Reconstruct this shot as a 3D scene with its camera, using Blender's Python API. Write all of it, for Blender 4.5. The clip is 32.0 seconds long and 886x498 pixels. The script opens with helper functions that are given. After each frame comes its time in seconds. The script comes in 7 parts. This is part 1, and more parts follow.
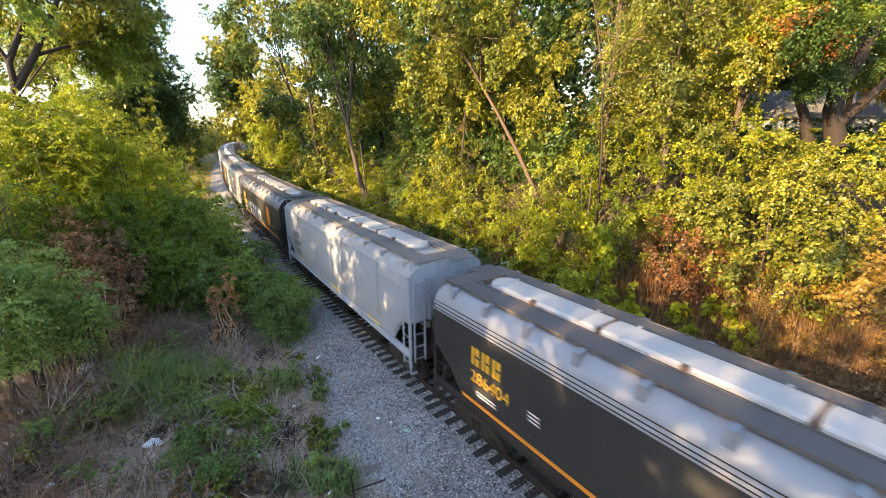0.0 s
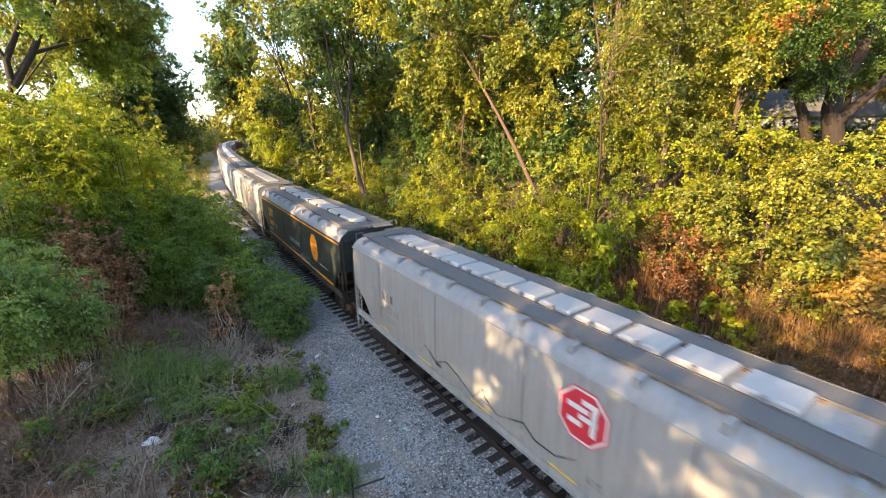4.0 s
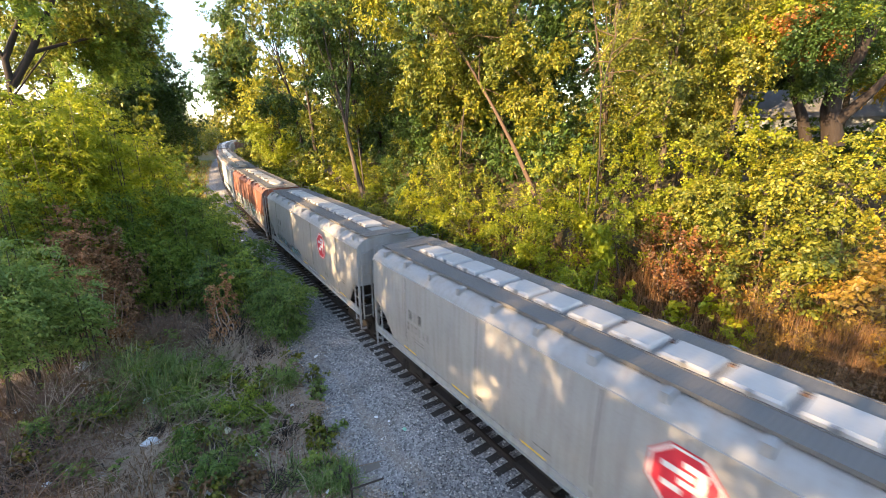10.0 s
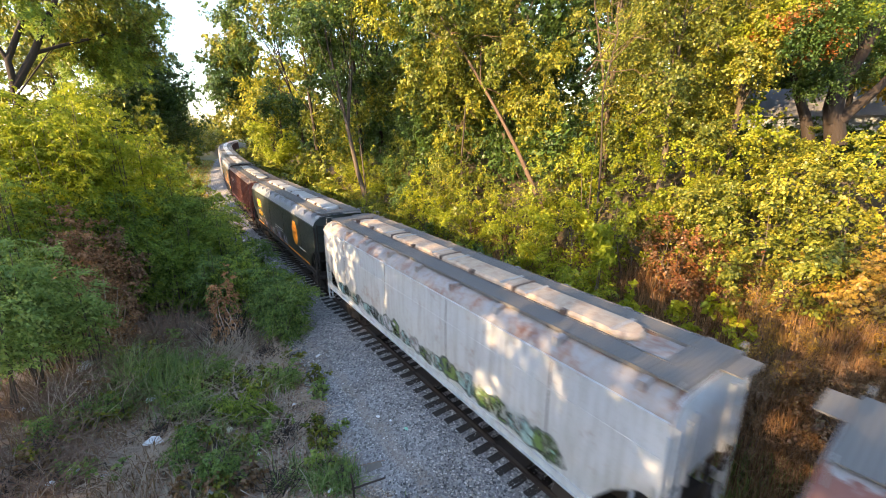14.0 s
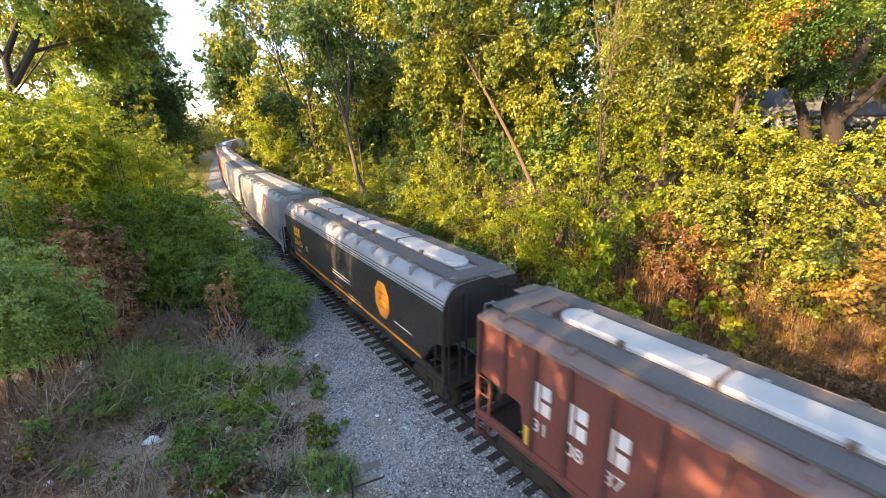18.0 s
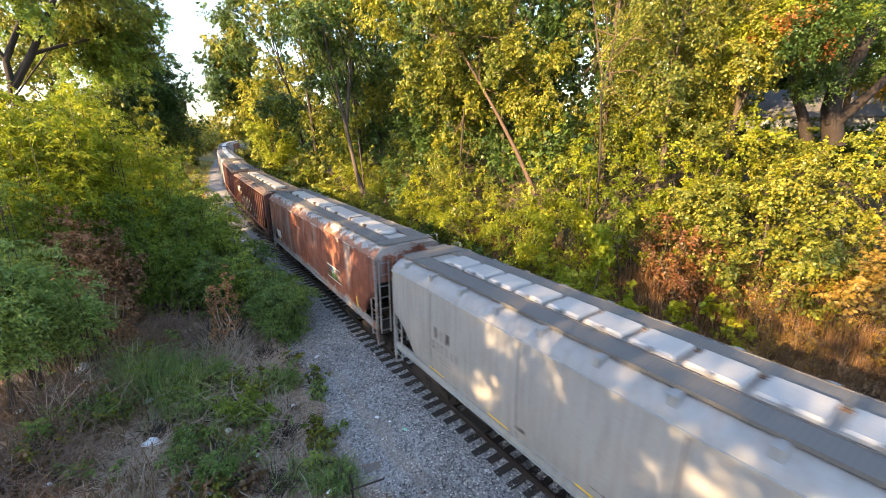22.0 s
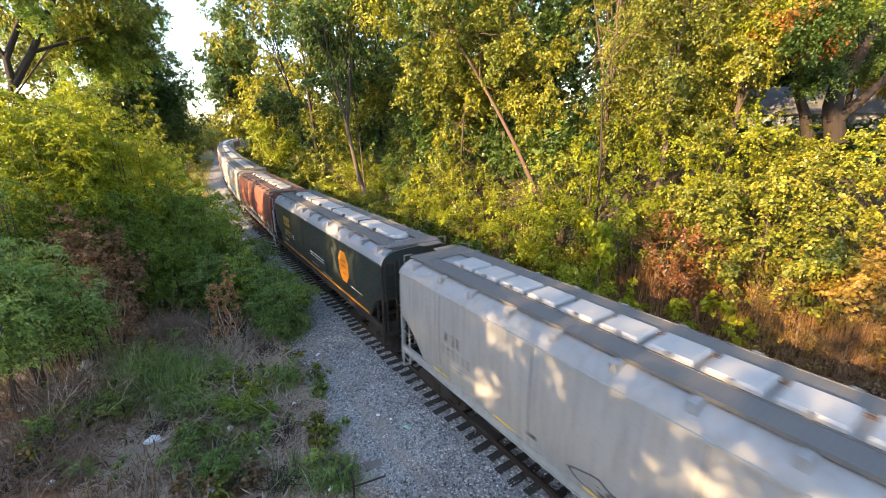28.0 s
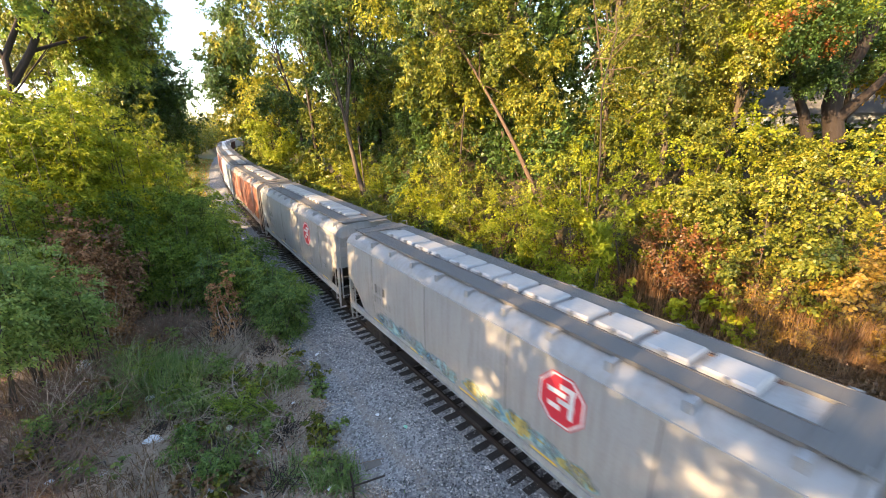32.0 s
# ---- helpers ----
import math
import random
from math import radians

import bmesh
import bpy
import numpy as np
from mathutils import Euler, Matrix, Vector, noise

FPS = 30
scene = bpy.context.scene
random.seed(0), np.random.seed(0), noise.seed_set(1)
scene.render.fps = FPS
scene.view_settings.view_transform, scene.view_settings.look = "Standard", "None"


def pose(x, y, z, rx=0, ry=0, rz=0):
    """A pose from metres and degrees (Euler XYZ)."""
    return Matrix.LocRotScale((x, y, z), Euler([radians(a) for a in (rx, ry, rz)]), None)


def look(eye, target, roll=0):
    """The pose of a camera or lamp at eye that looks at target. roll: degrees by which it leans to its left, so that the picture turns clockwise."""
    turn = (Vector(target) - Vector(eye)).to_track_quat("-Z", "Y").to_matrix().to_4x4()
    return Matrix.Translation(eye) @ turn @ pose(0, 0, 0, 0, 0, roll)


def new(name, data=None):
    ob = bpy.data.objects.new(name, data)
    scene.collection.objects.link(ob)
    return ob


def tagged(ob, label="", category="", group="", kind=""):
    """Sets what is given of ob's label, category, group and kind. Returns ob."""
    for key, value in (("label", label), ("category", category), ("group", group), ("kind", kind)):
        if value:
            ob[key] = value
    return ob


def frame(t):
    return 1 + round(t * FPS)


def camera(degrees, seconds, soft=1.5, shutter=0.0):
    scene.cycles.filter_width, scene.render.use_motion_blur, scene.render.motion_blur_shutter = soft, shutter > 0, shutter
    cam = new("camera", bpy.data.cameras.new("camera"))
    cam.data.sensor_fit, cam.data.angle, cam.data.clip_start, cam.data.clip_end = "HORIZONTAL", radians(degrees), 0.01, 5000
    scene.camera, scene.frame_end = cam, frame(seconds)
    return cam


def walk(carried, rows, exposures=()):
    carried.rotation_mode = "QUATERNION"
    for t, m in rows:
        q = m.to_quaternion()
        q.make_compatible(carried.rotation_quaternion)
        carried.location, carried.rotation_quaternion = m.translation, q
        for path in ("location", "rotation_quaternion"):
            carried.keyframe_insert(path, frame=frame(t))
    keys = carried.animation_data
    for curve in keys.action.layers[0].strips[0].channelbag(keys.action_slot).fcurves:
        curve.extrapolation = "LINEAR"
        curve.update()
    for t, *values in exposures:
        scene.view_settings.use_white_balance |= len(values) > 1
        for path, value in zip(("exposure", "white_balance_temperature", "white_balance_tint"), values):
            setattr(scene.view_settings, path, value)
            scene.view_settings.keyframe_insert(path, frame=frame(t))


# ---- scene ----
# ---- camera ----
EYE = Vector((0.0, 0.0, 9.196))
cam = camera(93.74, 32.0, soft=0.8, shutter=0.28)


def aim(yaw, pitch, roll):
    y, p = radians(yaw), radians(pitch)
    way = Vector((math.sin(y) * math.cos(p), math.cos(y) * math.cos(p), -math.sin(p)))
    return look(EYE, EYE + way, roll)


walk(cam, [(t, aim(a, b, c)) for t, a, b, c in (
    (0, 35.604, 16.049, -0.088), (0.5, 35.666, 16.018, -0.080), (1, 35.729, 16.056, -0.051), (1.5, 35.758, 16.126, -0.027),
    (2, 35.752, 16.181, -0.014), (2.5, 35.746, 16.226, -0.027), (3, 35.748, 16.247, -0.048), (3.5, 35.740, 16.244, -0.059),
    (5.5, 35.719, 16.248, -0.044), (6, 35.740, 16.208, -0.023), (6.5, 35.763, 16.225, -0.003), (7, 35.801, 16.265, 0.012),
    (7.5, 35.834, 16.253, 0.020), (8, 35.843, 16.200, 0.028), (8.5, 35.844, 16.174, 0.034), (9, 35.845, 16.175, 0.033),
    (9.5, 35.845, 16.178, 0.027), (10, 35.848, 16.208, 0.022), (10.5, 35.847, 16.259, 0.030), (11, 35.834, 16.304, 0.044),
    (11.5, 35.809, 16.348, 0.042), (12, 35.770, 16.354, 0.013), (12.5, 35.719, 16.313, -0.025), (13, 35.668, 16.280, -0.059),
    (13.5, 35.636, 16.267, -0.072), (14, 35.629, 16.264, -0.073), (14.5, 35.638, 16.260, -0.086), (16.5, 35.743, 16.293, -0.026),
    (17, 35.766, 16.319, -0.054), (17.5, 35.778, 16.347, -0.066), (18, 35.787, 16.366, -0.056), (18.5, 35.798, 16.370, -0.052),
    (19, 35.807, 16.341, -0.068), (19.5, 35.820, 16.274, -0.068), (20, 35.838, 16.217, -0.046), (20.5, 35.836, 16.202, -0.046),
    (21, 35.802, 16.201, -0.063), (21.5, 35.774, 16.195, -0.070), (22, 35.777, 16.179, -0.069), (22.5, 35.778, 16.159, -0.074),
    (23, 35.754, 16.140, -0.081), (23.5, 35.717, 16.128, -0.101), (24, 35.686, 16.133, -0.124), (24.5, 35.675, 16.155, -0.147),
    (25, 35.677, 16.186, -0.171), (25.5, 35.682, 16.216, -0.178), (27.5, 35.682, 16.410, -0.163), (28, 35.674, 16.468, -0.154),
    (28.5, 35.664, 16.501, -0.166), (29, 35.677, 16.516, -0.180), (29.5, 35.714, 16.540, -0.174), (30, 35.746, 16.574, -0.158),
    (30.5, 35.756, 16.588, -0.143), (31, 35.756, 16.560, -0.134), (31.5, 35.759, 16.521, -0.126), (32, 35.763, 16.507, -0.120))],
     exposures=[(t, e + 0.12, 6760, 14) for t, e in ((0, 2.14), (4, 2.12), (8, 2.10), (11, 2.14), (13.5, 2.16), (15.5, 2.2), (17.2, 2.28), (18.6, 2.28), (20.5, 2.14), (22.5, 2.18), (24, 2.28), (26, 2.26), (28, 2.14), (30, 2.26), (31, 2.24), (32, 2.16))])

# ---- world and sun ----
SUN_AZ, SUN_EL = 265.0, 19.0          # compass angle from +y, clockwise, and height, in degrees
world = bpy.data.worlds.new("world")
scene.world = world
world.use_nodes = True
wn = world.node_tree.nodes
sky = wn.new("ShaderNodeTexSky")
sky.sky_type = "NISHITA"
sky.sun_disc = False
sky.sun_elevation, sky.sun_rotation = radians(SUN_EL), radians(SUN_AZ)
sky.air_density, sky.dust_density, sky.ozone_density = 1.0, 0.8, 1.1
wn["Background"].inputs["Strength"].default_value = 0.15
world.node_tree.links.new(sky.outputs[0], wn["Background"].inputs["Color"])
sun_data = bpy.data.lights.new("sun", "SUN")
sun_data.energy, sun_data.angle, sun_data.color = 4.1, radians(0.53), (1.0, 0.695, 0.36)
sun = new("sun", sun_data)
to_sun = Vector((math.sin(radians(SUN_AZ)) * math.cos(radians(SUN_EL)),
                 math.cos(radians(SUN_AZ)) * math.cos(radians(SUN_EL)), math.sin(radians(SUN_EL))))
sun.matrix_world = look(to_sun * 60, Vector((0, 0, 0)))
scene.view_settings.exposure = 2.12

# ---- the line of the track: curvature by distance along it ----
TX = 8.13
KN_S = [-15, 20, 45, 70, 90, 110, 130, 150, 175, 200, 230, 260, 700]
KN_K = [0.0034, 0.0004, 0.0027, 0.0007, 0.0010, 0.0011, 0.0008, 0.0043, 0.0055, 0.0059, 0.0073, 0.0, 0.0]
DS = 0.5
LS = np.arange(-460, 660, DS)
_k = np.where(LS < -15, 0.0, np.interp(LS, KN_S, KN_K))
_h = np.concatenate([[0], np.cumsum((_k[1:] + _k[:-1]) / 2 * DS)])
_h -= np.interp(0, LS, _h)
_hm = (_h[1:] + _h[:-1]) / 2
_x = np.concatenate([[0], np.cumsum(np.sin(_hm) * DS)])
_y = np.concatenate([[0], np.cumsum(np.cos(_hm) * DS)])
_x -= np.interp(0, LS, _x) - TX
_y -= np.interp(0, LS, _y)


def heading(s):
    return float(np.interp(s, LS, _h))


def on_line(s, u=0.0, z=0.0):
    """The place s metres along the track, u metres to its right."""
    h = heading(s)
    return Vector((float(np.interp(s, LS, _x)) + u * math.cos(h), float(np.interp(s, LS, _y)) - u * math.sin(h), z))


def lateral(px, py):
    """Distance to the right of the track, and distance along it, for arrays of places."""
    px, py = np.asarray(px, float), np.asarray(py, float)
    out_u, out_s = np.empty(px.shape), np.empty(px.shape)
    sel = slice(0, len(LS), 4)
    cx, cy, ch, cs = _x[sel], _y[sel], _h[sel], LS[sel]
    flat_x, flat_y = px.ravel(), py.ravel()
    ou, os_ = np.empty(len(flat_x)), np.empty(len(flat_x))
    for a in range(0, len(flat_x), 4000):
        qx, qy = flat_x[a:a + 4000, None], flat_y[a:a + 4000, None]
        i = np.argmin((qx - cx) ** 2 + (qy - cy) ** 2, 1)
        dx, dy = qx[:, 0] - cx[i], qy[:, 0] - cy[i]
        ou[a:a + 4000] = dx * np.cos(ch[i]) - dy * np.sin(ch[i])
        os_[a:a + 4000] = cs[i] + dx * np.sin(ch[i]) + dy * np.cos(ch[i])
    return ou.reshape(px.shape), os_.reshape(px.shape)


U_KN = [-400, -60, -30, -18, -12, -7, -4.6, -3.4, -2.2, -1.75, 1.75, 2.3, 3.4, 5.0, 8.0, 12.0, 17.0, 30, 400]
Z_KN = [3.0, 3.0, 2.4, 1.0, 0.2, -0.42, -0.58, -0.62, -0.62, -0.62, -0.62, -0.62, -0.6, 0.6, 2.9, 5.0, 6.3, 6.8, 6.8]


def ground_z(px, py):
    u, s = lateral(px, py)
    z = np.interp(u, U_KN, Z_KN)
    rise = 0.10 * np.sin(px * 0.9 + 1.3 * np.sin(py * 0.37)) * np.cos(py * 0.8 + px * 0.2) + 0.05 * np.sin(px * 2.7 - py * 2.1)
    return z + rise * np.clip((np.abs(u) - 2.6) / 2.0, 0, 1)


def gz(x, y):
    return float(ground_z(np.array([x]), np.array([y]))[0])


# ---- materials ----
def nodes_of(name):
    m = bpy.data.materials.new(name)
    m.use_nodes = True
    nt = m.node_tree
    return m, nt, nt.nodes["Principled BSDF"]


def tex_coord(nt, scale=(1, 1, 1), space="Object"):
    c = nt.nodes.new("ShaderNodeTexCoord")
    mp = nt.nodes.new("ShaderNodeMapping")
    mp.inputs["Scale"].default_value = scale
    nt.links.new(c.outputs[space], mp.inputs["Vector"])
    return mp.outputs["Vector"]


def noise_tex(nt, vec, scale, detail=4.0, rough=0.6):
    n = nt.nodes.new("ShaderNodeTexNoise")
    n.inputs["Scale"].default_value, n.inputs["Detail"].default_value, n.inputs["Roughness"].default_value = scale, detail, rough
    nt.links.new(vec, n.inputs["Vector"])
    return n.outputs["Fac"]


def ramp(nt, fac, stops):
    r = nt.nodes.new("ShaderNodeValToRGB")
    e = r.color_ramp.elements
    while len(e) < len(stops):
        e.new(0.5)
    for el, (pos, col) in zip(e, stops):
        el.position = pos
        el.color = (*col, 1) if len(col) == 3 else col
    nt.links.new(fac, r.inputs["Fac"])
    return r.outputs["Color"]


def mix(nt, fac, a, b, mode="MIX"):
    m = nt.nodes.new("ShaderNodeMix")
    m.data_type, m.blend_type = "RGBA", mode
    for sock, v in ((m.inputs[0], fac), (m.inputs[6], a), (m.inputs[7], b)):
        if isinstance(v, (int, float)):
            sock.default_value = v
        elif isinstance(v, tuple):
            sock.default_value = (*v, 1)
        else:
            nt.links.new(v, sock)
    return m.outputs[2]


def bump(nt, bsdf, height, strength=0.3, distance=0.02):
    b = nt.nodes.new("ShaderNodeBump")
    b.inputs["Strength"].default_value, b.inputs["Distance"].default_value = strength, distance
    nt.links.new(height, b.inputs["Height"])
    nt.links.new(b.outputs["Normal"], bsdf.inputs["Normal"])


def paint(name, col, rough=0.5, dirt=(0.16, 0.13, 0.10), dirt_amt=0.5, rust=0.0, metal=0.0):
    """Weathered car paint: broad fading, runs of dirt down the side, specks of rust."""
    m, nt, b = nodes_of(name)
    v = tex_coord(nt)
    runs = tex_coord(nt, (1.0, 2.2, 0.18))
    broad = noise_tex(nt, v, 0.55, 5)
    streak = noise_tex(nt, runs, 2.6, 6, 0.65)
    fine = noise_tex(nt, v, 14, 4)
    faded = tuple(min(1, c * 1.18 + 0.02) for c in col)
    c1 = mix(nt, broad, tuple(c * 0.86 for c in col), faded)
    c2 = mix(nt, ramp(nt, streak, [(0.45, (0, 0, 0)), (0.8, (dirt_amt,) * 3)]), c1, dirt)
    c3 = mix(nt, ramp(nt, fine, [(0.55, (0, 0, 0)), (0.85, (dirt_amt * 0.5,) * 3)]), c2, dirt)
    if rust:
        c3 = mix(nt, ramp(nt, noise_tex(nt, v, 1.7, 8, 0.7), [(0.62 - 0.12 * rust, (0, 0, 0)), (0.70, (min(1, rust),) * 3)]), c3, (0.20, 0.075, 0.035))
    nt.links.new(c3, b.inputs["Base Color"])
    b.inputs["Metallic"].default_value = metal
    nt.links.new(ramp(nt, fine, [(0.3, (rough - 0.1,) * 3), (0.7, (rough + 0.2,) * 3)]), b.inputs["Roughness"])
    bump(nt, b, broad, 0.12, 0.03)
    return m


def rusty(name, deep, pale, worn, worn_amt, edge_low=2.1, edge_high=4.1, pale_runs=0.0):
    """Rusted side sheets with pale worn paint along the roof edge and the sill."""
    m, nt, b = nodes_of(name)
    v = tex_coord(nt)
    big = noise_tex(nt, v, 0.9, 7, 0.62)
    runs = noise_tex(nt, tex_coord(nt, (1.0, 1.6, 0.22)), 1.9, 6, 0.6)
    c1 = mix(nt, ramp(nt, big, [(0.40, (0, 0, 0)), (0.60, (1, 1, 1))]), deep, pale)
    c1 = mix(nt, ramp(nt, runs, [(0.48, (0, 0, 0)), (0.68, (0.75,) * 3)]), c1, tuple(c * 0.42 for c in deep))
    c1 = mix(nt, ramp(nt, noise_tex(nt, v, 2.3, 7, 0.7), [(0.55, (0, 0, 0)), (0.72, (0.7,) * 3)]), c1, (pale[0] * 1.35, pale[1] * 1.45, pale[2] * 1.2))
    c1 = mix(nt, ramp(nt, noise_tex(nt, tex_coord(nt, (1.0, 1.3, 0.30)), 1.1, 4, 0.55), [(0.54, (0, 0, 0)), (0.68, (pale_runs,) * 3)]), c1, tuple(c * 0.8 for c in worn))
    sep = nt.nodes.new("ShaderNodeSeparateXYZ")
    nt.links.new(v, sep.inputs[0])
    wob = nt.nodes.new("ShaderNodeMath")
    wob.operation = "MULTIPLY_ADD"
    nt.links.new(noise_tex(nt, v, 1.7, 8, 0.68), wob.inputs[0])
    wob.inputs[1].default_value = 2.2
    nt.links.new(sep.outputs["Z"], wob.inputs[2])
    off = 1.1
    lo, hi = (edge_low + off) / 8, (edge_high + off) / 8
    half = nt.nodes.new("ShaderNodeMath")
    half.operation = "MULTIPLY"
    half.inputs[1].default_value = 1 / 8
    nt.links.new(wob.outputs[0], half.inputs[0])
    w = (worn_amt,) * 3
    mask = ramp(nt, half.outputs[0], [(lo - 0.025, w), (lo, (0, 0, 0)), (hi, (0, 0, 0)), (hi + 0.02, w)])
    c2 = mix(nt, mask, c1, worn)
    c3 = mix(nt, ramp(nt, noise_tex(nt, v, 18, 4), [(0.5, (0, 0, 0)), (0.9, (0.5,) * 3)]), c2, (0.09, 0.05, 0.035))
    nt.links.new(c3, b.inputs["Base Color"])
    b.inputs["Roughness"].default_value = 0.78
    bump(nt, b, noise_tex(nt, v, 9, 6), 0.25, 0.01)
    return m


def ragged_roof(name, deep, pale, grey, edge):
    """Grey roof sheets with rust creeping in from the eaves in scallops."""
    m, nt, b = nodes_of(name)
    v = tex_coord(nt)
    rust = mix(nt, ramp(nt, noise_tex(nt, v, 1.3, 6, 0.6), [(0.40, (0, 0, 0)), (0.62, (1, 1, 1))]), deep, pale)
    steel = mix(nt, noise_tex(nt, v, 3.0, 6, 0.65), tuple(c * 0.7 for c in grey), tuple(c * 1.25 for c in grey))
    sep = nt.nodes.new("ShaderNodeSeparateXYZ")
    nt.links.new(v, sep.inputs[0])
    wide = nt.nodes.new("ShaderNodeMath")
    wide.operation = "ABSOLUTE"
    nt.links.new(sep.outputs["X"], wide.inputs[0])
    wob = nt.nodes.new("ShaderNodeMath")
    wob.operation = "MULTIPLY_ADD"
    nt.links.new(noise_tex(nt, tex_coord(nt, (0.8, 1.0, 0.3)), 2.3, 7, 0.66), wob.inputs[0])
    wob.inputs[1].default_value = 1.1
    nt.links.new(wide.outputs[0], wob.inputs[2])
    half = nt.nodes.new("ShaderNodeMath")
    half.operation = "MULTIPLY"
    half.inputs[1].default_value = 0.25
    nt.links.new(wob.outputs[0], half.inputs[0])
    e = (edge + 0.55) * 0.25
    c = mix(nt, ramp(nt, half.outputs[0], [(e - 0.012, (0, 0, 0)), (e, (0.95,) * 3)]), mix(nt, ramp(nt, half.outputs[0], [(e - 0.035, (0, 0, 0)), (e - 0.012, (0.6,) * 3)]), steel, tuple(min(1, k * 1.25) for k in grey)), rust)
    nt.links.new(c, b.inputs["Base Color"])
    b.inputs["Roughness"].default_value = 0.72
    bump(nt, b, noise_tex(nt, v, 8, 5), 0.2, 0.01)
    return m


def plain(name, col, rough=0.6, metal=0.0, var=0.25, scale=6.0, bump_amt=0.15):
    m, nt, b = nodes_of(name)
    v = tex_coord(nt)
    n = noise_tex(nt, v, scale, 6, 0.65)
    n2 = noise_tex(nt, v, scale * 0.13, 3)
    c = mix(nt, n, tuple(k * (1 - var) for k in col), tuple(min(1, k * (1 + var)) for k in col))
    c = mix(nt, ramp(nt, n2, [(0.35, (0, 0, 0)), (0.75, (var,) * 3)]), c, tuple(k * 0.6 for k in col))
    nt.links.new(c, b.inputs["Base Color"])
    b.inputs["Roughness"].default_value, b.inputs["Metallic"].default_value = rough, metal
    bump(nt, b, n, bump_amt, 0.01)
    return m


def spray(name, col, keep=0.5):
    """Weathered sprayed paint: uneven tint, worn through in patches."""
    m, nt, b = nodes_of(name)
    v = tex_coord(nt)
    n = noise_tex(nt, v, 2.6, 6, 0.65)
    c = mix(nt, n, tuple(k * 0.62 for k in col), tuple(min(1, k * 1.3) for k in col))
    nt.links.new(c, b.inputs["Base Color"])
    b.inputs["Roughness"].default_value = 0.6
    worn = ramp(nt, noise_tex(nt, tex_coord(nt, (1, 1.2, 0.8)), 1.5, 8, 0.72), [(0.60 - keep * 0.36, (0.12,) * 3), (0.72 - keep * 0.30, (0.92,) * 3)])
    nt.links.new(worn, b.inputs["Alpha"])
    return m


def leafy(name, cols, trans=0.26, rough=0.42):
    """Leaves: each its own tint, light passing through."""
    m, nt, b = nodes_of(name)
    g = nt.nodes.new("ShaderNodeNewGeometry")
    stops = [(0.0, tuple(k * 0.55 for k in cols[0]))] + [(0.08 + 0.84 * i / max(1, len(cols) - 1), c) for i, c in enumerate(cols)]
    c = ramp(nt, g.outputs["Random Per Island"], stops + [(1.0, tuple(min(0.6, k * 1.3) for k in cols[-2]))])
    own = nt.nodes.new("ShaderNodeObjectInfo")
    c = mix(nt, 1.0, c, ramp(nt, own.outputs["Random"], [(0.0, (0.74, 0.80, 0.8)), (0.5, (1, 1, 1)), (1.0, (1.26, 1.16, 1.0))]), "MULTIPLY")
    patch = noise_tex(nt, tex_coord(nt), 0.45, 3)
    c = mix(nt, ramp(nt, patch, [(0.35, (0, 0, 0)), (0.7, (0.5,) * 3)]), c, tuple(k * 0.75 for k in cols[0]))
    nt.links.new(c, b.inputs["Base Color"])
    b.inputs["Roughness"].default_value = rough
    b.inputs["Specular IOR Level"].default_value = 0.35
    t = nt.nodes.new("ShaderNodeBsdfTranslucent")
    warm = mix(nt, 0.5, c, (0.50, 0.50, 0.04), "MIX")
    nt.links.new(mix(nt, 0.75, warm, c), t.inputs["Color"])
    ms = nt.nodes.new("ShaderNodeMixShader")
    ms.inputs[0].default_value = trans
    out = nt.nodes["Material Output"]
    nt.links.new(b.outputs[0], ms.inputs[1])
    nt.links.new(t.outputs[0], ms.inputs[2])
    nt.links.new(ms.outputs[0], out.inputs["Surface"])
    return m


def bark(name, col):
    m, nt, b = nodes_of(name)
    v = tex_coord(nt, (5, 5, 0.9))
    n = noise_tex(nt, v, 3.0, 7, 0.7)
    c = mix(nt, n, tuple(k * 0.5 for k in col), tuple(k * 1.4 for k in col))
    nt.links.new(c, b.inputs["Base Color"])
    b.inputs["Roughness"].default_value = 0.9
    bump(nt, b, n, 0.8, 0.03)
    return m


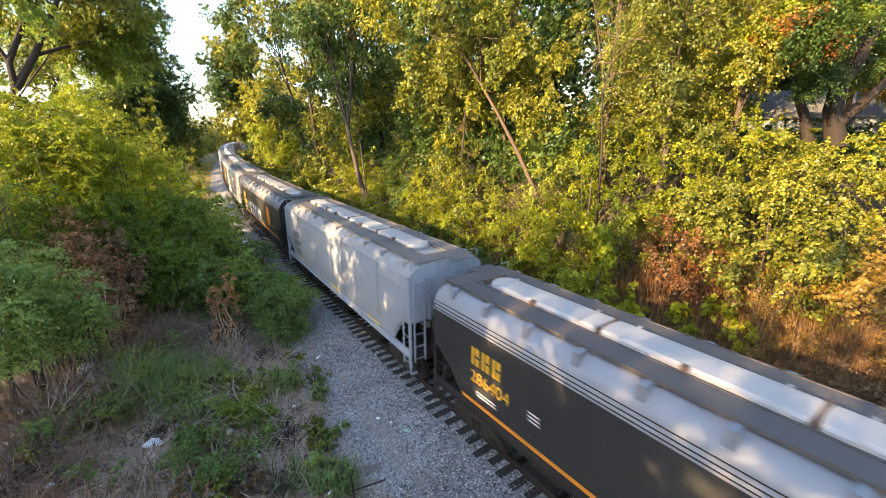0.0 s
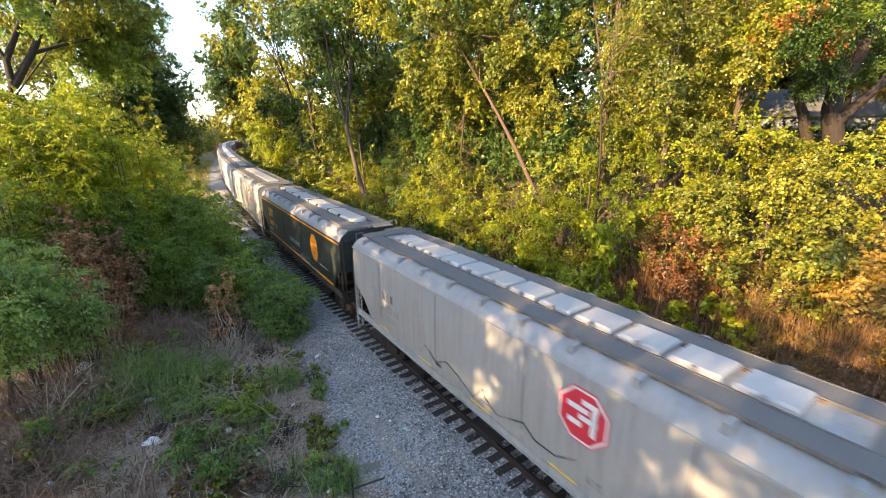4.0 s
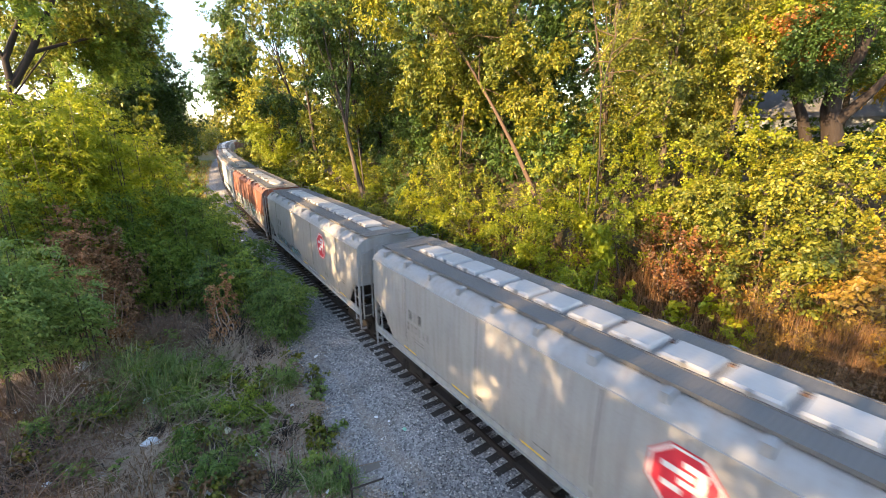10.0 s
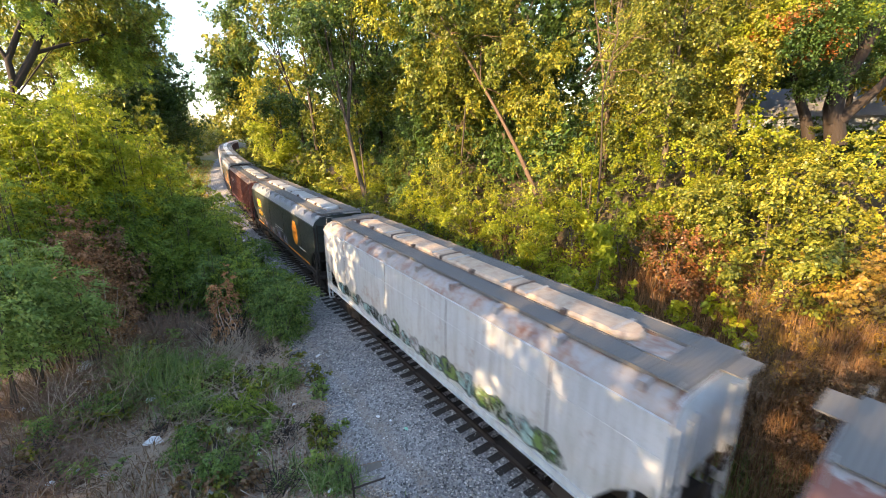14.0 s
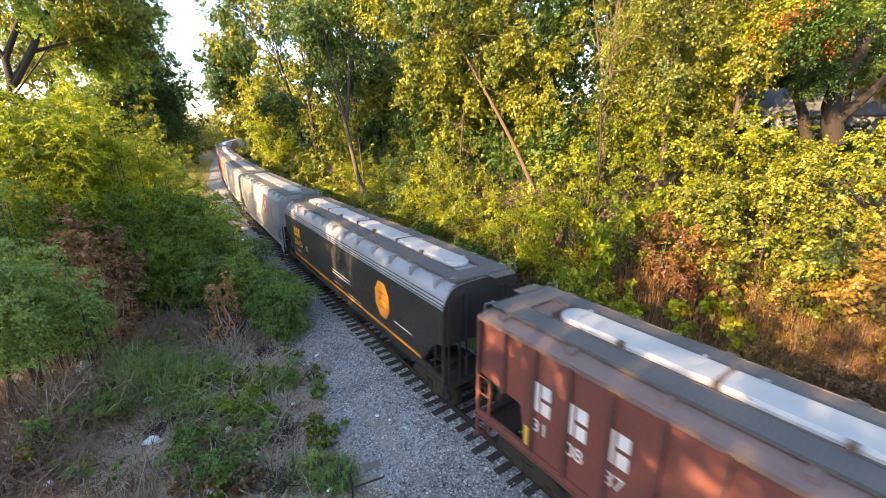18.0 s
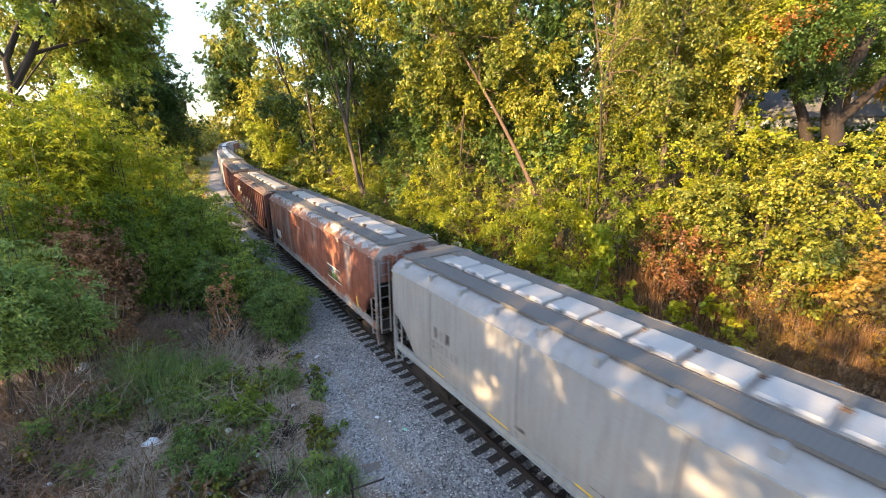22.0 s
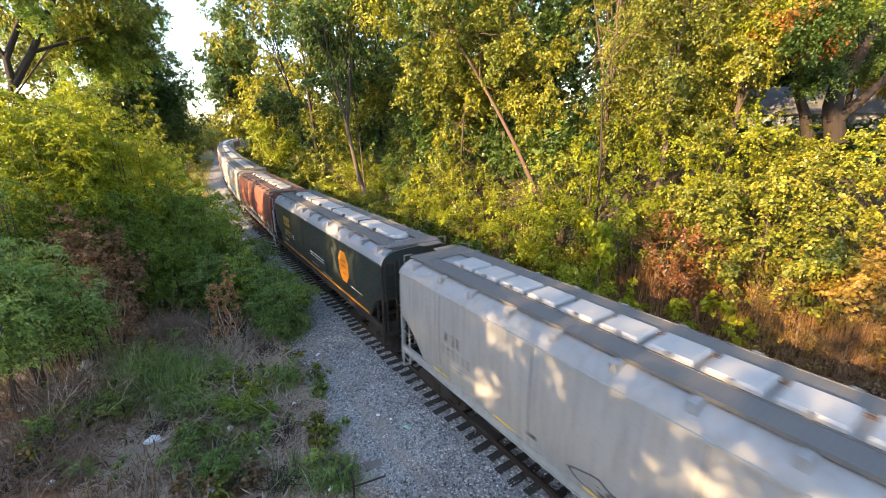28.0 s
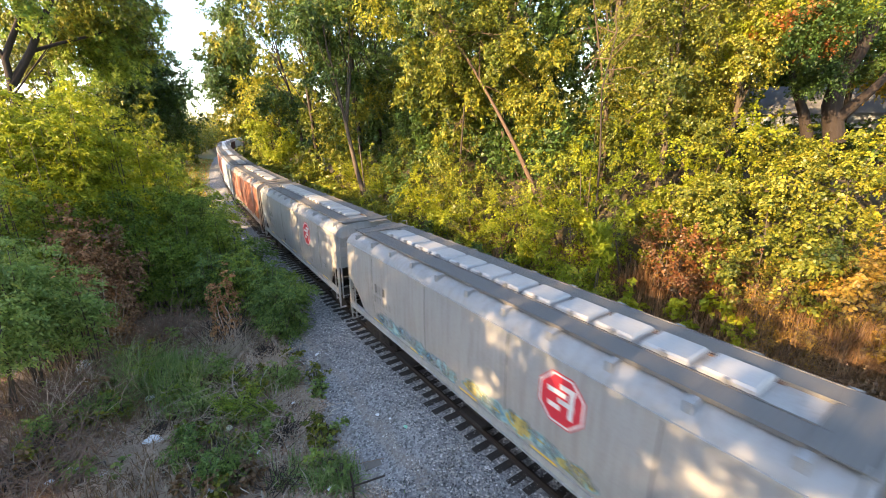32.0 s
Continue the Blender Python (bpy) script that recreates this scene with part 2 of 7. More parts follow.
def soil(name):
    m, nt, b = nodes_of(name)
    v = tex_coord(nt, space="Object")
    big = noise_tex(nt, v, 0.16, 5)
    mid = noise_tex(nt, v, 1.3, 6, 0.65)
    fine = noise_tex(nt, v, 16, 6, 0.7)
    earth = mix(nt, mid, (0.30, 0.195, 0.14), (0.58, 0.42, 0.31))
    earth = mix(nt, fine, earth, (0.46, 0.36, 0.27))
    earth = mix(nt, ramp(nt, noise_tex(nt, v, 0.75, 6, 0.7), [(0.46, (0, 0, 0)), (0.62, (0.85,) * 3)]), earth, (0.115, 0.075, 0.055))
    grass = mix(nt, fine, (0.07, 0.09, 0.035), (0.20, 0.21, 0.09))
    c = mix(nt, ramp(nt, big, [(0.54, (0, 0, 0)), (0.70, (0.6,) * 3)]), earth, grass)
    # darker brown and green soil on the bank and left of the far line
    dark_soil = mix(nt, fine, (0.045, 0.034, 0.024), (0.13, 0.10, 0.06))
    dark_soil = mix(nt, ramp(nt, mid, [(0.45, (0, 0, 0)), (0.7, (0.7,) * 3)]), dark_soil, (0.055, 0.07, 0.02))
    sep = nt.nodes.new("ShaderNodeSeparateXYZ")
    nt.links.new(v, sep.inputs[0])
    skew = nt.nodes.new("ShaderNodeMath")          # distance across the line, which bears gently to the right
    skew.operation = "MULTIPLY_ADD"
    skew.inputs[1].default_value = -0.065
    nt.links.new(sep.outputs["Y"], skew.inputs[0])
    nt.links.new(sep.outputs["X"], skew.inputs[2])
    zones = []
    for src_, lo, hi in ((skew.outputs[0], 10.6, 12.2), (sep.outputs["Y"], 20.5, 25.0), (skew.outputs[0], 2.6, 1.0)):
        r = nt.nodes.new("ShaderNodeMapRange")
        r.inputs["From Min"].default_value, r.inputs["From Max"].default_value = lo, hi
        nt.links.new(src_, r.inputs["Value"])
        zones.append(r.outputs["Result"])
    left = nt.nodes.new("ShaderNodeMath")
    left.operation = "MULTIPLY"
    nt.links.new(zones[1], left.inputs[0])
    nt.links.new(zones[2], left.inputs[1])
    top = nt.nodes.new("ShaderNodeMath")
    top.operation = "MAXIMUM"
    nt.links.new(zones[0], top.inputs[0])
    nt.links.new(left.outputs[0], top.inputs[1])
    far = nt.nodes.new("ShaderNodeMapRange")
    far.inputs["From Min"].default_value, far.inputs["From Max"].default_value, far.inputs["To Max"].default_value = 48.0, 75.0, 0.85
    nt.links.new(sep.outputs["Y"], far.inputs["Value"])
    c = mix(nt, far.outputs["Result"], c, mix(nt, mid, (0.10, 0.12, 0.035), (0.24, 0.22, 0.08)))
    c = mix(nt, top.outputs[0], c, dark_soil)
    nt.links.new(c, b.inputs["Base Color"])
    b.inputs["Roughness"].default_value = 0.95
    bump(nt, b, fine, 0.7, 0.05)
    return m


def gravel(name, a, bcol, scale):
    m, nt, b = nodes_of(name)
    v = tex_coord(nt)
    vo = nt.nodes.new("ShaderNodeTexVoronoi")
    vo.inputs["Scale"].default_value = scale
    nt.links.new(v, vo.inputs["Vector"])
    grey = nt.nodes.new("ShaderNodeRGBToBW")
    nt.links.new(vo.outputs["Color"], grey.inputs[0])
    c = mix(nt, grey.outputs[0], a, bcol)
    c = mix(nt, ramp(nt, noise_tex(nt, v, 0.7, 5), [(0.5, (0, 0, 0)), (0.75, (0.45,) * 3)]), c, (0.20, 0.165, 0.125))
    # a worn tan path along the edge of the stones
    sep = nt.nodes.new("ShaderNodeSeparateXYZ")
    nt.links.new(v, sep.inputs[0])
    path = nt.nodes.new("ShaderNodeMath")
    path.operation = "MULTIPLY_ADD"
    path.inputs[1].default_value = 0.9
    nt.links.new(noise_tex(nt, v, 0.8, 4), path.inputs[0])
    nt.links.new(sep.outputs["X"], path.inputs[2])
    scaled = nt.nodes.new("ShaderNodeMath")
    scaled.operation = "MULTIPLY"
    scaled.inputs[1].default_value = 0.1
    nt.links.new(path.outputs[0], scaled.inputs[0])
    c = mix(nt, ramp(nt, scaled.outputs[0], [(0.40, (0.6,) * 3), (0.47, (0, 0, 0)), (0.515, (0, 0, 0)), (0.535, (0.5,) * 3), (0.555, (0.5,) * 3), (0.58, (0, 0, 0))]), c, (0.30, 0.25, 0.20))
    nt.links.new(c, b.inputs["Base Color"])
    b.inputs["Roughness"].default_value = 0.9
    bump(nt, b, vo.outputs["Distance"], 0.9, 0.04)
    return m


def stone_mat(name, cols):
    m, nt, b = nodes_of(name)
    g = nt.nodes.new("ShaderNodeNewGeometry")
    c = ramp(nt, g.outputs["Random Per Island"], [(i / (len(cols) - 1), k) for i, k in enumerate(cols)])
    nt.links.new(mix(nt, ramp(nt, noise_tex(nt, tex_coord(nt), 30, 3), [(0.45, (0, 0, 0)), (0.8, (0.6,) * 3)]), c, (0.32, 0.28, 0.24)), b.inputs["Base Color"])
    b.inputs["Roughness"].default_value = 0.85
    return m


def grate(name, col):
    """Open steel grating: fine bars across the board."""
    m, nt, b = nodes_of(name)
    v = tex_coord(nt)
    w = nt.nodes.new("ShaderNodeTexWave")
    w.bands_direction = "Y"
    w.inputs["Scale"].default_value, w.inputs["Distortion"].default_value = 3.0, 0.0
    nt.links.new(v, w.inputs["Vector"])
    c = mix(nt, w.outputs["Fac"], tuple(k * 0.3 for k in col), tuple(min(1, k * 1.25) for k in col))
    c = mix(nt, noise_tex(nt, v, 1.2, 5), c, tuple(k * 0.8 for k in col))
    nt.links.new(c, b.inputs["Base Color"])
    b.inputs["Roughness"].default_value, b.inputs["Metallic"].default_value = 0.7, 0.0
    bump(nt, b, w.outputs["Fac"], 0.8, 0.03)
    return m


M = dict(
    grey=paint("grey_car_paint", (0.30, 0.305, 0.30), 0.55, dirt_amt=0.55),
    grey_blue=paint("blue_grey_car_paint", (0.30, 0.34, 0.385), 0.5, dirt_amt=0.4),
    white_car=paint("white_car_paint", (0.345, 0.38, 0.415), 0.5, dirt_amt=0.35),
    pale=paint("pale_car_paint", (0.43, 0.465, 0.49), 0.5, dirt=(0.12, 0.08, 0.05), dirt_amt=0.5, rust=0.5),
    black=paint("black_car_paint", (0.017, 0.018, 0.018), 0.45, dirt=(0.06, 0.055, 0.05), dirt_amt=0.35),
    green=paint("dark_green_car_paint", (0.014, 0.023, 0.021), 0.45, dirt=(0.06, 0.06, 0.055), dirt_amt=0.35),
    silver=paint("silver_roof_paint", (0.235, 0.25, 0.275), 0.38, dirt=(0.22, 0.18, 0.14), dirt_amt=0.45, metal=0.15),
    roof=paint("grey_roof_paint", (0.265, 0.27, 0.268), 0.5, dirt=(0.17, 0.14, 0.11), dirt_amt=0.6),
    roof_rust=paint("rusted_roof_paint", (0.27, 0.265, 0.26), 0.6, dirt=(0.2, 0.12, 0.07), dirt_amt=0.8, rust=1.0),
    oxide=paint("oxide_red_car_paint", (0.155, 0.044, 0.033), 0.6, dirt=(0.08, 0.04, 0.03), dirt_amt=0.6, rust=0.4),
    oxide_dark=paint("dark_oxide_paint_and_post_shade", (0.09, 0.032, 0.027), 0.6, dirt=(0.05, 0.03, 0.025), dirt_amt=0.6, rust=0.3),
    oxide_roof=paint("dusty_oxide_roof", (0.145, 0.098, 0.083), 0.7, dirt=(0.15, 0.10, 0.08), dirt_amt=0.7),
    rust_a=rusty("rust_brown_sheet", (0.14, 0.050, 0.033), (0.215, 0.078, 0.050), (0.37, 0.37, 0.36), 0.85, 2.62, 5.4, 0.25),
    roof_scalloped=ragged_roof("scalloped_rust_roof", (0.13, 0.050, 0.036), (0.20, 0.078, 0.054), (0.28, 0.28, 0.285), 1.22),
    roof_faded=ragged_roof("faded_rust_roof", (0.19, 0.085, 0.050), (0.27, 0.13, 0.080), (0.33, 0.32, 0.305), 1.40),
    rust_b=rusty("rust_red_brown_sheet", (0.17, 0.058, 0.036), (0.27, 0.10, 0.065), (0.40, 0.39, 0.37), 0.75, 1.72, 4.40, 0.6),
    rust_c=rusty("rust_red_sheet", (0.19, 0.055, 0.040), (0.25, 0.080, 0.055), (0.50, 0.48, 0.43), 0.85, 1.62, 5.6, 0.1),
    brown_roof=paint("rust_brown_roof_paint", (0.117, 0.058, 0.043), 0.7, dirt=(0.22, 0.16, 0.13), dirt_amt=0.6, rust=0.4),
    board_brown=grate("rusted_walkway_grating", (0.165, 0.10, 0.08)),
    hatch=paint("white_hatch_fibreglass", (0.36, 0.365, 0.365), 0.4, dirt=(0.35, 0.31, 0.26), dirt_amt=0.3),
    hatch_tan=paint("stained_tan_hatch", (0.44, 0.35, 0.26), 0.6, dirt=(0.2, 0.1, 0.06), dirt_amt=0.8, rust=0.6),
    under=plain("dirty_underframe_iron_and_end_shade", (0.035, 0.029, 0.025), 0.8, 0.2),
    truck=plain("cast_steel_truck", (0.045, 0.036, 0.030), 0.75, 0.2),
    wheel=plain("wheel_steel", (0.09, 0.075, 0.065), 0.5, 0.7),
    ladder=plain("galvanised_ladder", (0.30, 0.30, 0.30), 0.5, 0.5),
    board=grate("walkway_grating", (0.17, 0.166, 0.158)),
    board_dark=grate("dark_walkway_grating", (0.125, 0.115, 0.11)),
    strap=plain("hatch_strap_steel", (0.17, 0.12, 0.10), 0.6, 0.5),
    yellow=plain("yellow_lettering_paint", (0.72, 0.40, 0.03), 0.5, 0, 0.15),
    orange=plain("orange_paint", (0.80, 0.30, 0.03), 0.5, 0, 0.15),
    orange_dark=plain("deep_orange_paint", (0.62, 0.16, 0.02), 0.5, 0, 0.15),
    stripe=plain("yellow_reflector_stripe", (0.75, 0.50, 0.05), 0.4, 0, 0.1),
    red=plain("red_emblem_paint", (0.62, 0.035, 0.055), 0.5, 0, 0.15),
    seam=plain("seam_shadow_paint", (0.19, 0.185, 0.18), 0.7, 0, 0.2),
    letter_white=plain("white_lettering_paint", (0.72, 0.72, 0.70), 0.5, 0, 0.12),
    letter_faded=spray("faded_black_lettering", (0.10, 0.10, 0.10), 0.35),
    letter_black=plain("black_lettering_paint", (0.06, 0.06, 0.065), 0.5, 0, 0.12),
    spray_white=spray("white_spray_paint", (0.50, 0.51, 0.57), 0.5),
    spray_blue=spray("sky_blue_spray_paint", (0.18, 0.40, 0.55), 0.25),
    spray_green=spray("green_spray_paint", (0.11, 0.19, 0.05), 0.5),
    spray_dark=spray("dark_teal_spray_paint", (0.035, 0.06, 0.065), 0.5),
    spray_aqua=spray("pale_aqua_spray_paint", (0.30, 0.47, 0.48), 0.5),
    spray_yellow=spray("yellow_spray_paint", (0.52, 0.42, 0.12), 0.5),
    spray_pink=spray("faded_pink_spray_paint", (0.42, 0.27, 0.27), 0.5),
    panel_brown=plain("dark_brown_panel_and_post_shade", (0.085, 0.035, 0.028), 0.7, 0, 0.2),
    rail=plain("rusty_rail_steel", (0.055, 0.040, 0.032), 0.6, 0.5),
    tie=plain("creosoted_tie_wood", (0.040, 0.034, 0.029), 0.9, 0, 0.5, 9, 0.6),
    plate=plain("tie_plate_iron", (0.06, 0.045, 0.036), 0.7, 0.4),
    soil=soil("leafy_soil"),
    ballast=gravel("limestone_ballast", (0.055, 0.055, 0.056), (0.44, 0.43, 0.42), 16.0),
    stone=stone_mat("ballast_stone", [(0.05, 0.05, 0.055), (0.20, 0.20, 0.21), (0.30, 0.295, 0.29), (0.40, 0.365, 0.32), (0.66, 0.65, 0.63)]),
    rubble=stone_mat("tan_rubble", [(0.12, 0.09, 0.065), (0.30, 0.22, 0.16), (0.42, 0.33, 0.25), (0.62, 0.55, 0.47)]),
    bark=bark("grey_brown_bark", (0.085, 0.065, 0.048)),
    bark_warm=bark("sunlit_tan_bark", (0.095, 0.060, 0.038)),
    bark_dark=bark("dark_bark", (0.045, 0.034, 0.027)),
    # near-black bark: the trunk's shade is put into its colour
    bark_black=bark("shade_black_bark", (0.026, 0.018, 0.014)),
    leaf_green=leafy("mid_green_leaves", [(0.072, 0.10, 0.014), (0.145, 0.175, 0.02), (0.22, 0.235, 0.026), (0.325, 0.29, 0.03)]),
    leaf_yellow=leafy("yellow_green_leaves", [(0.12, 0.17, 0.02), (0.22, 0.26, 0.026), (0.33, 0.34, 0.03), (0.43, 0.39, 0.04)]),
    leaf_olive=leafy("olive_green_leaves", [(0.08, 0.105, 0.016), (0.155, 0.18, 0.023), (0.235, 0.24, 0.03), (0.33, 0.295, 0.038)]),
    leaf_fresh=leafy("fresh_green_leaves", [(0.11, 0.19, 0.036), (0.19, 0.30, 0.052), (0.30, 0.41, 0.07), (0.41, 0.48, 0.08)], 0.55),
    leaf_gold=leafy("golden_autumn_leaves", [(0.20, 0.18, 0.02), (0.33, 0.26, 0.025), (0.42, 0.27, 0.028), (0.38, 0.18, 0.022)]),
    # deep green; also stands in for shade on rear trees and undergrowth
    leaf_dark=leafy("deep_green_and_shade_leaves", [(0.024, 0.058, 0.014), (0.048, 0.10, 0.022), (0.076, 0.14, 0.030), (0.115, 0.175, 0.036)], 0.3),
    leaf_red=leafy("red_orange_autumn_leaves", [(0.24, 0.065, 0.025), (0.31, 0.115, 0.03), (0.32, 0.18, 0.03)]),
    leaf_russet=leafy("russet_turning_leaves", [(0.12, 0.045, 0.022), (0.20, 0.075, 0.03), (0.28, 0.115, 0.04), (0.17, 0.12, 0.03)]),
    leaf_brown=leafy("dry_brown_leaves", [(0.095, 0.052, 0.03), (0.17, 0.095, 0.052), (0.26, 0.155, 0.085), (0.14, 0.105, 0.045)], 0.25),
    leaf_lime=leafy("bright_lime_leaves", [(0.21, 0.27, 0.022), (0.36, 0.42, 0.032), (0.48, 0.50, 0.042), (0.20, 0.27, 0.022)], 0.55),
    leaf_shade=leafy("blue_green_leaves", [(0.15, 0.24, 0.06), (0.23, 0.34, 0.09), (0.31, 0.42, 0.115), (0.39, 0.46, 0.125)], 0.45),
    leaf_litter=leafy("fallen_brown_leaves", [(0.25, 0.135, 0.085), (0.44, 0.26, 0.17), (0.60, 0.40, 0.275), (0.35, 0.195, 0.125)], 0.15),
    leaf_withered=leafy("withered_rust_brown_leaves", [(0.22, 0.105, 0.055), (0.40, 0.205, 0.11), (0.56, 0.32, 0.18), (0.32, 0.18, 0.09)], 0.35),
    leaf_sumac=leafy("deep_sumac_leaves", [(0.075, 0.15, 0.04), (0.13, 0.23, 0.062), (0.20, 0.31, 0.08), (0.27, 0.36, 0.09)], 0.45),
    dry_stem=leafy("brown_dry_stems", [(0.14, 0.078, 0.044), (0.24, 0.14, 0.078), (0.36, 0.225, 0.118), (0.18, 0.115, 0.055)], 0.25),
    gold_straw=leafy("golden_dry_grass", [(0.22, 0.13, 0.03), (0.34, 0.205, 0.04), (0.43, 0.27, 0.05), (0.28, 0.21, 0.03)], 0.3),
    straw=leafy("dry_straw", [(0.24, 0.175, 0.12), (0.44, 0.345, 0.25), (0.62, 0.51, 0.38), (0.33, 0.245, 0.185)], 0.25),
    blade=leafy("grass_blades", [(0.13, 0.22, 0.06), (0.20, 0.31, 0.085), (0.29, 0.38, 0.12), (0.46, 0.44, 0.23)], 0.4),
    twig=plain("grey_dead_twigs", (0.50, 0.385, 0.29), 0.9, 0, 0.4, 8),
    straw_cane=plain("pale_dead_cane", (0.58, 0.50, 0.40), 0.8, 0, 0.25, 8),
    twig_brown=plain("brown_dead_stalks", (0.22, 0.135, 0.092), 0.9, 0, 0.4, 8),
    # pale siding darkened and blued: its shade is put into the colour
    siding=plain("shade_blue_house_siding", (0.20, 0.225, 0.26), 0.7, 0, 0.1),
    shingle=plain("grey_roof_shingles", (0.16, 0.16, 0.165), 0.9, 0, 0.3, 10),
    shingle_brown=plain("brown_roof_shingles", (0.20, 0.13, 0.10), 0.9, 0, 0.3, 10),
    trim=plain("white_house_trim", (0.75, 0.75, 0.73), 0.5, 0, 0.08),
    glass=plain("dark_window_glass", (0.02, 0.025, 0.03), 0.08, 0, 0.1),
    litter=plain("white_litter_plastic", (0.75, 0.76, 0.76), 0.5, 0, 0.1),
    litter_tan=plain("yellowed_paper", (0.62, 0.58, 0.40), 0.7, 0, 0.2),
    litter_green=plain("mint_green_plastic", (0.25, 0.62, 0.45), 0.4, 0, 0.1),
    litter_dark=plain("black_rubber_litter", (0.02, 0.02, 0.022), 0.6, 0, 0.2),
    wood_old=plain("weathered_plank", (0.17, 0.15, 0.13), 0.9, 0, 0.3, 7),
)

# ---- mesh building ----
class Shape:
    """Collects faces for one mesh."""

    def __init__(self):
        self.v, self.f = [], []

    def box(self, c, size, rz=0.0, taper=1.0):
        x, y, z = (k / 2 for k in size)
        co, si = math.cos(rz), math.sin(rz)
        n = len(self.v)
        for sz, t in ((-z, 1.0), (z, taper)):
            for sx, sy in ((-x, -y), (x, -y), (x, y), (-x, y)):
                sx, sy = sx * t, sy * t
                self.v.append((c[0] + sx * co - sy * si, c[1] + sx * si + sy * co, c[2] + sz))
        self.f += [(n, n + 3, n + 2, n + 1), (n + 4, n + 5, n + 6, n + 7)] + [(n + i, n + (i + 1) % 4, n + 4 + (i + 1) % 4, n + 4 + i) for i in range(4)]
        return self

    def tube(self, a, b, ra, rb=None, k=6, caps=True):
        a, b = Vector(a), Vector(b)
        rb = ra if rb is None else rb
        d = (b - a).normalized()
        p = d.orthogonal().normalized()
        q = d.cross(p)
        n = len(self.v)
        for c, r in ((a, ra), (b, rb)):
            for i in range(k):
                w = 2 * math.pi * i / k
                self.v.append(tuple(c + p * (r * math.cos(w)) + q * (r * math.sin(w))))
        self.f += [(n + i, n + (i + 1) % k, n + k + (i + 1) % k, n + k + i) for i in range(k)]
        if caps:
            self.f += [tuple(n + k - 1 - i for i in range(k)), tuple(n + k + i for i in range(k))]
        return self

    def path(self, pts, radii, k=7):
        pts = [Vector(p) for p in pts]
        n = len(self.v)
        up = None
        for i, p in enumerate(pts):
            d = (pts[min(i + 1, len(pts) - 1)] - pts[max(i - 1, 0)]).normalized()
            up = d.orthogonal().normalized() if up is None else (up - d * up.dot(d)).normalized()
            q = d.cross(up)
            for j in range(k):
                w = 2 * math.pi * j / k
                self.v.append(tuple(p + up * (radii[i] * math.cos(w)) + q * (radii[i] * math.sin(w))))
        for i in range(len(pts) - 1):
            a = n + i * k
            self.f += [(a + j, a + (j + 1) % k, a + k + (j + 1) % k, a + k + j) for j in range(k)]
        self.f.append(tuple(n + (len(pts) - 1) * k + j for j in range(k)))
        return self

    def loft(self, rings, closed=True):
        n, k = len(self.v), len(rings[0])
        for r in rings:
            self.v += [tuple(p) for p in r]
        for i in range(len(rings) - 1):
            a = n + i * k
            self.f += [(a + j, a + (j + 1) % k, a + k + (j + 1) % k, a + k + j) for j in range(k if closed else k - 1)]
        return self

    def poly(self, pts):
        n = len(self.v)
        self.v += [tuple(p) for p in pts]
        self.f.append(tuple(range(n, n + len(pts))))
        return self

    def slab(self, pts, depth):
        """A flat outline given thickness along the vector depth."""
        n, k = len(self.v), len(pts)
        depth = Vector(depth)
        self.v += [tuple(Vector(p)) for p in pts] + [tuple(Vector(p) + depth) for p in pts]
        self.f += [tuple(range(n + k - 1, n - 1, -1)), tuple(range(n + k, n + 2 * k))]
        self.f += [(n + i, n + (i + 1) % k, n + k + (i + 1) % k, n + k + i) for i in range(k)]
        return self

    def mesh(self, name, material, smooth=False):
        me = bpy.data.meshes.new(name)
        me.from_pydata(self.v, [], self.f)
        me.materials.append(material)
        if smooth:
            me.polygons.foreach_set("use_smooth", [True] * len(me.polygons))
        me.update()
        return me


def part(name, shape, material, parent=None, label="", smooth=False):
    """Links a shape, or a mesh that is shared, as one mesh object under a thing or a part."""
    me = shape if isinstance(shape, bpy.types.Mesh) else shape.mesh(name, material, smooth)
    ob = new(name, me)
    if parent is not None:
        ob.parent = parent
    if label:
        ob["label"] = label
    return ob


def soft_edges(ob, width=0.02):
    b = ob.modifiers.new("bevel", "BEVEL")
    b.width, b.segments, b.limit_method = width, 2, "ANGLE"
    return ob


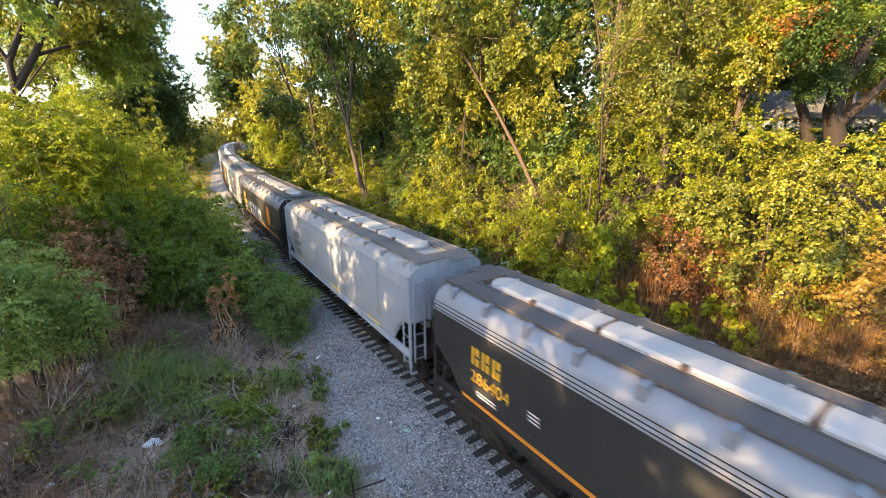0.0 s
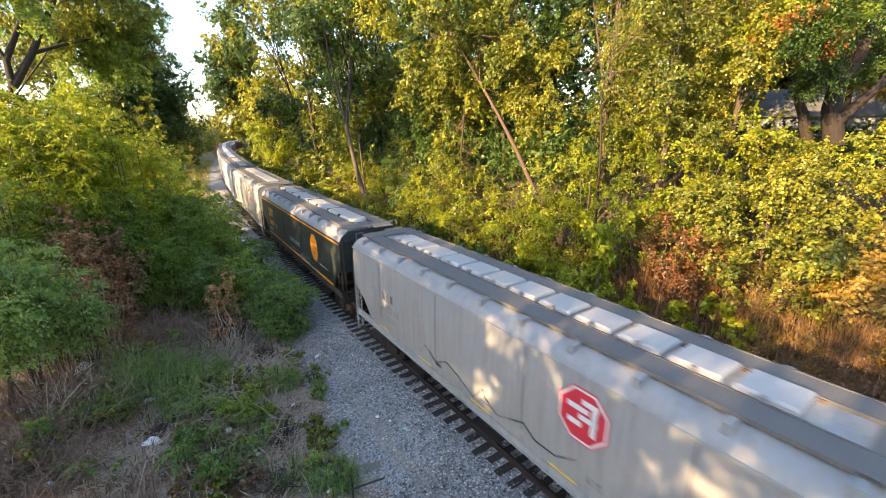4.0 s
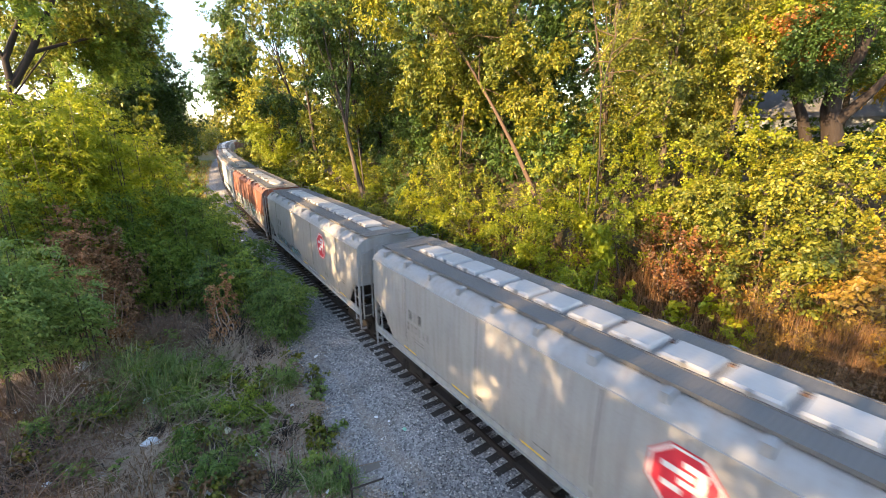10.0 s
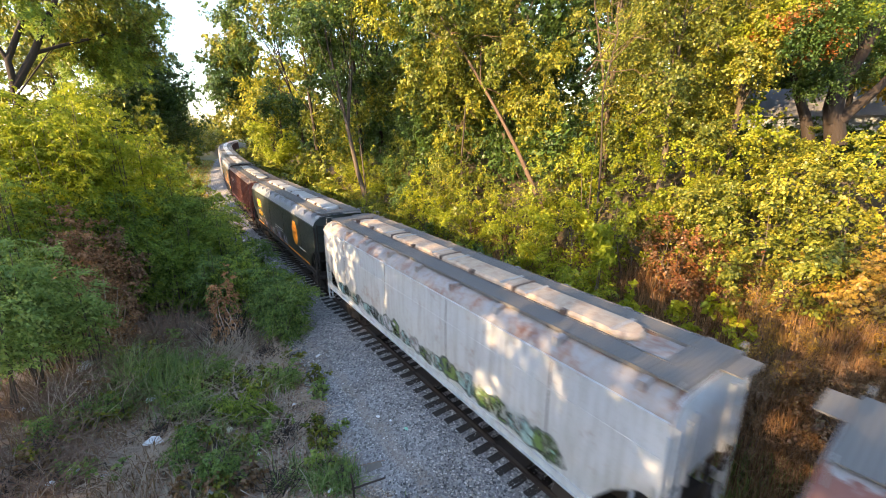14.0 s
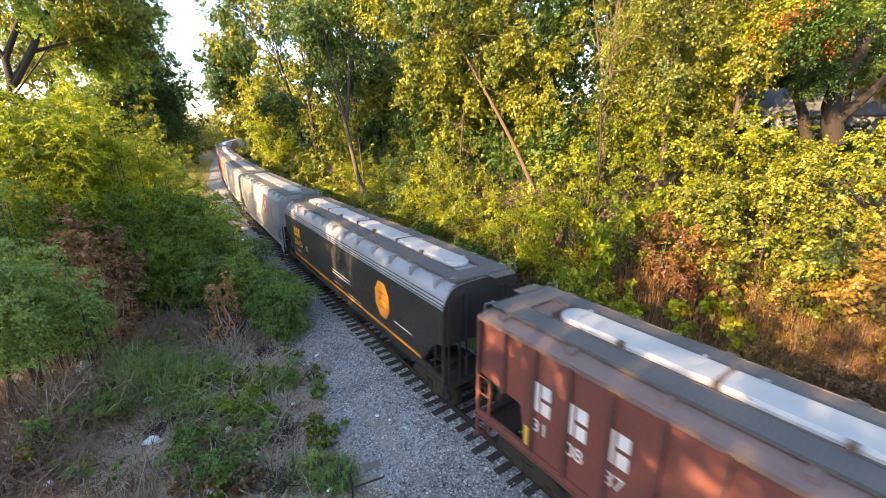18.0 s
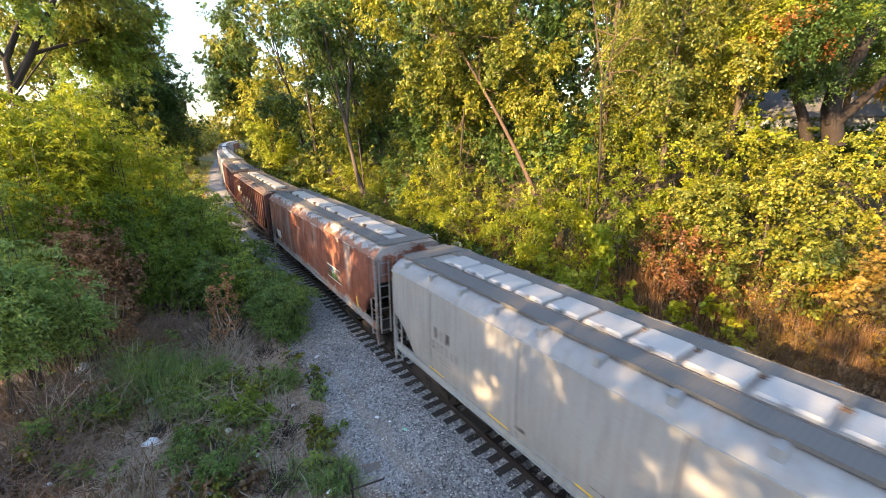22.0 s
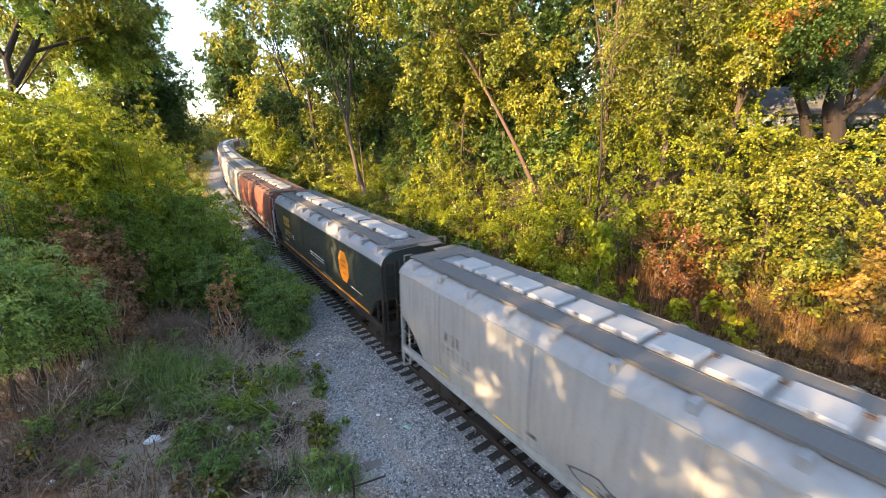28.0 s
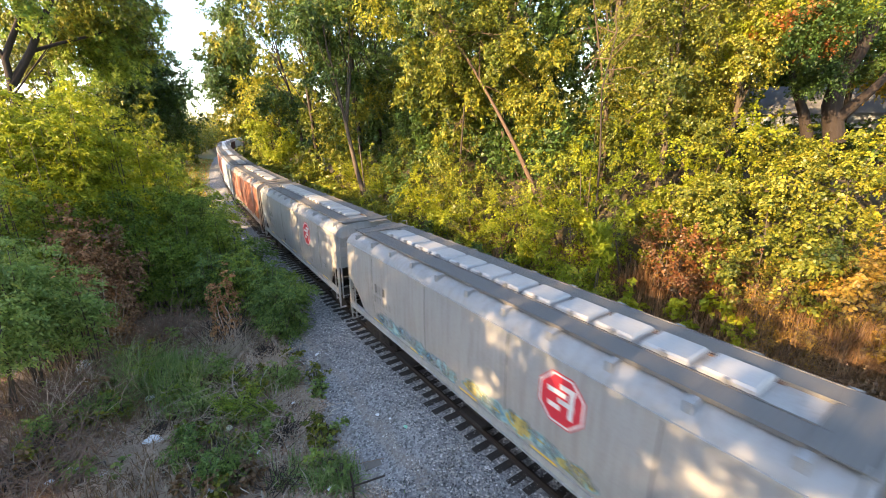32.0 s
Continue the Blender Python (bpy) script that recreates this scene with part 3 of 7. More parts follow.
# ---- hopper cars ----
SILL = 1.60
TOPS = dict(plain=4.82, shouldered=4.74, curved=4.73, ribbed=4.62, bulged=4.62)     # height of the walkways
SIDES = dict(   # half outlines of the side sheets and of the roof: (x, z)
    plain=([(1.50, SILL), (1.55, 1.9), (1.585, 2.5), (1.595, 3.1), (1.59, 3.7), (1.57, 4.38)], [(1.57, 4.38), (1.545, 4.45), (1.46, 4.56), (1.34, 4.66), (1.18, 4.73), (1.0, 4.77), (0.5, 4.80), (0, 4.81)]),
    shouldered=([(1.50, SILL), (1.55, 1.9), (1.585, 2.5), (1.60, 3.1), (1.60, 3.7), (1.585, 4.18)], [(1.585, 4.18), (1.56, 4.25), (1.47, 4.42), (1.35, 4.54), (1.19, 4.63), (1.0, 4.68), (0.5, 4.72), (0, 4.73)]),
    curved=([(1.50, SILL), (1.56, 2.0), (1.595, 2.7), (1.60, 3.4), (1.585, 3.94)], [(1.595, 3.94), (1.595, 4.00), (1.575, 4.02), (1.57, 4.09), (1.55, 4.11), (1.53, 4.19), (1.46, 4.35), (1.34, 4.51), (1.19, 4.62), (1.0, 4.67), (0.5, 4.71), (0, 4.72)]),
    ribbed=([(1.50, SILL), (1.50, 4.40)], [(1.56, 4.33), (1.575, 4.46), (1.3, 4.53), (1.1, 4.56), (0.5, 4.59), (0, 4.60)]),
    bulged=([(1.42, SILL), (1.52, 1.95), (1.60, 2.5), (1.625, 3.1), (1.60, 3.7), (1.53, 4.2), (1.49, 4.38)], [(1.49, 4.36), (1.51, 4.44), (1.32, 4.51), (1.1, 4.56), (0.5, 4.59), (0, 4.60)]),
)


def body_rings(half, L, cut=2.75, run=1.35, steep=False):
    """Sections along the car; the lower corners rise towards the ends."""
    rings = []
    knee = 0.9 if steep else 0.62
    for y in (-L / 2, -L / 2 + 0.3, -L / 2 + run * knee, -L / 2 + run, -L / 6, L / 6, L / 2 - run, L / 2 - run * knee, L / 2 - 0.3, L / 2):
        e = L / 2 - abs(y)
        low = float(np.interp(e, [0, 0.3, run * knee, run, 99], [cut, cut - 0.03, cut - (0.12 if steep else 0.45), SILL, SILL]))
        inset = float(np.interp(e, [0, 0.12, 99], [0.03, 0, 0]))
        rings.append([(x - inset, y, max(z, low)) for x, z in half])
    return rings


def shell(kind, L, mat, roof_mat, thing, side_label, roof_label):
    side, roof = SIDES[kind]
    for sgn in (-1, 1):
        sh = Shape()
        rings = body_rings(side, L, 2.75, 1.75, True) if kind == "ribbed" else body_rings(side, L)
        sh.loft([[(sgn * x, y, z) for x, y, z in r] for r in rings], closed=False)
        inner = [[(sgn * (x - 0.05), y, z) for x, y, z in r] for r in rings]
        sh.loft(inner, closed=False)
        part("side_sheet", sh, mat, thing, side_label, smooth=kind != "ribbed")
    sh = Shape()
    for sgn in (-1, 1):
        ys = (-L / 2 - 0.02, -L / 2 + 0.1, L / 2 - 0.1, L / 2 + 0.02)
        sh.loft([[(sgn * x, y, z - (0.03 if abs(y) > L / 2 else 0)) for x, z in roof] for y in ys], closed=False)
    part("roof", sh, roof_mat, thing, roof_label, smooth=kind != "ribbed")
    full = [p for p in side] + [p for p in roof]
    for e in (-1, 1):
        sh = Shape()
        y = e * (L / 2 - 0.01)
        foot = 3.75 if kind == "ribbed" else 3.35 if mat in (M["rust_a"], M["rust_b"], M["rust_c"]) else 2.72
        right = [(x - 0.02, y, max(z, foot)) for x, z in full if z >= 2.3]
        if kind == "ribbed":
            right = [(1.48, y, foot), (1.54, y, 4.33), (1.3, y, 4.52), (1.1, y, 4.55), (0.5, y, 4.58)]
        sh.slab(right + [(-x, yy, z) for x, yy, z in reversed(right)], (0, -e * 0.05, 0))
        slope = Shape().slab([(-1.42, y, foot), (1.42, y, foot), (1.42, y - e * (2.9 if foot < 3 else 3.4), 1.0), (-1.42, y - e * (2.9 if foot < 3 else 3.4), 1.0)], (0, 0, -0.03))
        # dark colour here stands in for the shaded void under the car end
        part("slope_sheet", slope, mat if kind == "ribbed" else M["under"], thing)
        for px in (-0.75, 0.75):
            part("end_post", Shape().box((px, y + e * 0.05, 3.5), (0.08, 0.08, 1.6)), mat, thing)
        part("end_sheet", sh, mat if kind != "curved" else M["under"] if mat in (M["black"], M["green"]) else mat, thing)


WHEEL = TRUCK = LADDER = COUPLER = None


def shared_parts():
    global WHEEL, TRUCK, LADDER, COUPLER
    sh = Shape()
    for sgn in (-1, 1):
        x = sgn * 0.755
        sh.tube((x - 0.065, 0, 0), (x + 0.065, 0, 0), 0.44, k=20)
        sh.tube((x - sgn * 0.095, 0, 0), (x - sgn * 0.065, 0, 0), 0.47, k=20)
        sh.tube((x + sgn * 0.06, 0, 0), (x + sgn * 0.10, 0, 0), 0.16, k=12)
    sh.tube((-1.05, 0, 0), (1.05, 0, 0), 0.085, k=10)
    WHEEL = sh.mesh("wheelset", M["wheel"])
    sh = Shape()
    for sgn in (-1, 1):
        x = sgn * 1.0
        out = [(-1.15, 0.55), (-0.95, 0.70), (-0.45, 0.78), (0.45, 0.78), (0.95, 0.70), (1.15, 0.55), (1.15, 0.36), (0.70, 0.40), (0.42, 0.20), (-0.42, 0.20), (-0.70, 0.40), (-1.15, 0.36)]
        sh.slab([(x - 0.07, y, z) for y, z in out], (0.14, 0, 0))
        for k in (-0.12, 0.12):
            sh.tube((x + sgn * 0.09, k, 0.28), (x + sgn * 0.09, k, 0.62), 0.075, k=8)
    sh.box((0, 0, 0.62), (2.0, 0.36, 0.26))
    TRUCK = sh.mesh("truck_frame", M["truck"])
    sh = Shape()
    for y in (0.0, 0.46):
        sh.box((0, y, 1.75), (0.05, 0.05, 2.7))
    for i in range(7):
        sh.tube((0, 0, 0.6 + i * 0.40), (0, 0.46, 0.6 + i * 0.40), 0.016, k=5)
    LADDER = sh
    sh = Shape()
    sh.box((0, -0.38, 0.86), (0.17, 0.78, 0.2))
    sh.box((0.03, 0.08, 0.86), (0.34, 0.26, 0.32), taper=0.85)
    sh.box((0.16, 0.26, 0.86), (0.08, 0.24, 0.28))
    COUPLER = sh.mesh("coupler", M["truck"])


def ladder_shape(height, wide, foot):
    sh = Shape()
    for y in (0.0, wide):
        sh.box((0, y, foot + height / 2), (0.045, 0.055, height))
    n = max(2, int(height / 0.40))
    for i in range(n):
        z = foot + 0.12 + i * (height - 0.2) / (n - 1)
        sh.tube((0, 0, z), (0, wide, z), 0.018, k=5)
    return sh


def running_gear(thing, L, sill_mat, ladder_mat, plain_label=""):
    for e in (-1, 1):
        tr = part("truck", TRUCK, None, thing)
        tr.location = (0, e * (L / 2 - 1.55), 0)
        for k in (-0.89, 0.89):
            w = part("wheelset", WHEEL, None, tr)
            w.location = (0, k, 0.44)
        c = part("coupler", COUPLER, None, thing)
        c.matrix_basis = pose(0, e * (L / 2 + 0.45), 0.05, 0, 0, 0 if e > 0 else 180)
        # end platform, cage posts and ladders at both corners
        sh = Shape()
        sh.box((0, e * (L / 2 - 0.05), 1.28), (3.0, 0.22, 0.22))
        sh.box((0, e * (L / 2 - 0.5), 1.20), (2.6, 1.1, 0.06))
        for px in (-0.62, 0.62):
            sh.tube((px, e * (L / 2 - 0.05), 1.3), (px, e * (L / 2 - 0.05), 2.9), 0.05, k=6)
        sh.tube((-1.45, e * (L / 2 + 0.02), 2.15), (1.45, e * (L / 2 + 0.02), 2.15), 0.025, k=5)
        part("end_platform", sh, M["under"], thing)
        for sgn in (-1, 1):
            lad = part("side_ladder", ladder_shape(1.75, 0.44, 1.0), ladder_mat, thing)
            lad.location = (sgn * 1.53, e * (L / 2 - 0.28) - 0.22, 0)
            post = Shape().box((sgn * 1.53, e * (L / 2 - 0.03), 2.55), (0.09, 0.07, 3.1))
            post.box((sgn * 1.40, e * (L / 2 - 0.03), 0.72), (0.26, 0.07, 0.05)).box((sgn * 1.53, e * (L / 2 - 0.03), 0.85), (0.05, 0.05, 0.3))
            part("corner_post", post, sill_mat, thing)
            lad2 = part("end_ladder", ladder_shape(3.05, 0.42, 1.2), ladder_mat, thing)
            lad2.matrix_basis = pose(sgn * 1.40 if sgn < 0 else 0.98, e * (L / 2 + 0.06), 0, 0, 0, -90) @ pose(0, 0, 0)
    sh = Shape()
    sh.box((0, 0, 0.92), (0.5, L, 0.32))
    part("centre_sill", sh, M["under"], thing)
    for sgn in (-1, 1):
        sh = Shape()
        sh.box((sgn * 1.50, 0, SILL - 0.10), (0.10, L - 0.1, 0.20)).box((sgn * 1.53, 0, SILL - 0.19), (0.16, L - 0.1, 0.03))
        part("side_sill", sh, sill_mat, thing)
    for i in range(3):
        y = (i - 1) * (L - 6.4) / 2.4
        w = (L - 6.4) / 2.4 / 2 - 0.12
        sh = Shape()
        sh.loft([[(-1.42, y - w, SILL), (1.42, y - w, SILL), (1.42, y + w, SILL), (-1.42, y + w, SILL)],
                 [(-0.9, y - 0.5, 0.62), (0.9, y - 0.5, 0.62), (0.9, y + 0.5, 0.62), (-0.9, y + 0.5, 0.62)],
                 [(-0.9, y - 0.5, 0.34), (0.9, y - 0.5, 0.34), (0.9, y + 0.5, 0.34), (-0.9, y + 0.5, 0.34)]])
        sh.box((0, y, 0.40), (2.3, 1.1, 0.10)).tube((-1.3, y + 0.55, 0.45), (1.3, y + 0.55, 0.45), 0.04, k=6)
        part("hopper_outlet", sh, M["under"], thing)
    wheel = Shape()
    y = -L / 2 - 0.12
    for i in range(14):
        a, b = 2 * math.pi * i / 14, 2 * math.pi * (i + 1) / 14
        wheel.tube((0.9 + 0.28 * math.cos(a), y, 2.5 + 0.28 * math.sin(a)), (0.9 + 0.28 * math.cos(b), y, 2.5 + 0.28 * math.sin(b)), 0.02, k=4, caps=False)
    for i in range(3):
        a = math.pi * i / 3
        wheel.tube((0.9 - 0.28 * math.cos(a), y, 2.5 - 0.28 * math.sin(a)), (0.9 + 0.28 * math.cos(a), y, 2.5 + 0.28 * math.sin(a)), 0.015, k=4)
    part("brake_wheel", wheel, M["under"], thing)


def rounded_strip(w, l, r0, r1, z0, z1, seg=7):
    """A long lid with round ends, domed across: rings from edge to crown."""
    def ring(k, z):
        pts = []
        for (cy, r, s) in ((l / 2 - r1, r1, 1), (-l / 2 + r0, r0, -1)):
            for i in range(seg + 1):
                a = math.pi * i / seg
                hw = w / 2 * k
                if s > 0:
                    pts.append((hw * math.cos(a), cy + (r * k) * math.sin(a), z))
                else:
                    pts.append((-hw * math.cos(a), cy - (r * k) * math.sin(a), z))
        return pts
    sh = Shape()
    sh.loft([ring(1.0, z0), ring(1.0, z0 + (z1 - z0) * 0.5), ring(0.86, z1 - 0.01), ring(0.5, z1)])
    sh.poly(ring(0.5, z1))
    return sh


def roof_fittings(thing, L, hatches, mat_hatch, mat_board, brackets, bracket_mat, top, half=0.42, nose=0.40, bare=3.0):
    for sgn in (-1, 1):
        sh = Shape()
        tray = [(-0.33, -0.03), (0.33, -0.03), (0.33, 0.055), (0.305, 0.055), (0.305, 0.03), (-0.305, 0.03), (-0.305, 0.055), (-0.33, 0.055)]
        sh.loft([[(sgn * 0.81 + a, y, top + z) for a, z in tray] for y in (-L / 2 + 0.6, L / 2 - 0.6)])
        part("running_board", sh, mat_board, thing)
    for e in (-1, 1):
        sh = Shape().box((0, e * (L / 2 - 0.42), top + 0.03), (2.28, 0.72, 0.03))
        sh.box((0.55, e * (L / 2 + 0.12), top + 0.01), (0.9, 0.5, 0.03))
        sh.box((0, e * (L / 2 - 0.04), top + 0.03), (2.28, 0.03, 0.06))
        part("crossover_board", sh, mat_board, thing)
        for sgn in (-1, 1):
            y = e * (L / 2 - 0.1)
            part("roof_grab_iron", Shape().path([(sgn * 1.42, y, top - 0.2), (sgn * 1.42, y, top + 0.14), (sgn * 1.1, y, top + 0.14)], [0.016] * 3, 5), M["ladder"], thing)
    span = L - bare
    sh = Shape()
    for sgn in (-1, 1):
        sh.box((sgn * (half + 0.03), 0, top - 0.01), (0.05, span + 0.1, 0.09))
    part("hatch_coaming", sh, M["strap"], thing)
    if hatches > 6:          # separate square lids
        step = span / hatches
        for i in range(hatches):
            sh = Shape()
            y = -span / 2 + step * (i + 0.5)
            sh.loft([[(sx * half * k, y + sy * (step / 2 - 0.09) * k2, z) for sx, sy in ((-1, -1), (1, -1), (1, 1), (-1, 1))] for k, k2, z in ((1, 1, top + 0.02), (1, 1, top + 0.10), (0.9, 0.93, top + 0.15))])
            sh.poly([(sx * half * 0.9, y + sy * (step / 2 - 0.09) * 0.93, top + 0.15) for sx, sy in ((-1, -1), (1, -1), (1, 1), (-1, 1))])
            lid = part("hatch_cover", sh, mat_hatch, thing)
            st = Shape().box((-half - 0.02, y, top + 0.10), (0.10, 0.12, 0.10))
            part("hatch_latch", st, M["ladder"], lid)
    else:                    # long lids with round ends
        step = span / hatches
        for i in range(hatches):
            y = -span / 2 + step * (i + 0.5)
            sh = rounded_strip(2 * half, step - 0.05, nose if i == 0 else 0.06, nose if i == hatches - 1 else 0.06, top + 0.02, top + 0.17)
            lid = part("hatch_cover", sh, mat_hatch, thing)
            lid.location.y = y
            for k in (-0.36, 0.36, 0.0):
                st = Shape().box((0, k * step, top + 0.165), (2 * half + 0.06, 0.06, 0.03)) if k else Shape().box((-half - 0.03, 0, top + 0.12), (0.14, 0.14, 0.12))
                part("hatch_strap" if k else "hatch_latch", st, M["hatch"] if k else M["strap"], lid)
            j = part("lid_joint", Shape().box((0, step / 2, top + 0.10), (2 * half + 0.04, 0.06, 0.17)), M["strap"], lid)
    n = brackets
    for i in range(n):
        y = -L / 2 + 0.7 + i * (L - 1.4) / (n - 1)
        for sgn in (-1, 1):
            part("board_bracket", Shape().slab([(sgn * 1.12, y - 0.08, top - 0.01), (sgn * 1.40, y - 0.08, top - 0.03), (sgn * 1.44, y - 0.08, top - 0.34), (sgn * 1.12, y - 0.08, top - 0.12)], (0, 0.16, 0)), bracket_mat, thing)


def side_x(kind, z):
    """Half width of the side at height z."""
    prof = sorted(((z_, x_) for x_, z_ in SIDES[kind][0] + SIDES[kind][1][:6]), key=lambda p: p[0])
    return float(np.interp(z, [p[0] for p in prof], [p[1] for p in prof]))


def on_side(kind, pts, proud=0.006, thick=0.004):
    """An outline drawn on the car's left side, laid on the sheet: points (y, z)."""
    n = len(pts)
    sh = Shape()
    cy, cz = sum(p[0] for p in pts) / n, sum(p[1] for p in pts) / n
    tall = max(p[1] for p in pts) - min(p[1] for p in pts)
    rings = (1.0, 0.66, 0.33) if tall > 0.35 else (1.0,)
    for k in rings:
        for y, z in pts:
            z = cz + (z - cz) * k
            sh.v.append((-side_x(kind, z) - proud, cy + (y - cy) * k, z))
    m = len(sh.v)
    sh.v.append((-side_x(kind, cz) - proud, cy, cz))
    for r in range(len(rings) - 1):
        sh.f += [(r * n + i, r * n + (i + 1) % n, (r + 1) * n + (i + 1) % n, (r + 1) * n + i) for i in range(n)]
    sh.f += [(m - n + i, m - n + (i + 1) % n, m) for i in range(n)]
    return sh


def bar(kind, y0, z0, w, h, slant=0.0, proud=0.007):
    rows = max(1, int(h / 0.2))
    sh = Shape()
    for r in range(rows + 1):
        k = r / rows
        z = z0 + h * k
        sh.v += [(-side_x(kind, z) - proud, y0 + slant * k, z), (-side_x(kind, z) - proud, y0 + w + slant * k, z)]
        if r:
            n = len(sh.v) - 4
            sh.f.append((n, n + 1, n + 3, n + 2))
    return sh


def octagon(cy, cz, w, h, c=0.28):
    return [(cy - w / 2 + c * w, cz - h / 2), (cy + w / 2 - c * w, cz - h / 2), (cy + w / 2, cz - h / 2 + c * h), (cy + w / 2, cz + h / 2 - c * h),
            (cy + w / 2 - c * w, cz + h / 2), (cy - w / 2 + c * w, cz + h / 2), (cy - w / 2, cz + h / 2 - c * h), (cy - w / 2, cz - h / 2 + c * h)]


def join(shapes):
    sh = Shape()
    for s in shapes:
        n = len(sh.v)
        sh.v += s.v
        sh.f += [tuple(i + n for i in f) for f in s.f]
    return sh


def red_emblem(thing, kind, cy, cz=2.95, w=1.05, h=1.12):
    em = part("emblem", on_side(kind, octagon(cy, cz, w, h), 0.008), M["red"], thing, "red octagonal railway emblem with white bars")
    bars = []
    for i, (a, b, z) in enumerate(((-0.30, 0.02, 0.28), (-0.12, 0.30, 0.10), (-0.30, 0.06, -0.08), (0.0, 0.28, -0.26))):
        bars.append(bar_on(kind, cy + a * 1.2, cz + z, (b - a) * 1.25, 0.125))
    bars.append(bar_on(kind, cy - 0.34, cz - 0.34, 0.13, 0.66))
    ring_o, ring_i = octagon(cy, cz, w * 0.95, h * 0.95), octagon(cy, cz, w * 0.87, h * 0.87)
    rim = Shape()
    for k in range(8):
        q = [ring_o[k], ring_o[(k + 1) % 8], ring_i[(k + 1) % 8], ring_i[k]]
        rim.poly([(-side_x(kind, z) - 0.013, y, z) for y, z in q])
    for b in bars:
        part("emblem_bar", b, M["letter_white"], em)
    part("emblem_rim", rim, M["letter_white"], em)


def bar_on(kind, y0, z0, w, h):
    pts = [(y0, z0), (y0 + w, z0), (y0 + w, z0 + h), (y0, z0 + h)]
    return on_side(kind, pts, 0.014)


def orange_badge(thing, kind, cy, cz=2.75, w=1.15, h=1.45):
    em = part("emblem", on_side(kind, octagon(cy, cz, w, h), 0.008), M["orange"], thing, "orange octagonal railway emblem")
    for a, b, w_, h_ in ((-0.3, 0.25, 0.6, 0.09), (-0.35, -0.02, 0.55, 0.12), (-0.2, -0.35, 0.5, 0.09)):
        part("emblem_bar", bar_on(kind, cy + a, cz + b, w_, h_), M["orange_dark"], em)


def initials(thing, kind, y, z, size, mat, spread=0.78):
    """The owner's initials, as three plain blocks, each with a slot."""
    w = size * 0.58
    for i in range(3):
        yy = y - i * size * spread
        part("initial_block", join([bar(kind, yy - w * 0.36, z, w * 0.36, size), bar(kind, yy - w, z, w * 0.5, size * 0.44), bar(kind, yy - w, z + size * 0.56, w * 0.5, size * 0.44)]), mat, thing)


def number(thing, kind, text, y, z, size, mat, stretch=1.0):
    """Car number in the built-in font, laid on the left side; it reads from the rear end towards the front."""
    cu = bpy.data.curves.new("number", "FONT")
    cu.body, cu.size, cu.extrude = text, size, 0.003
    tmp = bpy.data.objects.new("number", cu)
    scene.collection.objects.link(tmp)
    me = bpy.data.meshes.new_from_object(tmp.evaluated_get(bpy.context.evaluated_depsgraph_get()))
    bpy.data.objects.remove(tmp)
    me.materials.clear()
    me.materials.append(mat)
    ob = part("car_number", me, mat, thing)
    x = -side_x(kind, z + size * 0.35) - 0.008
    ob.matrix_basis = Matrix(((0, 0, -1, x), (-1 * stretch, 0, 0, y), (0, 1, 0, z), (0, 0, 0, 1)))


def data_bars(thing, kind, rows, mat):
    """Small stencilled writing too small to read: plain bars."""
    for y, z, w, h in rows:
        part("stencil_bar", bar(kind, y, z, w, h), mat, thing)


def letter_bars(thing, kind, y, z, n, w, h, mat):
    """A row of letters too faint to read: one bar each, from the rear towards the front."""
    data_bars(thing, kind, [(y - i * w * 1.5, z, w * (0.9 if i % 2 else 1.1), h) for i in range(n)], mat)


def blob(rng, cy, cz, w, h, n=18, wob=0.22):
    pts = []
    ph = [rng.uniform(0, 6.28) for _ in range(4)]
    for i in range(n):
        a = 2 * math.pi * i / n
        r = 1 + wob * (0.5 * math.sin(3 * a + ph[0]) + 0.35 * math.sin(5 * a + ph[1]) + 0.3 * math.sin(7 * a + ph[2]))
        pts.append((cy + w / 2 * r * math.cos(a), max(SILL + 0.01, cz + h / 2 * r * math.sin(a))))
    return pts


def graffiti(thing, kind, y0, y1, z0, z1, mats, letters, seed, fill=0.83):
    """Sprayed letter shapes side by side: fills with an outline behind and strokes before."""
    rng = random.Random(seed)
    step = (y1 - y0) / letters
    for i in range(letters):
        cy = y0 + step * (i + 0.5) + rng.uniform(-0.1, 0.1) * step
        cz = (z0 + z1) / 2 + rng.uniform(-0.1, 0.1)
        w, h = abs(step) * rng.uniform(1.15, 1.5), (z1 - z0) * rng.uniform(0.85, 1.2)
        b = blob(rng, cy, cz, w, h)
        g = part("graffiti", on_side(kind, b, 0.010 + 0.001 * (i % 3)), mats[0], thing, "sprayed graffiti letter")
        inner = [(cy + (y - cy) * fill, max(SILL + 0.02, cz + (z - cz) * fill)) for y, z in b]
        part("graffiti_fill", on_side(kind, inner, 0.015 + 0.001 * (i % 3)), mats[1 + i % (len(mats) - 1)], g)
        for k in range(3):
            sy, sz = cy + rng.uniform(-0.36, 0.2) * w, cz - h * rng.uniform(0.30, 0.42)
            tall, lean = h * rng.uniform(0.35, 0.75), rng.uniform(-0.3, 0.3) * w
            part("graffiti_stroke", bar(kind, sy, max(SILL + 0.03, sz), w * rng.uniform(0.06, 0.13), tall, lean, 0.020), mats[0], g)
        sy, sz = cy + rng.uniform(-0.2, 0.2) * w, cz + rng.uniform(0.0, 0.25) * h
        part("graffiti_stroke", on_side(kind, blob(rng, sy, sz, w * rng.uniform(0.15, 0.3), h * rng.uniform(0.1, 0.2), 8, 0.3), 0.022), mats[1 + (i + 1) % (len(mats) - 1)], g)


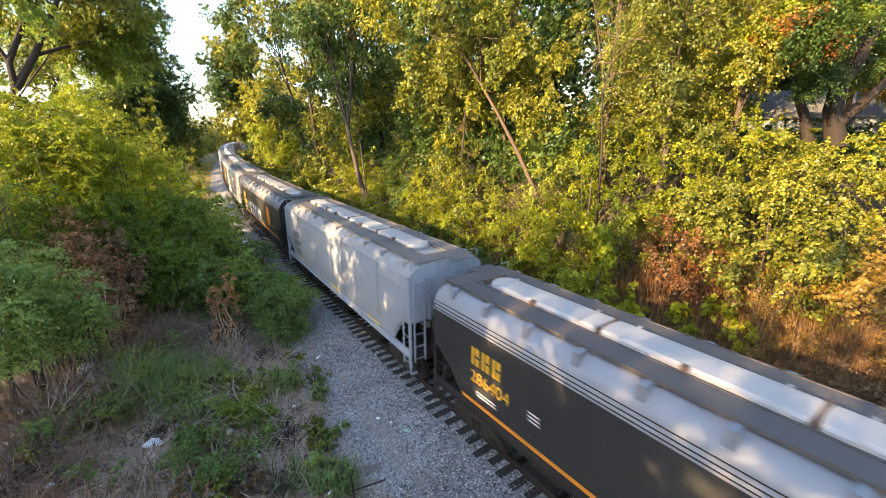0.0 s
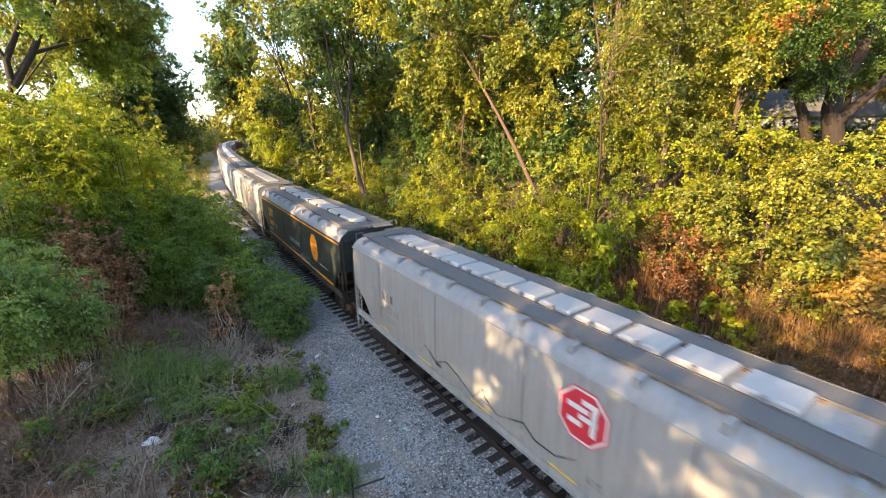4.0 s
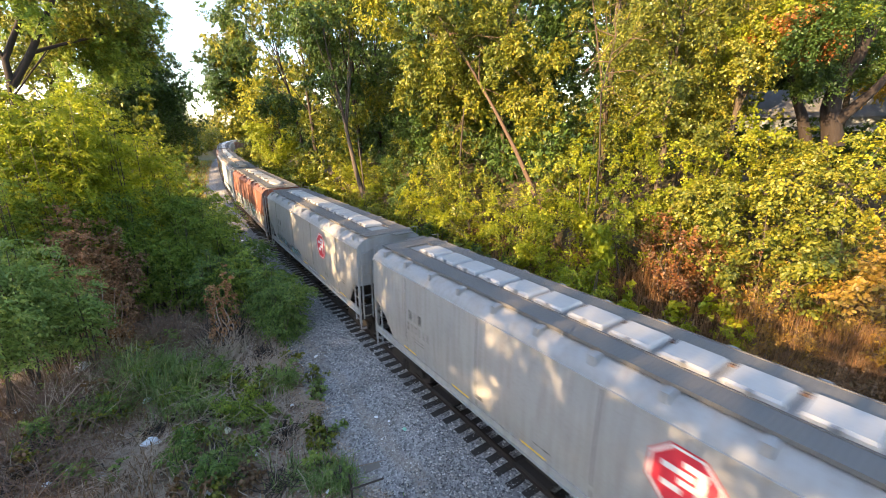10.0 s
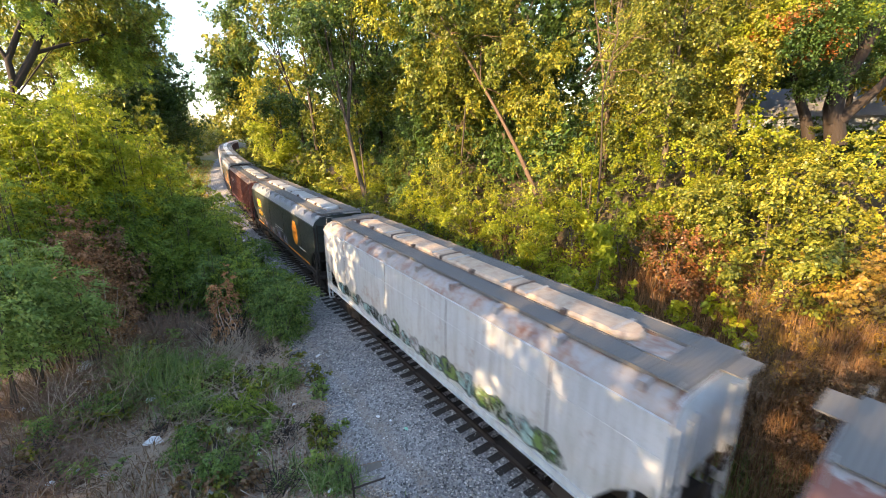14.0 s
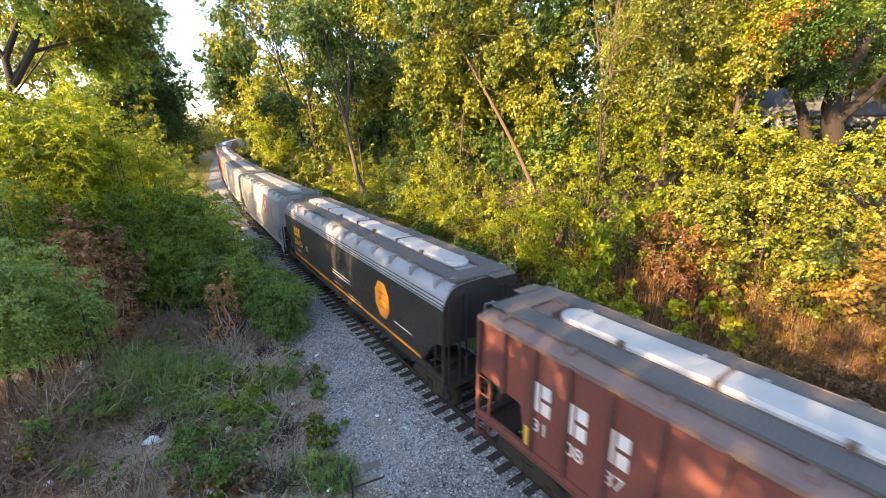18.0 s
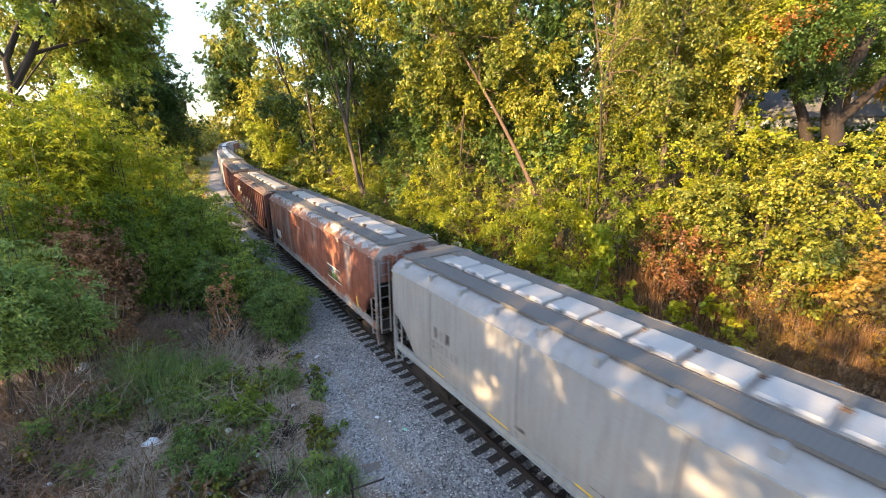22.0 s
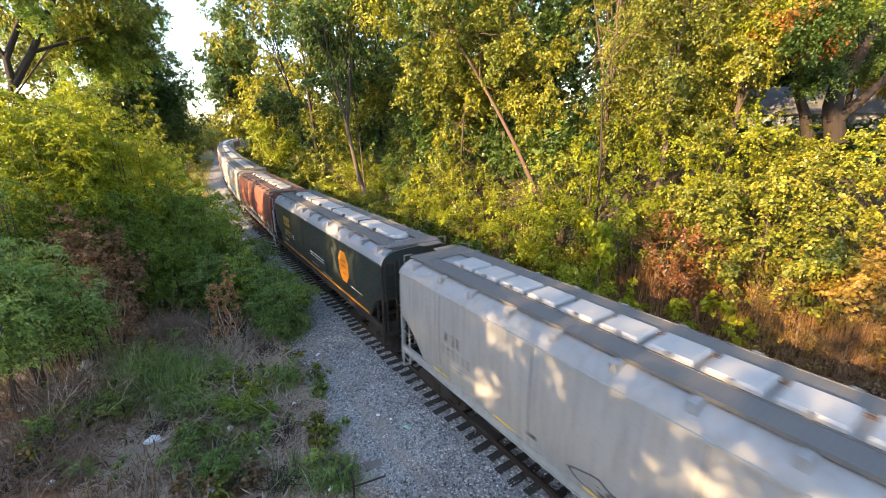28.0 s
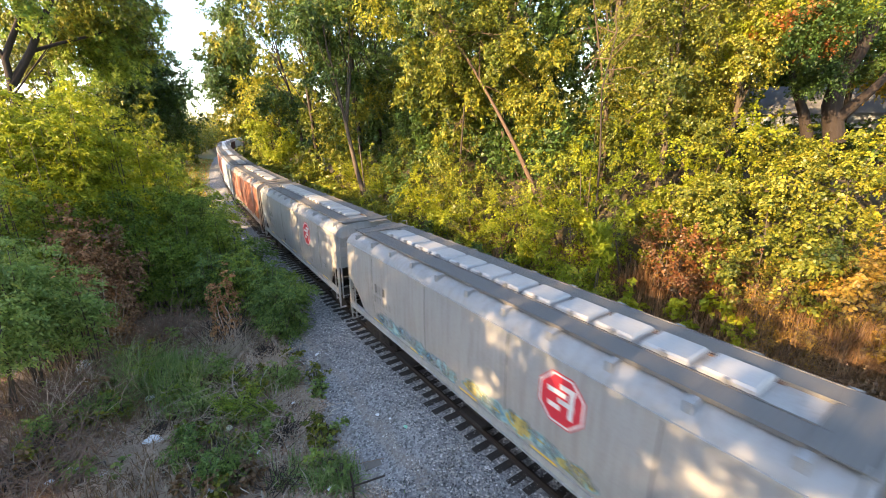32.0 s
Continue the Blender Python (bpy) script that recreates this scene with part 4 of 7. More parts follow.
def tag(thing, kind, y, z, w, h, mat, seed):
    """One thin sprayed line that loops."""
    rng = random.Random(seed)
    pts = [(y + w * (i / 14) + rng.uniform(-0.12, 0.12) * abs(w) * 0.4, z + h * (0.5 + 0.5 * math.sin(i * 1.9 + rng.uniform(-0.6, 0.6)))) for i in range(15)]
    sh = Shape()
    for (a, b), (c, d) in zip(pts, pts[1:]):
        sh.tube((-side_x(kind, b) - 0.006, a, b), (-side_x(kind, d) - 0.006, c, d), 0.022, k=4)
    part("graffiti", sh, mat, thing, "thin sprayed tag")


def car(label, kind, L, side_mat, roof_mat, hatches, hatch_mat, board_mat, brackets, ladder_mat=None, sill_mat=None):
    thing = tagged(new("hopper_car"), label, "hopper car", "cars of the freight train")
    side_m, roof_m = M[side_mat], M[roof_mat]
    shell(kind, L, side_m, roof_m, thing, "", "")
    running_gear(thing, L, M[sill_mat] if sill_mat else side_m, M[ladder_mat] if ladder_mat else side_m)
    roof_fittings(thing, L, hatches, M[hatch_mat], M[board_mat], brackets, roof_m, TOPS[kind], nose=0.08 if kind == "bulged" else 0.40, bare=2.1 if kind in ("curved", "shouldered") else 3.0)
    if kind in ("plain", "shouldered"):
        ex, ez = SIDES[kind][0][-1]
        for sgn in (-1, 1):
            part("eave_rail", Shape().box((sgn * (ex + 0.005), 0, ez - 0.005), (0.07, L - 0.06, 0.06)), side_m, thing)
        for k in range(4):
            y = (k - 1.5) * L / 4.3
            for sgn in (-1, 1):
                sh = Shape()
                zs = (1.62, 2.2, 2.8, 3.4, ez - 0.04)
                sh.loft([[(sgn * (side_x(kind, z) - 0.01), y - 0.02, z), (sgn * (side_x(kind, z) + 0.012), y - 0.02, z), (sgn * (side_x(kind, z) + 0.012), y + 0.02, z), (sgn * (side_x(kind, z) - 0.01), y + 0.02, z)] for z in zs])
                part("weld_seam", sh, M["seam"] if side_mat in ("grey", "grey_blue", "white_car", "pale") else side_m, thing)
    if kind == "curved":
        for sgn in (-1, 1):
            for x, z in ((1.59, 4.01), (1.566, 4.10), (1.53, 4.20)):
                part("roof_seam", Shape().box((sgn * x, 0, z), (0.02, L - 0.1, 0.018)), M["under"], thing)
    if kind == "ribbed":
        n = int(L / 0.95)
        for sgn in (-1, 1):
            for i in range(n + 1):
                y = -L / 2 + 0.06 + i * (L - 0.12) / n
                e = L / 2 - abs(y)
                low = float(np.interp(e, [0, 0.3, 1.57, 1.75, 99], [2.75, 2.72, 2.63, SILL, SILL]))
                # darker paint puts the shadow lines between ribs into the post colour
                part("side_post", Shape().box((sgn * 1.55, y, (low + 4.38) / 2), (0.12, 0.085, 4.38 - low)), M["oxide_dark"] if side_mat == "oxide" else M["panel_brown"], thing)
            part("eave_channel", Shape().box((sgn * 1.535, 0, 4.40), (0.10, L, 0.11)), roof_m, thing)
    return thing

# ---- ground, one sheet to the horizon ----
def grid_axis(fine_lo, fine_hi, step, far):
    mid = np.arange(fine_lo, fine_hi + step / 2, step)
    g, d, p = [], step, 0.0
    while p < far:
        d *= 1.22
        p += d
        g.append(p)
    g = np.array(g)
    return np.concatenate([(fine_lo - g)[::-1], mid, fine_hi + g])


def grid_mesh(name, xs, ys, zfun, material):
    gx, gy = np.meshgrid(xs, ys)
    z = zfun(gx, gy)
    co = np.stack([gx, gy, z], -1).reshape(-1, 3)
    ny, nx = gx.shape
    i = np.arange(ny - 1)[:, None] * nx + np.arange(nx - 1)
    quads = np.stack([i, i + 1, i + nx + 1, i + nx], -1).reshape(-1, 4)
    me = raw_mesh(name, co, quads, material)
    me.polygons.foreach_set("use_smooth", np.ones(len(quads), bool))
    return me


def raw_mesh(name, co, faces, material):
    """A mesh from arrays; all faces have the same number of corners."""
    k = faces.shape[1]
    me = bpy.data.meshes.new(name)
    me.vertices.add(len(co))
    me.vertices.foreach_set("co", np.ascontiguousarray(co, np.float32).ravel())
    me.loops.add(faces.size)
    me.loops.foreach_set("vertex_index", np.ascontiguousarray(faces, np.int32).ravel())
    me.polygons.add(len(faces))
    me.polygons.foreach_set("loop_start", np.arange(0, faces.size, k, dtype=np.int32))
    me.polygons.foreach_set("loop_total", np.full(len(faces), k, np.int32))
    me.materials.append(material)
    me.update(calc_edges=True)
    return me


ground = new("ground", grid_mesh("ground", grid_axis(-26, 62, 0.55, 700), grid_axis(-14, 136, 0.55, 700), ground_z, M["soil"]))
tagged(ground, "bare brown earth with dry leaves and patchy grass", "ground", kind="structure")

# ballast bed: a raised strip that follows the track
sh = Shape()
prof = [(-4.5, -0.57), (-3.8, -0.47), (-2.9, -0.38), (-2.3, -0.27), (-1.75, -0.205), (0, -0.2), (1.75, -0.205), (2.3, -0.3), (2.9, -0.52)]
rings = []
for s in np.concatenate([np.arange(-420, -12, 12.0), np.arange(-12, 140, 1.0), np.arange(140, 280, 4.0), np.arange(280, 560, 12.0)]):
    w = 1 + (0.07 * math.sin(s * 0.7) + 0.06 * math.sin(s * 2.3) + 0.04 * math.sin(s * 5.1)) * (1 if s < 140 else 0)
    rings.append([tuple(on_line(s, u * (w if abs(u) > 2 else 1), z + 0.012 * math.sin(s * 3 + u * 5))) for u, z in prof])
sh.loft(rings, closed=False)
sh.f = [tuple(reversed(f)) for f in sh.f]
ballast = part("ballast_bed", sh, M["ballast"])
tagged(ballast, "grey crushed limestone ballast under the railway track", "ballast", kind="structure")

# loose stones on the near ballast
rng = np.random.default_rng(5)
N_ST = 22000
st_s = 3 + 34 * rng.random(N_ST) ** 1.6
st_u = rng.uniform(-3.7, 0.7, N_ST) - (rng.random(N_ST) ** 2) * 1.5
hx = np.interp(st_s, LS, _x) + st_u * np.cos(np.interp(st_s, LS, _h))
hy = np.interp(st_s, LS, _y) - st_u * np.sin(np.interp(st_s, LS, _h))
hz = np.maximum(np.interp(st_u, [p[0] for p in prof], [p[1] for p in prof]), -0.55) + 0.006
ico = np.array([(1, 0, 0), (-1, 0, 0), (0, 1, 0), (0, -1, 0), (0, 0, 1), (0, 0, -1)], float)
ico_f = np.array([(0, 2, 4), (2, 1, 4), (1, 3, 4), (3, 0, 4), (2, 0, 5), (1, 2, 5), (3, 1, 5), (0, 3, 5)])


def pebbles(name, x, y, z, lo, hi, material):
    """Rough stones, each its own shape."""
    n = len(x)
    size = rng.uniform(lo, hi, n)[:, None, None] * rng.uniform(0.6, 1.25, (n, 6, 3))
    ang = rng.uniform(0, 6.28, n)
    co = ico[None] * size
    ca, sa = np.cos(ang)[:, None], np.sin(ang)[:, None]
    co = np.stack([co[..., 0] * ca - co[..., 1] * sa, co[..., 0] * sa + co[..., 1] * ca, co[..., 2] * 0.7], -1)
    co += np.stack([x, y, z], -1)[:, None]
    fc = (ico_f[None] + 6 * np.arange(n)[:, None, None]).reshape(-1, 3)
    return new(name, raw_mesh(name, co.reshape(-1, 3), fc, material))


stones = pebbles("ballast_stones", hx, hy, hz, 0.018, 0.055, M["stone"])
rx, ry = rng.uniform(1.8, 4.7, 5200), 8.2 + 8.5 * rng.random(5200) ** 1.4
rubble = pebbles("rubble", rx, ry, np.maximum(ground_z(rx, ry), np.where(rx - TX > -4.5, -0.54, -9)) + 0.01, 0.012, 0.05, M["rubble"])
tagged(rubble, "tan gravel and rubble at the foot of the verge", "rubble", kind="stuff")
tagged(stones, "loose grey ballast stones beside the rails", "stones", kind="stuff")

# ---- track: rails, tie plates, ties ----
track = tagged(new("railway_track"), "single railway track, rusty rails on dark wooden ties", "railway track", kind="structure")
RAIL = [(-0.07, -0.17), (0.07, -0.17), (0.07, -0.155), (0.012, -0.13), (0.012, -0.04), (0.036, -0.03), (0.036, -0.003), (0.026, 0.0), (-0.026, 0.0), (-0.036, -0.003), (-0.036, -0.03), (-0.012, -0.04), (-0.012, -0.13), (-0.07, -0.155)]
rail_s = np.concatenate([np.arange(-440, -12, 8.0), np.arange(-12, 280, 1.5), np.arange(280, 600, 8.0)])
for sgn in (-1, 1):
    sh = Shape()
    sh.loft([[tuple(on_line(s, sgn * 0.7535 + a, b)) for a, b in RAIL] for s in rail_s])
    part("rail", sh, M["rail"], track)
tie_mesh = []
for k in range(4):
    t_sh = Shape().box((0, 0, -0.168 - 0.06), (2.70 + 0.06 * (k - 1), 0.235, 0.12))
    tie_mesh.append(t_sh.mesh("tie", M["tie"]))
plate_mesh = Shape().box((-0.7535, 0, -0.171), (0.34, 0.19, 0.014)).box((0.7535, 0, -0.171), (0.34, 0.19, 0.014)).box((-0.66, 0.05, -0.15), (0.03, 0.03, 0.04)).box((-0.85, -0.05, -0.15), (0.03, 0.03, 0.04)).mesh("tie_plate", M["plate"])
prng = random.Random(11)
tie_s = -8.0
while tie_s < 104:
    tie = part("tie", tie_mesh[prng.randrange(4)], None, track)
    h = -math.degrees(heading(tie_s)) + prng.uniform(-1.6, 1.6)
    tie.matrix_basis = Matrix.Translation(on_line(tie_s, prng.uniform(-0.09, 0.07), prng.uniform(-0.012, 0.012))) @ pose(0, 0, 0, 0, 0, h)
    if tie_s < 40:
        pl = part("tie_plate", plate_mesh, None, tie)
        pl.location.z = 0.004
    tie_s += 0.52 + prng.uniform(-0.05, 0.05)

# ---- leaves, trees, bushes ----
def unit(v):
    return v / (np.linalg.norm(v, axis=-1)[..., None] + 1e-6)


def leaf_mesh(name, pos, size, material, rs, out=None, aspect=0.66, along=None):
    """Leaf blades at the given places; out: the way their upper faces tend to look; along: the twig that each grows on."""
    n = len(pos)
    nrm = rs.normal(size=(n, 3)) * 0.62 + np.array([0, 0, 0.24])
    if out is not None:
        nrm = nrm + out * 0.8
    nrm = unit(nrm)
    d = rs.normal(size=(n, 3)) * (1.0 if along is None else 0.6) + np.array([0, 0, -0.4])
    if along is not None:
        d = d + along * 0.8
    d = unit(d - nrm * np.sum(d * nrm, 1)[:, None])
    side = np.cross(nrm, d)
    ln = size * rs.uniform(0.55, 1.3, n)
    wd = ln * aspect * rs.uniform(0.75, 1.2, n) / 2
    base, tip = pos - d * (ln / 2)[:, None], pos + d * (ln / 2)[:, None] - nrm * (ln * 0.14)[:, None]
    mid = pos - d * (ln * 0.08)[:, None]
    if size > 0.155:          # far foliage: plain three-cornered blades
        co = np.stack([base - side * wd[:, None], base + side * wd[:, None], tip], 1).reshape(-1, 3)
        return raw_mesh(name, co, np.arange(3 * n).reshape(n, 3), material)
    co = np.stack([base, mid + side * wd[:, None], tip, mid - side * wd[:, None]], 1).reshape(-1, 3)
    faces = np.arange(4 * n).reshape(n, 4)
    return raw_mesh(name, co, faces, material)


def crown_points(rs, centre, radii, clumps, per, clump_r, hollow=0.2, floor=None, group=12, tight=0.115):
    """Boughs through an uneven ellipsoid, thicker near its surface; drooping twigs fan out on each bough, with leaves along them."""
    nb = max(6, clumps // group)
    b = unit(rs.normal(size=(nb, 3)))
    r = (hollow + (1 - hollow) * rs.random(nb)) ** 0.55
    lump = 1 + 0.20 * np.sin(6 * b[:, 0] + 2.0 * centre[0]) + 0.16 * np.cos(5 * b[:, 2] + centre[1])
    radii = np.array(radii)
    bough = np.array(centre) + b * (r * lump)[:, None] * radii
    spread = tight * radii * np.array([1, 1, 0.95])
    k = rs.integers(0, nb, clumps)
    c = bough[k] + rs.normal(size=(clumps, 3)) * spread
    away = (c - bough[k]) / spread.mean() * 0.4 + b[k] * 0.7
    tw = max(3, per // 8)
    way = unit(away[:, None] * 0.8 + rs.normal(size=(clumps, tw, 3)) * np.array([0.8, 0.8, 0.75]))
    reach = clump_r * rs.uniform(1.0, 2.4, (clumps, tw))
    j = rs.integers(0, tw, (clumps, per))
    i = np.arange(clumps)[:, None]
    f = rs.random((clumps, per)) ** 0.75
    w, ln = way[i, j], (reach[i, j] * f)[..., None]
    pts = c[:, None] + w * ln + rs.normal(size=(clumps, per, 3)) * clump_r * 0.13
    pts[..., 2] -= 0.32 * f * ln[..., 0]
    out = unit(0.55 * away[:, None] + w * 0.35 + np.array([0, 0, 0.45])).reshape(-1, 3)
    pts = pts.reshape(-1, 3)
    if floor is not None:
        pts[:, 2] = floor + 0.05 + np.abs(pts[:, 2] - floor - 0.05)
    return c, pts, out, w.reshape(-1, 3)


def frond_mesh(name, base, way, length, leaflet, material, rs, pairs=8):
    """Feathered compound leaves: narrow leaflets in pairs along a drooping stalk."""
    n = len(base)
    way = unit(way)
    t = np.linspace(0.18, 1.0, pairs)
    droop = rs.uniform(0.2, 0.8, n)
    sd = unit(np.cross(way, np.array([0, 0, 1.0]) + rs.normal(size=(n, 3)) * 0.75))
    p = base[:, None] + way[:, None] * (length[:, None] * t)[..., None]
    p[..., 2] -= (droop * length)[:, None] * t ** 2
    run_ = way[:, None] - np.array([0, 0, 1.0]) * (2 * droop[:, None] * t)[..., None]
    cos = []
    for sgn in (-1, 1):
        d = unit(sgn * sd[:, None] * 0.9 + run_ * 0.5 + np.array([0, 0, -0.34]) + rs.normal(size=(n, pairs, 3)) * 0.2)
        ln = (leaflet * (1.1 - 0.55 * np.abs(t - 0.45)))[None, :, None] * rs.uniform(0.75, 1.2, (n, pairs, 1))
        wd = unit(np.cross(d, np.cross(sd, way)[:, None] + rs.normal(size=(n, pairs, 3)) * 0.55)) * ln * 0.24
        cos.append(np.stack([p + d * ln * 0.22 + wd, p + d * ln, p + d * ln * 0.22 - wd], 2))
    co = np.concatenate(cos, 1).reshape(-1, 3)
    return raw_mesh(name, co, np.arange(len(co)).reshape(-1, 3), material)


def tree(label, base, top, crowns, leaf_mat, bark_mat, trunk_r, leaf=0.17, per=46, seed=1, limbs=14, bend=0.5, clump=0.45, stems=(), low_limb=0.4, group=12, tight=0.125):
    """base: foot of the trunk; top: where the trunk ends; crowns: (centre, radii, clumps, material or None); stems: more boles."""
    rs = np.random.default_rng(seed)
    pr = random.Random(seed)
    thing = tagged(new("tree"), label, "tree")
    base, top = Vector(base), Vector(top)
    thing.location = base
    sh = Shape()
    n = 9
    sway = Vector((pr.uniform(-1, 1), pr.uniform(-1, 1), 0)) * bend
    pts = [base.lerp(top, i / (n - 1)) + sway * math.sin(math.pi * i / (n - 1)) + Vector((pr.uniform(-1, 1), pr.uniform(-1, 1), 0)) * trunk_r * 0.4 for i in range(n)]
    pts[0] = base - Vector((0, 0, 0.25))
    rad = [trunk_r * (1.25 if i == 0 else 1 - 0.80 * i / (n - 1)) for i in range(n)]
    sh.path([p - base for p in pts], rad, 9)
    part("trunk", sh, M[bark_mat], thing, smooth=True)
    allc = []
    for centre, radii, clumps, mat in crowns:
        c, p, o, w = crown_points(rs, centre, radii, clumps, per, clump, group=group, tight=tight)
        allc.append(c)
        part("crown", leaf_mesh("crown", p - np.array(base), leaf, M[mat or leaf_mat], rs, o, 0.66, w), None, thing)
    for way, r0 in stems:
        way = [Vector(q) - base for q in way]
        part("stem", Shape().path(way, [r0 * (1 - 0.55 * i / (len(way) - 1)) for i in range(len(way))], 8), M[bark_mat], thing, smooth=True)
    allc = np.concatenate(allc)
    pick = allc[rs.permutation(len(allc))]
    for j in range(limbs):
        e = Vector(pick[j % len(pick)])
        f = pr.uniform(low_limb, 0.95)
        i = f * (n - 1)
        a = pts[int(i)].lerp(pts[min(n - 1, int(i) + 1)], i - int(i))
        r = trunk_r * (1 - 0.8 * f) * (0.62 if j % 3 == 0 else 0.36)
        m = a.lerp(e, 0.5) + Vector((pr.uniform(-0.3, 0.3), pr.uniform(-0.3, 0.3), pr.uniform(0.1, 0.6)))
        part("limb", Shape().path([a - base, a.lerp(m, 0.6) - base, m - base, e - base], [r, r * 0.75, r * 0.55, r * 0.2], 5), M[bark_mat], thing, smooth=True)
    return thing


def bush(label, x, y, height, radii, leaf_mat, seed, clumps=60, per=40, leaf=0.14, clump=0.32, stems=6, bark_mat="bark", lift=0.0, mix_mat=None, aspect=0.72, stem_r=1.0):
    """A shrub: several stems from one foot and leaves from the ground up."""
    rs = np.random.default_rng(seed)
    pr = random.Random(seed)
    z = gz(x, y)
    thing = tagged(new("bush"), label, "bush")
    thing.location = (x, y, z)
    centre = (0, 0, height * 0.48 + lift)
    c, p, o, w = crown_points(rs, centre, (radii[0], radii[1], height * 0.5), clumps, per, clump, 0.25, floor=-0.1, group=6, tight=0.17)
    if mix_mat:
        half = np.repeat(rs.random(clumps) < 0.3, per)
        part("foliage", leaf_mesh("foliage", p[half], leaf, M[mix_mat], rs, o[half], aspect, w[half]), None, thing)
        p, o, w = p[~half], o[~half], w[~half]
    part("foliage", leaf_mesh("foliage", p, leaf, M[leaf_mat], rs, o, aspect, w), None, thing)
    for j in range(stems):
        e = Vector(c[j % len(c)])
        a = Vector((pr.uniform(-0.3, 0.3) * radii[0], pr.uniform(-0.3, 0.3) * radii[1], -0.2))
        m = a.lerp(e, 0.55) + Vector((pr.uniform(-0.2, 0.2), pr.uniform(-0.2, 0.2), 0.3))
        part("stem", Shape().path([a, a.lerp(m, 0.5), m, e], [stem_r * k for k in (0.035 + 0.006 * height, 0.03, 0.022, 0.008)], 5), M[bark_mat], thing, smooth=True)
    return thing


def frond_bush(label, x, y, height, radii, leaf_mat, seed, clumps=60, per=6, leaflet=0.13, length=0.6, low=0.0, canes=7, bark_mat="bark"):
    """A thicket of canes, each topped and lined with long feathered leaves; low: how high the leaves begin."""
    rs = np.random.default_rng(seed)
    pr = random.Random(seed)
    thing = tagged(new("bush"), label, "bush")
    thing.location = (x, y, gz(x, y))
    tops = []
    for _ in range(canes):
        a, q = pr.uniform(0, 6.283), math.sqrt(pr.random())
        foot = Vector((radii[0] * 0.5 * q * math.cos(a), radii[1] * 0.5 * q * math.sin(a), -0.15))
        top = Vector((radii[0] * 0.9 * q * math.cos(a) + pr.gauss(0, 0.15), radii[1] * 0.9 * q * math.sin(a) + pr.gauss(0, 0.15), height * (1.08 - 0.30 * q * q) * pr.uniform(0.82, 1.0)))
        m = foot.lerp(top, 0.55) + Vector((pr.gauss(0, 0.12), pr.gauss(0, 0.12), 0))
        part("stem", Shape().path([foot, m, top], [0.02 + 0.003 * height, 0.022, 0.008], 5), M[bark_mat], thing, smooth=True)
        tops.append((foot, m, top))
    n = clumps * per
    j = rs.integers(0, canes, clumps)
    f = low / max(height, 0.1) + (1 - low / max(height, 0.1)) * rs.random(clumps) ** 0.7
    ft, mi, tp = (np.array([t[k] for t in tops])[j] for k in range(3))
    g = f[:, None]
    c = np.where(g < 0.55, ft + (mi - ft) * g / 0.55, mi + (tp - mi) * (g - 0.55) / 0.45) + rs.normal(size=(clumps, 3)) * np.array([radii[0], radii[1], 0.5]) * 0.26
    az = rs.uniform(0, 2 * np.pi, n)
    way = np.stack([np.cos(az), np.sin(az), rs.normal(0.28, 0.3, n)], -1) + np.repeat(c * np.array([0.5, 0.5, 0]), per, 0)
    base = np.repeat(c, per, 0) + rs.normal(size=(n, 3)) * 0.05
    ln = length * rs.uniform(0.55, 1.25, n)
    part("foliage", frond_mesh("foliage", base, way, ln, leaflet, M[leaf_mat], rs), None, thing)
    return thing


def at_bank(s, u):
    p = on_line(s, u)
    p.z = gz(p.x, p.y)
    return p


def off(p, *d):
    return tuple(Vector(p) + Vector(d))


# far woods round the curve and behind the houses: beyond counting
def far_woods(label, places, leaf, seed, mat, clumps=38):
    rs = np.random.default_rng(seed)
    pts, outs = [], []
    for x, y, r, h in places:
        z = gz(x, y)
        _, p, o, _ = crown_points(rs, (x, y, z + h * 0.52), (r, r, h * 0.52), clumps, 26, r * 0.2, 0.35, group=4, tight=0.2)
        pts.append(p)
        outs.append(o)
    ob = new("far_woods", leaf_mesh("far_woods", np.concatenate(pts), leaf, M[mat], rs, np.concatenate(outs)))
    return tagged(ob, label, "woods", kind="stuff")


frng = random.Random(77)
HAZY = [(-24 + 7 * k + frng.uniform(-3, 3), 138 + frng.uniform(-8, 20), 7.0, frng.uniform(11, 15)) for k in range(10)] + [(24 - 0.5 * k, 148 + 6 * k, 7, frng.uniform(9, 13)) for k in range(4)]
far_woods("hazy green woods closing the distance", [q for q in HAZY if abs(float(lateral([q[0]], [q[1]])[0][0])) > 10] + [tuple(on_line(s_, 13))[:2] + (6.0, frng.uniform(11, 15)) for s_ in range(126, 230, 9)], 0.8, 78, "leaf_green", 60)
far_woods("green trees along the outer side of the far curve", [tuple(on_line(s_, -13 + frng.uniform(-2, 1)))[:2] + (4.4, frng.uniform(8, 11)) for s_ in range(128, 260, 7)] + [tuple(on_line(s_, -24 + frng.uniform(-3, 3)))[:2] + (6.5, frng.uniform(11, 14)) for s_ in range(120, 270, 9)], 0.7, 88, "leaf_green", 70)
far_woods("deep green woods behind the bank", [tuple(on_line(s_, 27 + frng.uniform(-3, 5)))[:2] + (5.5, frng.uniform(15, 21)) for s_ in range(18, 112, 6)] + [tuple(on_line(s_, 56))[:2] + (7, 22) for s_ in range(-30, 60, 7)], 0.6, 79, "leaf_dark", 110)
